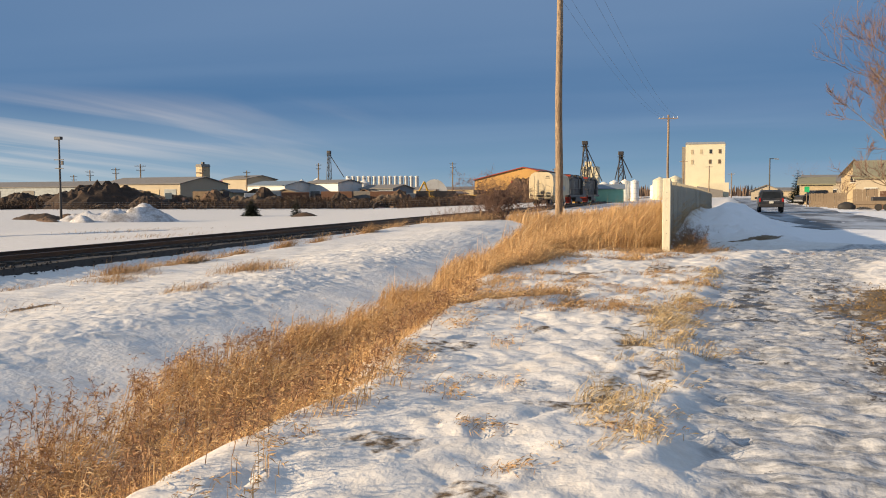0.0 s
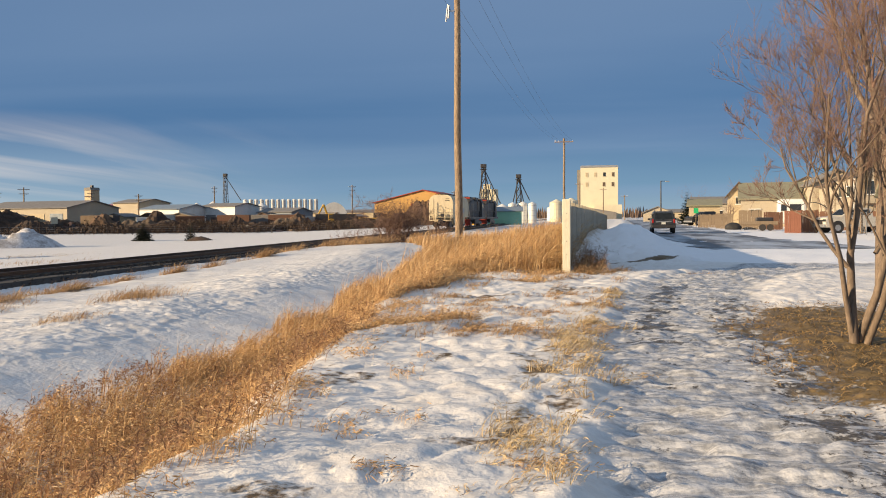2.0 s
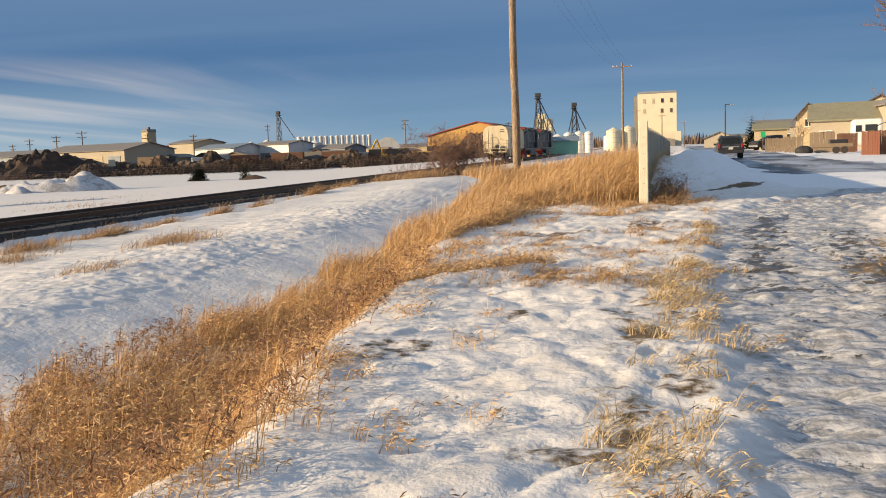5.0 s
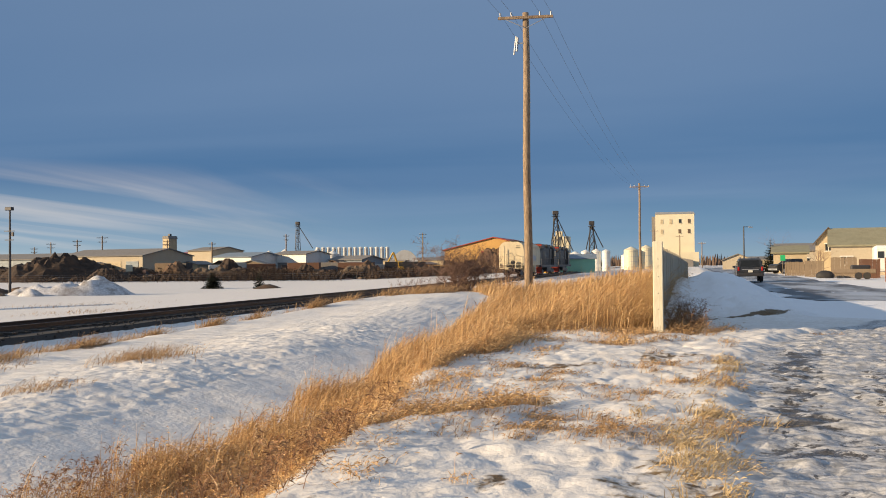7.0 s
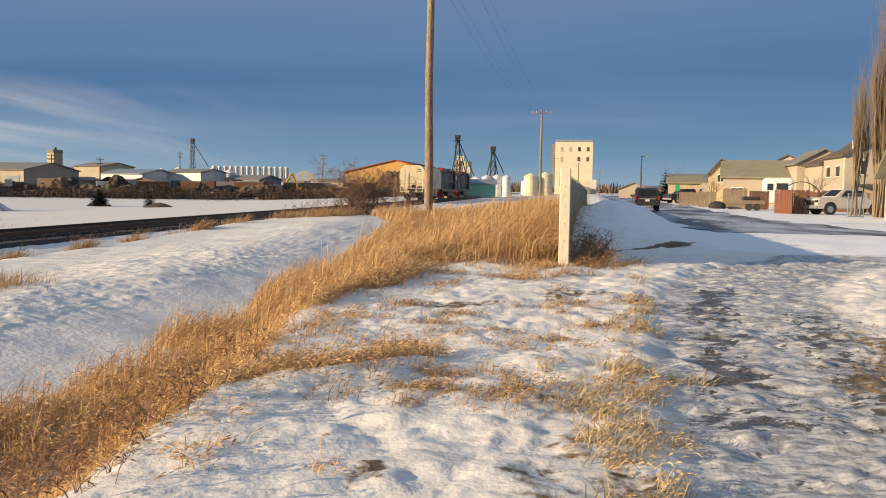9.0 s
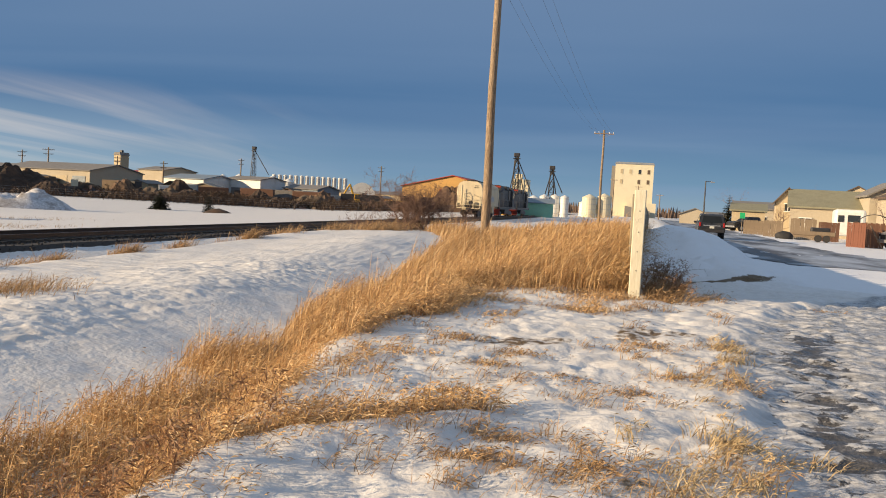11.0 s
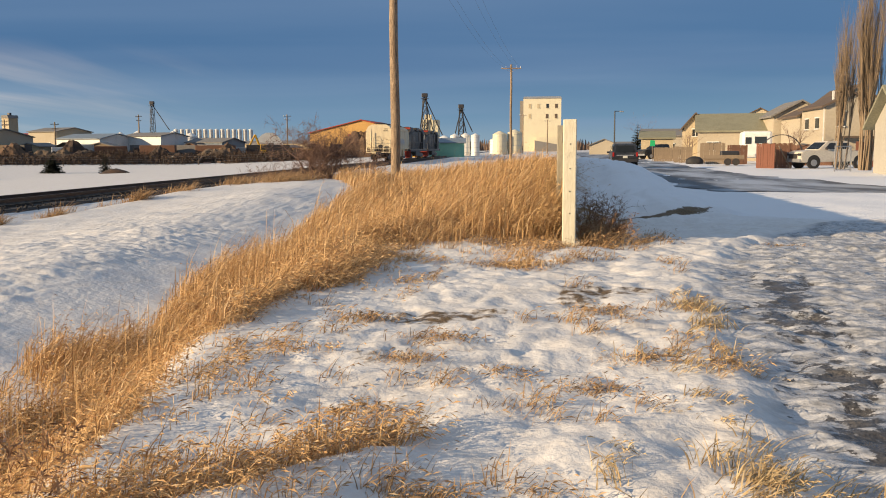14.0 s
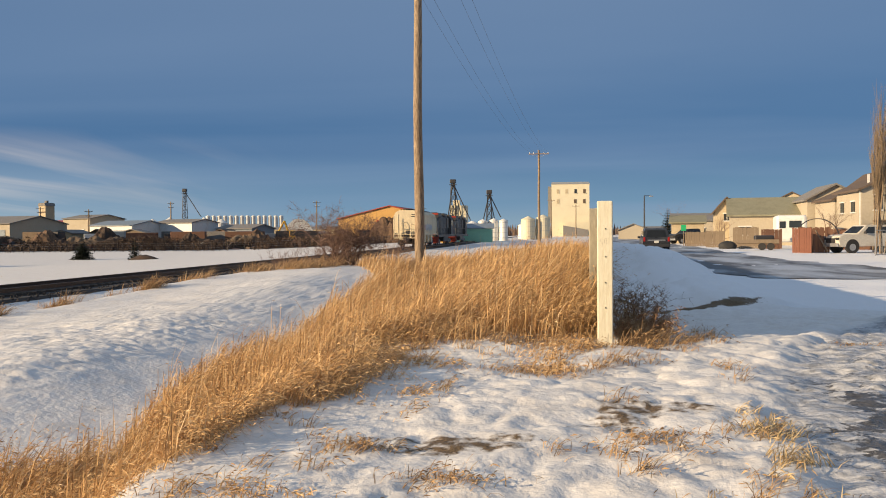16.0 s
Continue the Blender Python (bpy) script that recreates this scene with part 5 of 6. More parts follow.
def locomotive(m, label, rear_red=True):
    l = thing("locomotive", m, label, "locomotive", "locomotives of the train")
    boxpart("frame", (0, 11, 1.30), (3.0, 21.4, 0.34), M["loco_black"], l, bevel=0.03)
    boxpart("walkway_edge", (1.5, 11, 1.42), (0.05, 21.2, 0.14), M["loco_grey"], l)
    bm = bmesh.new()
    prism(bm, [(-1.0, 1.47), (1.0, 1.47), (1.0, 4.05), (0.75, 4.45), (-0.75, 4.45), (-1.0, 4.05)], "y", 1.2, 16.4)
    part("hood", bm, M["loco_black"], l)
    bm = bmesh.new()
    prism(bm, [(-1.0, 3.55), (-1.52, 4.0), (-1.52, 4.55), (1.52, 4.55), (1.52, 4.0), (1.0, 3.55)], "y", 1.1, 4.6)
    part("radiator_wing", bm, M["loco_black"], l, "flared grimy radiator housing")
    boxpart("wing_trim", (0, 1.06, 4.4), (3.0, 0.06, 0.24), M["loco_red"], l, "faded red trim")
    boxpart("radiator_grille", (0, 2.8, 4.58), (2.6, 3.0, 0.05), M["dark_steel"], l)
    boxpart("end_panel", (0, 1.12, 2.75), (2.02, 0.16, 2.55), M["loco_red"], l, "red end panel")
    boxpart("side_panel", (1.012, 3.6, 2.75), (0.03, 4.2, 2.2), M["loco_black"], l, "grimy side panel")
    for k in range(4):
        boxpart("stripe", (1.03, 6.4 + k * 0.9, 2.6), (0.02, 0.55, 2.1), M["loco_grey"], l, "pale diagonal stripe").rotation_euler = (radians(0), 0, 0)
    for k in range(9):
        boxpart("hood_door", (1.02, 8.8 + k * 0.82, 2.55), (0.035, 0.72, 1.9), M["loco_black"], l)
    boxpart("dynamic_brake", (0, 12.6, 4.45), (2.3, 3.4, 0.5), M["loco_black"], l, bevel=0.08)
    boxpart("exhaust", (0, 8.2, 4.6), (0.8, 1.1, 0.35), M["dark_steel"], l, bevel=0.04)
    boxpart("blower_box", (0.85, 15.3, 3.3), (0.6, 1.8, 1.6), M["loco_grey"], l, bevel=0.05)
    bm = bmesh.new()
    prism(bm, [(-1.5, 1.47), (1.5, 1.47), (1.5, 3.9), (1.15, 4.6), (-1.15, 4.6), (-1.5, 3.9)], "y", 16.4, 19.2)
    cab = part("cab", bm, M["loco_black"], l, "grimy black cab")
    boxpart("cab_window", (1.505, 17.8, 3.35), (0.03, 1.5, 0.75), M["glass"], cab)
    boxpart("cab_window", (0.6, 16.385, 3.45), (0.6, 0.03, 0.65), M["glass"], cab)
    bm = bmesh.new()
    prism(bm, [(-1.2, 1.47), (1.2, 1.47), (1.2, 2.9), (0.9, 3.3), (-0.9, 3.3), (-1.2, 2.9)], "y", 19.2, 21.2)
    part("nose", bm, M["loco_red"], l)
    bm = bmesh.new()
    prism(bm, [(-1.4, 0.45), (1.4, 0.45), (1.45, 1.15), (-1.45, 1.15)], "y", 7.6, 13.4)
    part("fuel_tank", bm, M["loco_black"], l)
    rods("stanchion", [((s * 1.42, 1.2 + k * 1.7, 1.45), (s * 1.42, 1.2 + k * 1.7, 2.5)) for s in (-1, 1) for k in range(9)], 0.022, M["loco_grey"], l)
    rods("hand_rail", [((s * 1.42, 1.2, 2.5), (s * 1.42, 16.2, 2.5)) for s in (-1, 1)] + [((-1.42, 0.35, 2.4), (1.42, 0.35, 2.4))], 0.024, M["loco_grey"], l)
    for s in (-1, 1):
        for k in range(4):
            boxpart("step", (s * 1.35, 0.4, 0.35 + 0.28 * k), (0.4, 0.5, 0.04), M["loco_grey"], l)
        boxpart("step_side", (s * 1.35, 0.68, 0.85), (0.5, 0.05, 1.1), M["loco_red"], l)
    boxpart("pilot_plate", (0, 0.2, 0.75), (2.9, 0.12, 0.9), M["loco_red"], l)
    boxpart("coupler", (0, -0.15, 0.85), (0.25, 0.8, 0.28), M["steel_rail"], l, bevel=0.04)
    bogie(l, 4.2, 3, 2.0)
    bogie(l, 17.4, 3, 2.0)
    return l


M["spray_pink"] = worn("spray_pink", (0.48, 0.30, 0.28), 0.6, amount=0.3)
M["spray_blue"] = worn("spray_blue", (0.42, 0.45, 0.50), 0.6, amount=0.3)
hopper_car(on_track(TRAIN_Y))
locomotive(on_track(TRAIN_Y + 17.4), "grimy red and black diesel locomotive coupled to a hopper car")
locomotive(on_track(TRAIN_Y + 39.8), "grimy black diesel locomotive at the head of the train")

# ---- yards and works beyond the railway ----
gable("warehouse", -165.5, 158, gz(-151, 158), 46, 20, 4.0, 5.4, "bluegrey", "greyroof", "long low grey warehouse behind earth heaps", -8, along="x", doors=((-8, 4, 3.2, "greyroof"), (4, 4, 3.2, "greyroof")))
gable("warehouse", -129.5, 157, gz(-122, 158), 26, 16, 4.6, 6.2, "housewall", "greyroof", "long cream warehouse with roller doors", -10, along="x",
      doors=((-9, 3.6, 3.4, "bluegrey"), (-4, 3.6, 3.4, "greyroof"), (4.5, 4.2, 3.4, "tan"), (10, 3.6, 3.4, "bluegrey")))
gable("workshop", -128, 197, gz(-128, 197), 9, 12, 6.2, 7.2, "housewall", "greyroof", "square cream workshop with two windows", -14, along="x", windows=((-2, 3, 1, 1), (2, 3, 1, 1)))
gable("workshop", -110, 182, gz(-110, 182), 12.5, 12, 4.3, 5.4, "white", "bluegrey", "white shed with a blue-grey roof", -12, along="x", doors=((2, 4, 3.2, "bluegrey"),))
gable("workshop", -98, 189, gz(-98, 189), 11, 10, 5.0, 5.8, "white", "greyroof", "white steel shed with a grey door", -14, along="x", doors=((-2, 3, 3, "greyroof"),))
gable("workshop", -84, 192, gz(-84, 192), 10, 10, 3.6, 4.6, "bluegrey", "greyroof", "low grey steel shed", -12, along="x", doors=((0, 4, 2.8, "dark_steel"),))
gable("warehouse", -205, 260, gz(-205, 260), 60, 24, 5.4, 7.0, "tan", "red", "distant long building with a red roof", -6, along="x")
gable("warehouse", -120, 330, gz(-120, 330), 70, 24, 3.6, 4.8, "tan", "greyroof", "distant long tan warehouse", -5, along="x")
gable("warehouse", -60, 300, gz(-60, 300), 44, 20, 3.0, 4.2, "tan", "greyroof", "distant long grey warehouse", -5, along="x")
tw = thing("mill_tower", pose(-212.5, 313, -0.6, 0, 0, -20) @ Matrix.Diagonal((0.76, 0.76, 0.97, 1)), "tan mill tower rising over the roofs", "tower")
boxpart("shaft", (0, 0, 7), (5.4, 5.4, 14.5), M["tan"], tw)
bm = bmesh.new()
prism(bm, [(-3.0, 14.2), (3.0, 14.2), (2.2, 15.4), (-2.2, 15.4)], "y", -3.0, 3.0)
part("roof", bm, M["greyroof"], tw)
boxpart("band", (0, -2.72, 11.6), (5.4, 0.06, 0.5), M["brownroof"], tw)
boxpart("roof_unit", (0, 0, 15.9), (1.6, 1.2, 0.9), M["dark_steel"], tw)
lattice_tower(-125.5, 253, gz(-125, 253), 15.6, 0.85, "slim lattice tower with a sloping pipe", [(5.4, 0, 7.6)])
for k in range(5):
    silo(-112 + k * 4.2, 206 + k * 1.2, 1.7, 5.2 + 0.4 * (k % 2), "white", "white storage tank with a domed cap", 0.3, "storage tanks")
for k in range(14):
    silo(-172 + k * 2.35, 374 + k * 0.95, 1.02, 10.4, "white", "slim white silo in a long row", 0.2, "silo row")
q_ = thing("quonset_hut", pose(-105, 303, gz(-105, 303), 0, 0, 19), "white arched storage dome", "storage dome")
bm = bmesh.new()
prism(bm, [(5.6 * math.cos(math.pi * k / 14), 7.6 * math.sin(math.pi * k / 14)) for k in range(15)], "y", 0, 16)
part("shell", bm, M["white"], q_)
boxpart("door", (0, -0.05, 1.9), (3.4, 0.12, 3.8), M["greyroof"], q_)


def heap(x, y, rx, ry, h, mat, label, seed, category="heap", rough=0.22, turn=0.0):
    vs, fs = [], []
    n, k = 44, 16
    c, s = math.cos(radians(turn)), math.sin(radians(turn))
    for i in range(k + 1):
        rad = i / k
        for j in range(n):
            t = 2 * math.pi * j / n
            u, v = rx * rad * math.cos(t), ry * rad * math.sin(t)
            px, py = x + u * c - v * s, y + u * s + v * c
            hh = h * max(0, 1 - rad ** 2.3) * (1 + rough * float(vnoise(u * 0.42 + seed * 7, v * 0.42, seed)) + 0.55 * rough * float(vnoise(u * 1.1, v * 1.1 + seed, seed + 1)) + 0.3 * rough * float(vnoise(u * 2.6, v * 2.6 + seed, seed + 2)))
            vs.append((px, py, gz(px, py) - 0.12 + hh))
    for i in range(k):
        for j in range(n):
            a, b = i * n + j, i * n + (j + 1) % n
            fs.append((a, b, b + n, a + n))
    return tagged(pydata("snow_mound" if mat == "snowcap" else "earth_mound", vs, fs, M[mat], mat == "snowcap"), label, category)


heap(-71.5, 76, 7.0, 3.6, 1.6, "snowcap", "dirty ploughed snow pile on the field", 3, "snow pile", 0.55, 30)
heap(-77, 74, 3.0, 2.2, 0.9, "snowcap", "small dirty snow pile", 4, "snow pile", 0.4)
heap(-86, 77, 4.2, 2.4, 0.8, "earth", "low heap of dark soil beside a snow pile", 5, rough=0.4)
heap(-80.5, 72.5, 5.5, 1.3, 0.55, "brushy", "low brown berm of soil and dead grass on the field", 6, rough=0.5, turn=-40)
heap(-84.0, 81.0, 5.0, 1.6, 0.6, "brushy", "low brown berm of soil and dead grass on the field", 7, rough=0.5, turn=-35)
heap(-73.5, 70.5, 2.0, 1.2, 0.7, "snowcap", "small lump of dirty snow and rubble", 8, "snow pile", 0.5)
rr = random.Random(17)
for k in range(24):
    u = k / 23
    x_, y_ = -133 + 84 * u + rr.uniform(-2, 2), 122 + 42 * u + rr.uniform(-3, 3)
    heap(x_, y_, rr.uniform(3.5, 7.0), rr.uniform(2.5, 4), rr.uniform(1.4, 2.9), ("earth", "scrap", "earth", "scrap", "brushy")[k % 5],
         ("dark brown heap of earth and roots", "heap of weathered timber and rubble", "dark brown heap of earth and roots", "heap of weathered timber and rubble", "brown heap of soil and dead brush")[k % 5], 30 + k, rough=0.33, turn=30)
for x_, y_, rx_, ry_, hh in ((-115.0, 126.0, 11.5, 5.0, 4.5), (-104.5, 126.5, 4.5, 3.0, 2.2), (-90.5, 146.0, 5.5, 3.0, 3.2)):
    heap(x_, y_, rx_, ry_, hh, "earth", "tall dark brown heap of earth and roots", int(-x_), rough=0.32, turn=40)
heap(-38.5, 163.0, 6.0, 2.6, 4.6, "brushy", "tall brown pile before the open bay of the ochre shed", 77, rough=0.4, turn=4)
# logs and old timber lying about
bm = bmesh.new()
rod(bm, (-3, 0, 0), (3, 0, 0), 0.28, 0.22, n=9)
log_mesh = mesh_of("log", bm, M["scrap"])
for k in range(46):
    u = rr.random()
    x_, y_ = -98 + 48 * u + rr.uniform(-2, 2), 143 + 22 * u - 3 + rr.uniform(-3, 3)
    lg = tagged(new("log", log_mesh), "weathered log lying in the yard", "log", "logs in the yard")
    lg.matrix_basis = pose(x_, y_, gz(x_, y_) + 0.2, 0, rr.uniform(-8, 8), rr.uniform(0, 60)) @ Matrix.Diagonal((rr.uniform(0.5, 1.1), 1, 1, 1))


def skip(x, y, w, h, mat, turn, label):
    b = thing("shipping_container", pose(x, y, gz(x, y), 0, 0, turn), label, "container")
    boxpart("shell", (0, 1.2, h / 2), (w, 2.4, h), M[mat], b, bevel=0.04)
    for k in range(int(w / 0.5)):
        boxpart("rib", (-w / 2 + 0.25 + k * 0.5, -0.02, h / 2), (0.12, 0.06, h * 0.92), M[mat], b)


for x_, y_, w_, h_, mt, tn, lb in ((-82, 166, 12, 2.6, "dark_steel", 25, "long dark steel container in the yard"), (-72, 170, 12, 2.6, "bluegrey", 22, "dark grey steel container in the yard"), (-61, 172, 8, 2.6, "brick", 20, "rust-brown steel container in the yard"),
                                   (-100, 160, 6, 2.6, "white", 28, "white steel container in the yard"), (-93, 164, 7, 2.8, "brick", 26, "rust-brown steel container in the yard"), (-66, 176, 6, 2.6, "rustred", 22, "red steel container in the yard"),
                                   (-40, 163, 11, 2.7, "dark_steel", 10, "black steel bin beside the ochre shed"), (-30, 160, 5, 2.2, "dark_steel", 8, "dark steel bin beside the ochre shed")):
    skip(x_, y_, w_, h_, mt, tn, lb)

# small sheds, box trailers and tanks among the heaps
for k in range(10):
    u = (k + rr.random()) / 10
    x_, y_ = -140 + 84 * u, 140 + 38 * u + rr.uniform(4, 14)
    w_ = rr.uniform(3, 7)
    wl_, rf_ = rr.choice((("greywood", "greyroof"), ("tan", "greyroof"), ("scrap", "brownroof"), ("bluegrey", "greyroof"), ("brick", "brownroof"), ("cream", "greyroof")))
    gable("yard_shed", x_, y_, gz(x_, y_), w_, rr.uniform(3, 6), rr.uniform(2.2, 2.9), rr.uniform(3.0, 3.5), wl_, rf_, "small weathered shed among the yard heaps", rr.uniform(-25, 10), along=rr.choice("xy"),
          doors=((0, w_ * 0.35, 2.0, rr.choice(("bluegrey", "greyroof", "brick"))),))
for k in range(9):
    u = (k + rr.random()) / 9
    x_, y_ = -128 + 76 * u, 132 + 36 * u + rr.uniform(-1, 4)
    bt = thing("box_trailer", pose(x_, y_, gz(x_, y_), 0, 0, rr.uniform(-15, 25)), "parked box trailer among the yard heaps", "trailer")
    mt = rr.choice(("greyroof", "dark_steel", "scrap", "brick", "bluegrey"))
    boxpart("box", (0, 0, 2.0), (rr.uniform(5, 9), 2.3, 2.3), M[mt], bt, bevel=0.06)
    for sx in (-1.9, 1.2, 1.95):
        bm = bmesh.new()
        rod(bm, (sx, -1.1, 0.45), (sx, -0.8, 0.45), 0.45, n=14)
        part("wheel", bm, M["black"], bt)
    boxpart("chassis", (0, 0, 0.75), (5, 0.9, 0.25), M["dark_steel"], bt)

# earth-moving machines
ex = thing("excavator", pose(-59.5, 165, gz(-59.5, 165), 0, 0, 25), "yellow tracked excavator with its arm raised", "excavator")
for s in (-1, 1):
    boxpart("track", (0, s * 1.1, 0.45), (3.6, 0.6, 0.8), M["black"], ex, bevel=0.2)
boxpart("house", (0.3, 0, 1.6), (2.8, 2.4, 1.2), M["yellow"], ex, bevel=0.12)
cb_ = boxpart("cab", (-0.7, -0.6, 2.5), (1.3, 1.1, 1.5), M["yellow"], ex, bevel=0.08)
boxpart("window", (-0.7, -1.16, 2.6), (1.0, 0.03, 0.9), M["glass"], cb_)
for a, b, r_ in (((-1.0, 0.2, 1.9), (-2.2, 0.2, 5.2), 0.22), ((-2.2, 0.2, 5.2), (-3.6, 0.2, 2.6), 0.17)):
    bm = bmesh.new()
    rod(bm, a, b, r_, n=6)
    part("arm", bm, M["yellow"], ex)
boxpart("bucket", (-3.6, 0.2, 2.2), (0.9, 1.0, 0.8), M["dark_steel"], ex, bevel=0.1)
ld = thing("wheel_loader", pose(-50.5, 166, gz(-50.5, 166), 0, 0, 20), "yellow wheel loader parked in the yard", "loader")
boxpart("body", (0, 0, 1.5), (4.6, 2.0, 1.1), M["yellow"], ld, bevel=0.12)
boxpart("cab", (0.3, 0, 2.5), (1.4, 1.5, 1.2), M["glass"], ld, bevel=0.08)
for sx in (-1.5, 1.5):
    for sy in (-1, 1):
        bm = bmesh.new()
        rod(bm, (sx, sy * 0.8, 0.7), (sx, sy * 1.25, 0.7), 0.7, n=16)
        part("wheel", bm, M["black"], ld)
boxpart("bucket", (-3.0, 0, 0.8), (0.9, 2.5, 1.0), M["yellow"], ld, bevel=0.1)
boxpart("yellow_bin", (-27.4, 158, gz(-27, 158) + 0.6), (2.4, 1.6, 1.4), M["yellow"], None, bevel=0.05)
tagged(bpy.data.objects["yellow_bin"], "small yellow bin beside the ochre shed", "bin")


# chain-link fence along the far side of the field
cf = thing("wire_fence", Matrix(), "thin chain-link fence across the snowy field", "fence")
bm = bmesh.new()
rod(bm, (0, 0, -0.2), (0, 0, 1.45), 0.03, n=6)
fp = mesh_of("post", bm, M["dark_steel"])
f0, f1 = Vector((-118, 112, 0)), Vector((-34, 152, 0))
for k in range(33):
    p_ = f0.lerp(f1, k / 32)
    o = new("post", fp)
    o.parent = cf
    o.matrix_basis = pose(p_.x, p_.y, gz(p_.x, p_.y))
for hz_ in (0.2, 0.6, 1.0, 1.4):
    vs, fs = [], []
    tube(vs, fs, [Vector((f0.lerp(f1, k / 16).x, f0.lerp(f1, k / 16).y, gz(f0.lerp(f1, k / 16).x, f0.lerp(f1, k / 16).y) + hz_)) for k in range(17)], [0.007] * 17, 4)
    o = pydata("wire", [tuple(v) for v in vs], fs, M["galv"])
    o.parent = cf

sg = thing("sign_board", pose(-104, 132, gz(-104, 132), 0, 0, 36), "small blank cream sign on a post", "sign")
boxpart("panel", (0, 0, 2.35), (1.25, 0.05, 1.25), M["cream"], sg)
boxpart("post", (0, 0.06, 0.9), (0.10, 0.07, 2.6), M["greywood"], sg)

# lamp mast and poles
lm = thing("yard_lamp", pose(-80.7, 75.2, gz(-80.7, 75.2)), "tall dark mast with a flood lamp and brackets", "yard lamp")
bm = bmesh.new()
rod(bm, (0, 0, -0.2), (0, 0, 10.4), 0.17, 0.10, n=8)
part("mast", bm, M["dark_steel"], lm)
boxpart("lamp_head", (0, -0.1, 10.55), (1.0, 0.5, 0.42), M["dark_steel"], lm, bevel=0.06)
for zz, w_ in ((6.7, 1.3), (7.8, 1.5)):
    boxpart("bracket", (0, -0.12, zz), (w_, 0.08, 0.10), M["dark_steel"], lm)
boxpart("fuse_box", (0.55, -0.15, 7.4), (0.25, 0.2, 0.5), M["dark_steel"], lm)
for x_, y_, hh, aw in ((-135.5, 166, 9.6, 2.6), (-152, 178, 9.2, 2.2), (-112, 176, 8.0, 1.8), (-75, 229, 11.5, 2.2), (-170, 190, 9, 2.4), (-104, 200, 10.5, 1.6), (-140, 200, 9.5, 2), (-47, 240, 9.5, 2.2), (-184, 200, 8, 2)):
    power_pole(x_, y_, gz(x_, y_), hh, 0.2, 0.14, [(hh - 0.5, aw, 0), (hh - 1.5, aw * 0.8, 0)], "distant timber power pole with crossarms", 35)

# relay box near the track
rb_ = thing("equipment_hut", pose(-52.2, 32.6, gz(-52, 33), 0, 0, 35), "grey and brown trackside equipment hut", "hut")


def spruce(x, y, h, r0, label, seed):
    r = random.Random(seed)
    t_ = thing("spruce", pose(x, y, gz(x, y)), label, "tree")
    bm = bmesh.new()
    rod(bm, (0, 0, -0.1), (0, 0, h * 0.97), 0.03 * h, 0.006, n=7)
    part("trunk", bm, M["bark"], t_)
    vs, fs = [], []
    lay = int(11 + h * 2)
    for i in range(lay):
        z0 = h * (0.06 + 0.92 * i / lay)
        R = r0 * (1 - i / lay) ** 0.85 + 0.04 * h * 0.3
        for k in range(15):
            a = 6.283 * (k + r.random()) / 15
            L = R * r.uniform(0.65, 1.12)
            for q in range(5):
                s0 = 0.15 + 0.17 * q
                c_ = Vector((math.cos(a) * L * s0, math.sin(a) * L * s0, z0 - L * 0.22 * s0))
                for e in range(3):
                    b_ = a + r.uniform(-0.9, 0.9)
                    d_ = Vector((math.cos(b_), math.sin(b_), r.uniform(-0.35, 0.25))) * L * r.uniform(0.22, 0.42)
                    sd = Vector((-math.sin(b_), math.cos(b_), r.uniform(-0.4, 0.4))) * L * 0.11
                    n0 = len(vs)
                    vs += [tuple(c_ - sd), tuple(c_ + sd), tuple(c_ + d_)]
                    fs.append((n0, n0 + 1, n0 + 2))
    o = pydata("crown", vs, fs, M["needles"])
    o.parent = t_


spruce(-67.8, 101, 3.0, 1.55, "small young dark spruce alone on the snowy field", 1)
spruce(-60.5, 101.5, 3.1, 0.95, "small narrow young spruce alone on the snowy field", 2)
heap(-58, 99, 2.4, 1.4, 0.5, "earth", "low brown mound of soil and dry grass", 60, rough=0.4)

# rank brown brush along the yards
r = np.random.RandomState(46)
n = 15000
u = r.rand(n)
x, y = -136 + 94 * u + r.randn(n) * 2.0, 116 + 42 * u + r.randn(n) * 4.0
kp = vnoise(x * 0.16, y * 0.16, 83) > -0.25
x, y = x[kp], y[kp]
h = r.uniform(0.4, 2.3, len(x)) * (1 + 0.6 * vnoise(x * 0.1, y * 0.1, 84))
ribbons("yard_brush", np.stack([x, y, surfs(x, y) - 0.1], -1), h, np.full(len(x), 0.10), np.clip(0.5 + 0.4 * r.randn(len(x)), 0, 1.2), r.rand(len(x)) * 6.3, M["brush"],
        "rank dark brown brush along the yards", heads=0.8, seed=19, category="brush", headlen=0.5, headw=3.0)

# broken timber, scrap and rubble strewn along the yards
dm = Mat("yard_debris", 0.85)
dn = dm.noise(3.0, 4)
dc = dm.ramp(dm.island(), (0.0, (0.03, 0.022, 0.018)), (0.35, (0.085, 0.055, 0.035)), (0.6, (0.17, 0.11, 0.07)), (0.78, (0.06, 0.065, 0.075)), (0.88, (0.22, 0.07, 0.04)), (0.95, (0.42, 0.40, 0.37)))
dm.color(dm.mix(dm.math("MULTIPLY", dn, 0.5), dc, (0.06, 0.045, 0.035)))
r = np.random.RandomState(52)
n = 2600
u = r.rand(n)
x, y = -132 + 90 * u + r.randn(n) * 1.5, 124 + 41 * u + r.randn(n) * 4.0
kp = (vnoise(x * 0.2, y * 0.2, 86) > -0.3) & (r.rand(n) < 0.85)
x, y, n = x[kp], y[kp], int(kp.sum())
tall = r.rand(n) ** 2 * (1.7 + 1.2 * vnoise(x * 0.12, y * 0.12, 87))
zc = surfs(x, y) + tall * 0.6
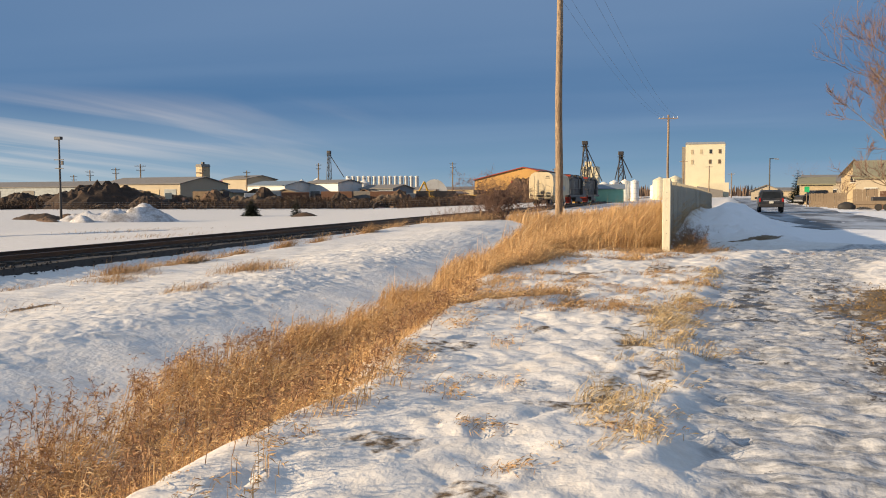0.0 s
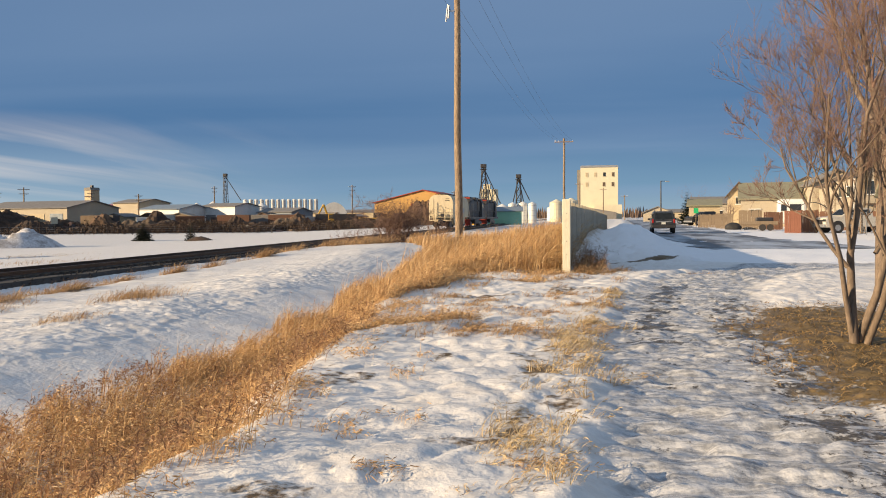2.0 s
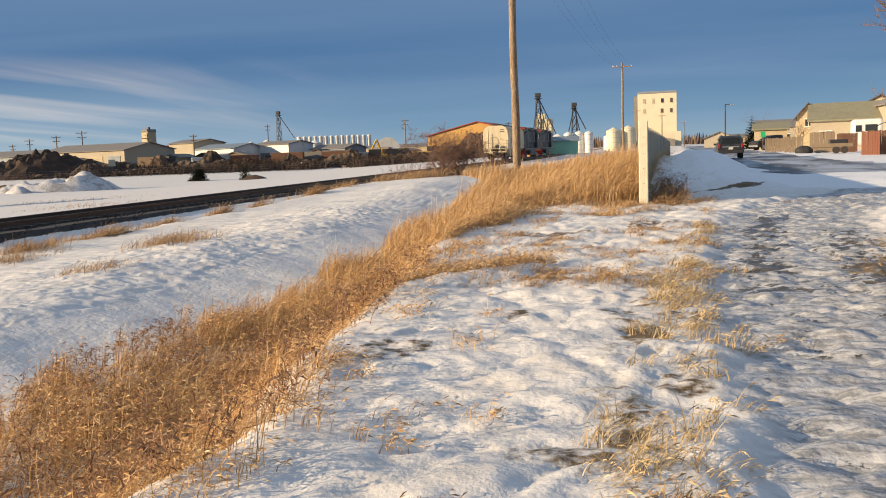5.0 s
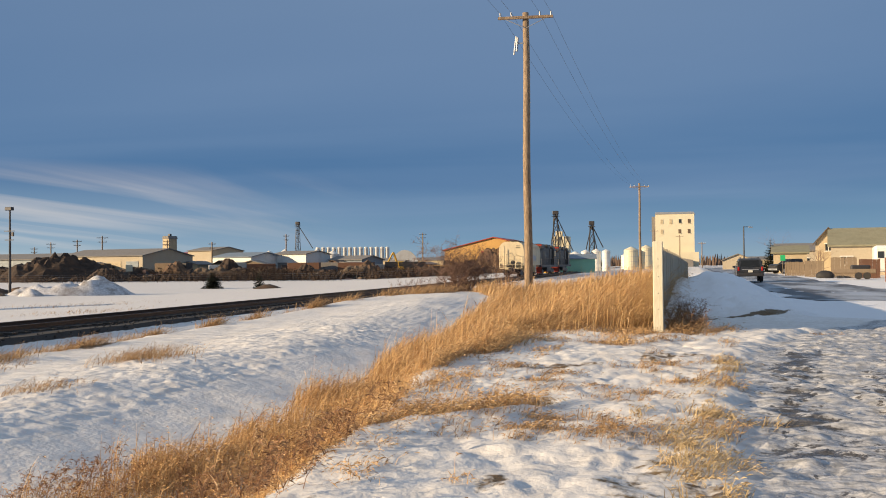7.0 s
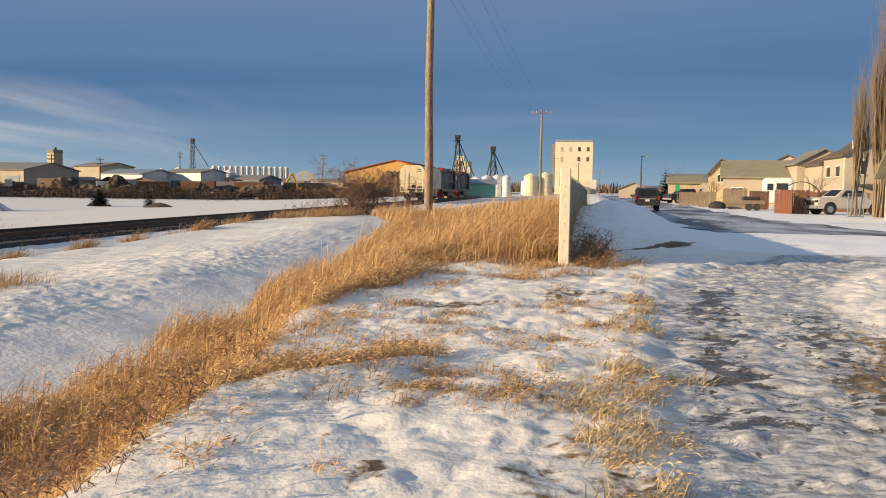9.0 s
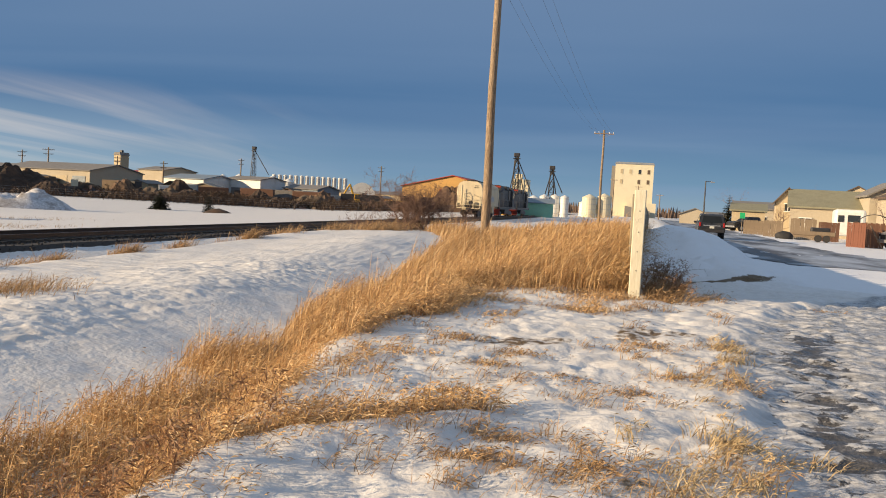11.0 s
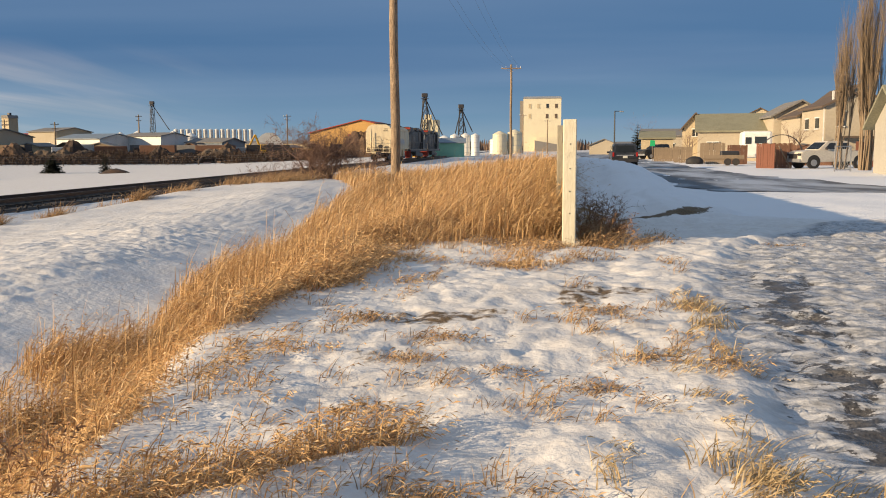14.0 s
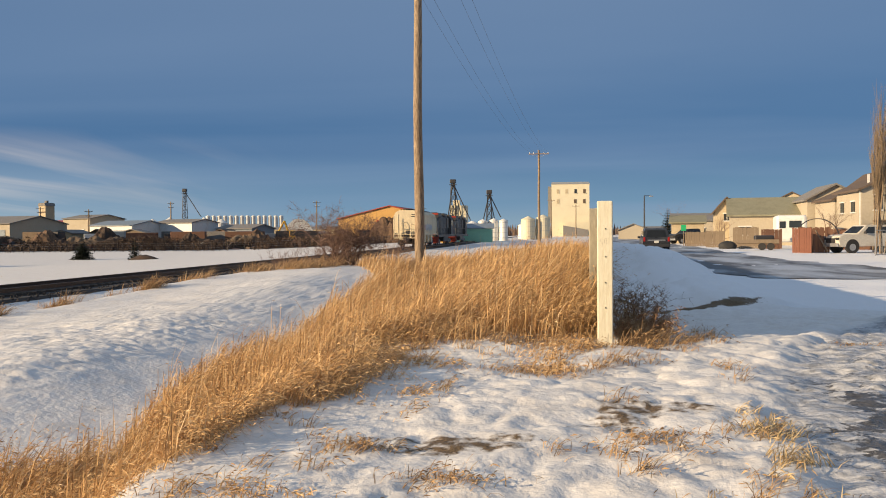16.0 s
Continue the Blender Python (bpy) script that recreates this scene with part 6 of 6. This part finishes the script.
size = np.stack([r.uniform(0.3, 2.2, n) * (1 + 0.8 * (r.rand(n) < 0.2)), r.uniform(0.15, 0.8, n), r.uniform(0.08, 0.7, n)], -1) / 2
ax = r.randn(n, 3, 3)
ax[:, 2] = ax[:, 2] * 0.35 + np.array([0, 0, 1.0])
ax[:, 0] -= ax[:, 2] * (np.sum(ax[:, 0] * ax[:, 2], 1) / np.sum(ax[:, 2] ** 2, 1))[:, None]
ax /= np.linalg.norm(ax, axis=2)[:, :, None]
ax[:, 1] = np.cross(ax[:, 2], ax[:, 0])
cn = np.array([(a, b, c) for a in (-1, 1) for b in (-1, 1) for c in (-1, 1)], float)
dv = np.stack([x, y, zc], -1)[:, None] + np.einsum("kc,nc,ncd->nkd", cn, size, ax)
df = np.array([(0, 1, 3, 2), (4, 6, 7, 5), (0, 4, 5, 1), (2, 3, 7, 6), (0, 2, 6, 4), (1, 5, 7, 3)])
tagged(pydata("yard_debris", dv.reshape(-1, 3).tolist(), (np.arange(n)[:, None, None] * 8 + df[None]).reshape(-1, 4).tolist(), dm.m), "broken timber, scrap and rubble strewn along the yards", "debris", kind="stuff")

# far woods and town on the horizon
r = np.random.RandomState(44)
n = 5200
ang = radians(90) + np.radians(r.uniform(-30, 62, n))
dist = r.uniform(520, 760, n)
x, y = dist * np.cos(ang), dist * np.sin(ang)
keep = vnoise(ang * 14, dist * 0.002, 80) > -0.35
x, y = x[keep], y[keep]
h = r.uniform(3, 8.5, len(x))
ribbons("far_woods", np.stack([x, y, np.full(len(x), -1.0)], -1), h, np.full(len(x), 1.5), np.clip(0.1 * r.randn(len(x)), 0, 0.3), r.rand(len(x)) * 6.3, M["farwood"],
        "bare brown woods low on the horizon", seed=9, category="woods")

# ---- street side ----
def car_wheels(parent, xs, half, r, w=0.22):
    for yy in xs:
        for s in (-1, 1):
            bm = bmesh.new()
            rod(bm, (s * (half - w), yy, r), (s * half, yy, r), r, n=20)
            t_ = part("wheel", bm, M["black"], parent)
            bm = bmesh.new()
            rod(bm, (s * half, yy, r), (s * (half + 0.012), yy, r), r * 0.6, n=14)
            part("rim", bm, M["galv"], t_)


def suv(m):
    c = thing("suv", m, "dark road-dirty sport utility vehicle parked on the icy road", "car")
    side = [(0.05, 0.42), (0.0, 0.75), (0.06, 1.05), (0.32, 1.62), (0.55, 1.74), (2.7, 1.76), (3.45, 1.16), (4.55, 1.02), (4.72, 0.8), (4.7, 0.4)]
    bm = bmesh.new()
    prism(bm, side, "x", -0.93, 0.93)
    for v in bm.verts:
        if v.co.z > 1.1:
            v.co.x *= 1 - 0.22 * (v.co.z - 1.1) / 0.65
    bmesh.ops.bevel(bm, geom=[e for e in bm.edges], offset=0.035, segments=2, affect="EDGES")
    b = part("body", bm, M["suv"], c)
    bm = bmesh.new()
    bm.faces.new([bm.verts.new(p) for p in ((-0.70, 0.085, 1.12), (0.70, 0.085, 1.12), (0.60, 0.30, 1.60), (-0.60, 0.30, 1.60))])
    bmesh.ops.solidify(bm, geom=bm.faces[:], thickness=0.02)
    part("rear_window", bm, M["glass"], c)
    for s in (-1, 1):
        boxpart("side_window", (s * 0.86, 1.6, 1.38), (0.03, 2.3, 0.36), M["glass"], c)
        boxpart("tail_light", (s * 0.82, 0.03, 0.98), (0.13, 0.08, 0.30), M["taillight"], c, bevel=0.02)
        boxpart("mirror", (s * 1.03, 3.0, 1.12), (0.2, 0.12, 0.15), M["suv"], c, bevel=0.03)
        boxpart("roof_rail", (s * 0.62, 1.6, 1.80), (0.05, 2.0, 0.05), M["dark_steel"], c)
    boxpart("bumper", (0, 0.0, 0.55), (1.8, 0.16, 0.24), M["dark_steel"], c, bevel=0.04)
    boxpart("chrome_strip", (0, -0.015, 0.92), (1.2, 0.03, 0.06), M["galv"], c)
    boxpart("plate", (0, -0.02, 0.80), (0.32, 0.02, 0.16), M["plate"], c)
    car_wheels(c, (0.95, 3.75), 0.92, 0.37)
    return c


suv(pose(4.45, 53.2, gz(4.45, 53.2) + 0.05))


def pickup(m, label, mat="truck"):
    c = thing("pickup_truck", m, label, "pickup truck")
    bm = bmesh.new()
    prism(bm, [(0, 0.55), (-0.03, 0.9), (0.06, 1.14), (0.3, 1.24), (1.6, 1.3), (3.9, 1.3), (3.95, 1.22), (5.75, 1.24), (5.8, 0.7), (5.65, 0.5), (0.2, 0.42)], "x", -0.98, 0.98)
    bmesh.ops.bevel(bm, geom=[e for e in bm.edges], offset=0.04, segments=2, affect="EDGES")
    part("body", bm, M[mat], c)
    bm = bmesh.new()
    prism(bm, [(1.35, 1.27), (2.15, 1.90), (3.6, 1.94), (3.9, 1.86), (3.98, 1.27)], "x", -0.92, 0.92)
    for v in bm.verts:
        if v.co.z > 1.5:
            v.co.x *= 0.84
    bmesh.ops.bevel(bm, geom=[e for e in bm.edges], offset=0.03, segments=2, affect="EDGES")
    cab = part("cab", bm, M[mat], c)
    for s in (-1, 1):
        for y0, y1, y2, y3 in ((1.85, 2.75, 2.75, 2.3), (2.87, 3.75, 3.68, 2.87)):
            bm = bmesh.new()
            prism(bm, [(y0, 1.36), (y1, 1.36), (y2, 1.80), (y3, 1.80)], "x", s * 0.80, s * 0.905)
            for v in bm.verts:
                if v.co.z > 1.5:
                    v.co.x *= 0.89
            part("side_window", bm, M["glass"], cab)
        boxpart("headlight", (s * 0.78, -0.01, 0.98), (0.36, 0.06, 0.18), M["glass"], c, bevel=0.02)
        boxpart("mirror", (s * 1.08, 1.9, 1.42), (0.2, 0.12, 0.2), M["dark_steel"], c, bevel=0.03)
        for yy in (1.0, 4.6):
            bm = bmesh.new()
            rod(bm, (s * 0.80, yy, 0.46), (s * 0.985, yy, 0.46), 0.5, n=20)
            part("wheel_arch", bm, M["black"], c)
    bm = bmesh.new()
    bm.faces.new([bm.verts.new(p) for p in ((-0.78, 1.44, 1.36), (0.78, 1.44, 1.36), (0.68, 2.06, 1.84), (-0.68, 2.06, 1.84))])
    bmesh.ops.solidify(bm, geom=bm.faces[:], thickness=-0.03)
    part("windscreen", bm, M["glass"], cab)
    boxpart("grille", (0, -0.01, 0.86), (1.1, 0.06, 0.34), M["dark_steel"], c)
    boxpart("bumper", (0, -0.06, 0.56), (1.9, 0.14, 0.24), M["galv"], c, bevel=0.04)
    car_wheels(c, (1.0, 4.6), 0.99, 0.40)
    return c


pickup(pose(16.4, 55.4, gz(17, 55), 0, 0, -72), "pale cream crew-cab pickup truck parked on a snowy yard")
pickup(pose(10.3, 108, gz(10.3, 108), 0, 0, -60), "dark car parked beside the far houses", "suv")

gr = gable("garage", 21.3, 37.6, gz(18, 38) - 0.05, 7.2, 6.4, 2.85, 4.75, "stucco", "greenroof", "cream garage with a mossy grey shingle roof", -4, "garage", along="x", over=0.55, doors=((0.6, 4.6, 2.3, "white"),))
boxpart("downpipe", (-3.55, -0.06, 1.4), (0.08, 0.08, 2.8), M["white"], gr)
boxpart("vent_pipe", (-1.3, 3.4, 5.1), (0.14, 0.14, 0.9), M["white"], gr)

gable("house", 18.8, 92, gz(18, 92), 7.2, 9, 3.3, 5.2, "housewall", "greenroof", "low cream house with a mossy shingle roof", -8, "house", along="x", windows=((-2, 1.6, 1.2, 1.0), (2, 1.6, 1.2, 1.0)))
gable("house", 15.6, 97, gz(14, 97), 2.6, 8, 3.9, 5.4, "tan", "brownroof", "narrow tan house gable with a brown roof", -6, "house", windows=((0, 3.2, 0.7, 0.9),))
gable("house", 25.3, 79.2, gz(24, 79), 5.0, 8.2, 4.5, 5.6, "housewall", "brownroof", "cream row house with a low brown shingle roof", -1.5, "house")
gable("house", 25.2, 88.2, gz(24, 88), 5.6, 8.5, 4.8, 6.3, "housewall", "greyroof", "cream row house with a grey shingle roof", -1.5, "house")
row = gable("house", 24.75, 70, gz(24, 70), 4.4, 8.4, 5.0, 6.0, "housewall", "brownroof", "two-storey cream row house with a brown shingle roof", -1.5, "house", windows=((-0.9, 3.9, 0.6, 1.3),))
for yy, zz in ((2.5, 3.6), (6.2, 3.6)):
    wn_ = boxpart("window", (-2.22, yy, zz), (0.10, 1.1, 1.0), M["glass"], row)
    for dz in (-0.5, 0.5):
        boxpart("frame", (-2.26, yy, zz + dz), (0.14, 1.3, 0.1), M["white"], wn_)
boxpart("vent_pipe", (-1.2, 1.6, 5.8), (0.16, 0.16, 1.2), M["white"], row)
boxpart("porch_roof", (0.3, -0.5, 2.35), (3.2, 1.0, 0.16), M["brownroof"], row)
boxpart("downpipe", (-2.26, 0.15, 2.5), (0.09, 0.09, 4.8), M["white"], row)
gable("house", 29.6, 84, gz(29, 84), 5.2, 12, 5.6, 7.6, "housewall", "brownroof", "two-storey cream house with a steep brown roof", -3, "house", windows=((-0.8, 4.2, 0.8, 1.2),))
gable("house", 40.5, 98, gz(40, 98), 8, 9, 5.4, 7.6, "tan", "brownroof", "tan two-storey house with a brown roof", -18, "house", along="x", windows=((-2, 4.2, 1.2, 1.1), (2, 4.2, 1.2, 1.1)))
gable("house", 32, 140, gz(32, 140), 8, 9, 5.6, 7.7, "tan", "brownroof", "distant house with a pale gable", -12, "house")
gable("house", 38, 142, gz(38, 142), 7, 9, 6.4, 8.2, "white", "greyroof", "distant house with a white gable", -10, "house")
gable("house", 12.8, 112, gz(12, 112), 4.2, 8, 2.7, 3.6, "tan", "greenroof", "low tan outbuilding by the road", -6, "house", along="x")
gable("house", 15.5, 128, gz(12, 126), 6.5, 8, 3.2, 4.2, "housewall", "greyroof", "small cream house by the road", -6, "house", along="x", windows=((1, 1.6, 1, 1),))
gable("house", 9.5, 189, gz(9.5, 189), 6.5, 8, 2.0, 3.3, "housewall", "greyroof", "low cream shed at the end of the road", -4, "house")
gable("warehouse", 15, 240, gz(13, 240), 11, 12, 2.2, 3.0, "tan", "greyroof", "distant low shed beyond the road", -4, along="x")

# travel trailer
tv = thing("travel_trailer", pose(17.6, 73.5, gz(17, 73), 0, 0, -8), "white travel trailer parked behind board fences", "trailer")
boxpart("shell", (0, 1.2, 1.75), (2.6, 4.6, 2.4), M["white"], tv, bevel=0.25)
boxpart("window", (0.3, -1.12, 2.15), (1.0, 0.04, 0.6), M["glass"], tv)
boxpart("window", (-0.75, -1.12, 2.1), (0.5, 0.04, 0.6), M["glass"], tv)
for s in (-0.4, 0.4):
    bm = bmesh.new()
    rod(bm, (s * 3 - 0.1, 1.2, 0.33), (s * 3 + 0.1, 1.2, 0.33), 0.33, n=16)
    part("wheel", bm, M["black"], tv)


def panel_fence(x, y, w, h, mat, turn, label, gap=0.0):
    f_ = thing("board_fence", pose(x, y, gz(x, y), 0, 0, turn), label, "fence")
    n_ = max(2, int(w / 0.16))
    bm = bmesh.new()
    box(bm, (0, 0, h / 2), (w / n_ * 0.94, 0.025, h))
    me = mesh_of("board", bm, M[mat])
    for k in range(n_):
        o = new("board", me)
        o.parent = f_
        o.matrix_basis = pose(-w / 2 + (k + 0.5) * w / n_, random.uniform(-0.01, 0.01), random.uniform(-0.04, 0.03), 0, random.uniform(-0.6, 0.6), 0)
    for zz in (0.3, h - 0.3):
        boxpart("rail", (0, 0.04, zz), (w, 0.05, 0.09), M[mat], f_)
    return f_


panel_fence(14.35, 54.8, 1.3, 1.75, "rustred", -30, "red-stained upright board panel")
panel_fence(15.4, 56.0, 2.2, 1.8, "brick", 6, "dark brown board fence beside a pickup truck")
panel_fence(13.6, 72.5, 2.2, 1.9, "greywood", -12, "weathered grey board fence")
panel_fence(15.5, 71.0, 1.8, 1.7, "brick", 10, "dark board fence beside a trailer")
panel_fence(12.0, 80, 1.8, 1.6, "greywood", -5, "pale board fence before a house")
panel_fence(20.5, 66.0, 6.0, 1.7, "brick", -4, "long dark brown board fence behind the yard")
panel_fence(24.6, 60.0, 5.0, 1.9, "rustred", -6, "dark red board fence behind a pickup truck")
panel_fence(11.2, 88, 2.5, 1.5, "greywood", -5, "grey board fence before the low houses")
bm = bmesh.new()
rod(bm, (0, 0, 0), (0.9, 0.1, 1.6), 0.05, n=6)
lb_ = tagged(new("leaning_plank", mesh_of("leaning_plank", bm, M["greywood"])), "pale plank leaning on a board fence", "plank")
lb_.matrix_basis = pose(16.3, 55.6, gz(16.3, 55.6), 0, 0, 180)
# garden arch
ar = thing("garden_arch", pose(17.6, 64, gz(17.6, 64), 0, 0, -5), "thin dark garden arch over a fence", "arch")
for dy in (0, 0.35):
    vs, fs = [], []
    tube(vs, fs, [Vector((1.6 * math.cos(math.pi * k / 16), dy, 1.0 + 1.5 * math.sin(math.pi * k / 16))) for k in range(17)], [0.03] * 17, 5)
    o = pydata("hoop", [tuple(v) for v in vs], fs, M["dark_steel"])
    o.parent = ar
for s in (-1.6, 1.6):
    boxpart("leg", (s, 0.17, 0.5), (0.06, 0.4, 1.1), M["dark_steel"], ar)
# flat trailer, tyres, black bag
ft = thing("utility_trailer", pose(13.5, 66.5, gz(13.5, 66.5), 0, 0, -5), "low flat utility trailer loaded with odds and ends", "trailer")
boxpart("deck", (0, 0, 0.55), (3.2, 1.6, 0.12), M["scrap"], ft)
boxpart("side_board", (0, -0.78, 0.72), (3.2, 0.05, 0.3), M["greywood"], ft)
for s in (0.3, 0.95):
    bm = bmesh.new()
    rod(bm, (s, -0.86, 0.3), (s, -0.62, 0.3), 0.3, n=16)
    part("wheel", bm, M["black"], ft)
boxpart("load", (0.5, 0, 0.95), (1.5, 1.0, 0.5), M["dark_steel"], ft, bevel=0.1)
bm = bmesh.new()
bmesh.ops.create_icosphere(bm, subdivisions=3, radius=1.0, matrix=Matrix.Diagonal((0.8, 0.6, 0.5, 1)))
for v in bm.verts:
    v.co *= 1 + 0.10 * noise.noise(v.co * 2.2)
tb = tagged(new("tarped_heap", mesh_of("tarped_heap", bm, M["black"], True)), "black tarp-covered heap at the roadside", "heap")
tb.matrix_basis = pose(11.9, 71.4, gz(11.9, 71.4) + 0.22)
# wire gate panel near the poplars
wg = thing("wire_gate", pose(17.2, 46.8, gz(17.2, 46.8), 0, 0, 25), "galvanised wire mesh gate panel", "gate")
for s in (-0.6, 0.6):
    bm = bmesh.new()
    rod(bm, (s, 0, -0.1), (s, 0, 1.6), 0.035, n=6)
    part("post", bm, M["galv"], wg)
for zz in (0.1, 1.55):
    bm = bmesh.new()
    rod(bm, (-0.6, 0, zz), (0.6, 0, zz), 0.025, n=6)
    part("rail", bm, M["galv"], wg)
for k in range(9):
    for d_ in (1, -1):
        bm = bmesh.new()
        x0 = -0.6 + k * 0.15
        rod(bm, (max(-0.6, min(0.6, x0)), 0, 0.1), (max(-0.6, min(0.6, x0 + d_ * 0.75)), 0, 1.55), 0.007, n=4)
        part("wire", bm, M["galv"], wg)
# green street sign
ss = thing("street_sign", pose(9.4, 84, gz(9.4, 84)), "plain bright green sign on a thin post", "sign")
bm = bmesh.new()
rod(bm, (0, 0, -0.1), (0, 0, 2.1), 0.04, n=6)
part("post", bm, M["greywood"], ss)
boxpart("panel", (0, -0.05, 1.95), (0.5, 0.04, 0.6), M["signgreen"], ss)
# street lamp
sl_ = thing("street_lamp", pose(5.9, 91, gz(5.9, 91)), "slim dark street lamp with a short arm", "street lamp")
bm = bmesh.new()
rod(bm, (0, 0, -0.1), (0, 0, 5.6), 0.10, 0.06, n=8)
part("mast", bm, M["dark_steel"], sl_)
boxpart("arm", (0.35, 0, 5.55), (0.8, 0.07, 0.07), M["dark_steel"], sl_)
boxpart("lamp_head", (0.75, 0, 5.5), (0.45, 0.22, 0.12), M["galv"], sl_, bevel=0.03)
for x_, y_, hh in ((-10.5, 240, 11), (-4, 262, 10), (2.5, 275, 8)):
    power_pole(x_, y_, gz(x_, y_), hh, 0.18, 0.13, [(hh - 0.4, 2.2, 0)], "distant timber power pole by the grain elevator", 0)
spruce(11.6, 128.5, 5.4, 1.5, "dark spruce beside the far road", 5)

# ---- poplars and yard trees ----
for x_, y_, hh, sd, nst in ((19.6, 50.1, 9.2, 21, 13), (20.2, 59.0, 7.4, 22, 5), (18.9, 53.0, 7.4, 23, 4), (25.0, 48.5, 8.5, 24, 7)):
    rr = random.Random(sd)
    st_ = [((rr.uniform(-0.4, 0.4), rr.uniform(-0.3, 0.3), 0), (rr.uniform(-0.05, 0.05), rr.uniform(-0.05, 0.05), 1), hh * rr.uniform(0.6, 1.0), rr.uniform(0.05, 0.09)) for _ in range(nst)]
    bare_tree("poplar", x_, y_, gz(x_, y_), st_, "tall narrow leafless poplar in a yard", "tree", ("poplar", "poplar"), 2, sd, (10, 13), top=0, apart=True, up=1.3, wild=0.08, spread=0.19, fine=0.008)
for x_, y_, hh, sd in ((13.0, 82, 3.2, 31), (19.5, 68, 3.4, 32), (26, 150, 6, 33), (15, 150, 6, 34), (32, 86, 5.0, 35)):
    rr = random.Random(sd)
    st_ = [((0, 0, 0), (rr.uniform(-0.3, 0.3), rr.uniform(-0.2, 0.2), 1), hh * rr.uniform(0.8, 1.0), 0.06) for _ in range(3)]
    bare_tree("yard_tree", x_, y_, gz(x_, y_), st_, "small leafless yard tree", "tree", ("twig", "twig"), 3, sd, (4, 6), up=0.3, wild=0.25)
# overhead wires
wires = thing("overhead_wires", Matrix(), "thin overhead wires between power poles", "wires")
for u in (-1.1, -0.6, 0.6, 1.1):
    a, b = Vector((-6.42 + u, 22.65, gz(-6.4, 22.8) + 12.4)), Vector((-6.5 + u, 105.3, gz(-6.5, 105.5) + 11.95))
    for p0, p1, sag in ((a, b, 1.2), (a, Vector((a.x + 1.4, -45, a.z)), 1.0)):
        vs, fs = [], []
        tube(vs, fs, [p0.lerp(p1, k / 18) - Vector((0, 0, sag * 4 * (k / 18) * (1 - k / 18))) for k in range(19)], [0.007] * 19, 3)
        o = pydata("wire", [tuple(v) for v in vs], fs, M["dark_steel"])
        o.parent = wires
boxpart("body", (-0.4, 0, 1.6), (3.6, 2.6, 3.6), M["loco_grey"], rb_, bevel=0.03)
boxpart("base", (-0.4, 0, 0.3), (3.7, 2.7, 1.4), M["brick"], rb_)
boxpart("roof", (-0.4, 0, 3.45), (3.9, 2.9, 0.12), M["greyroof"], rb_)
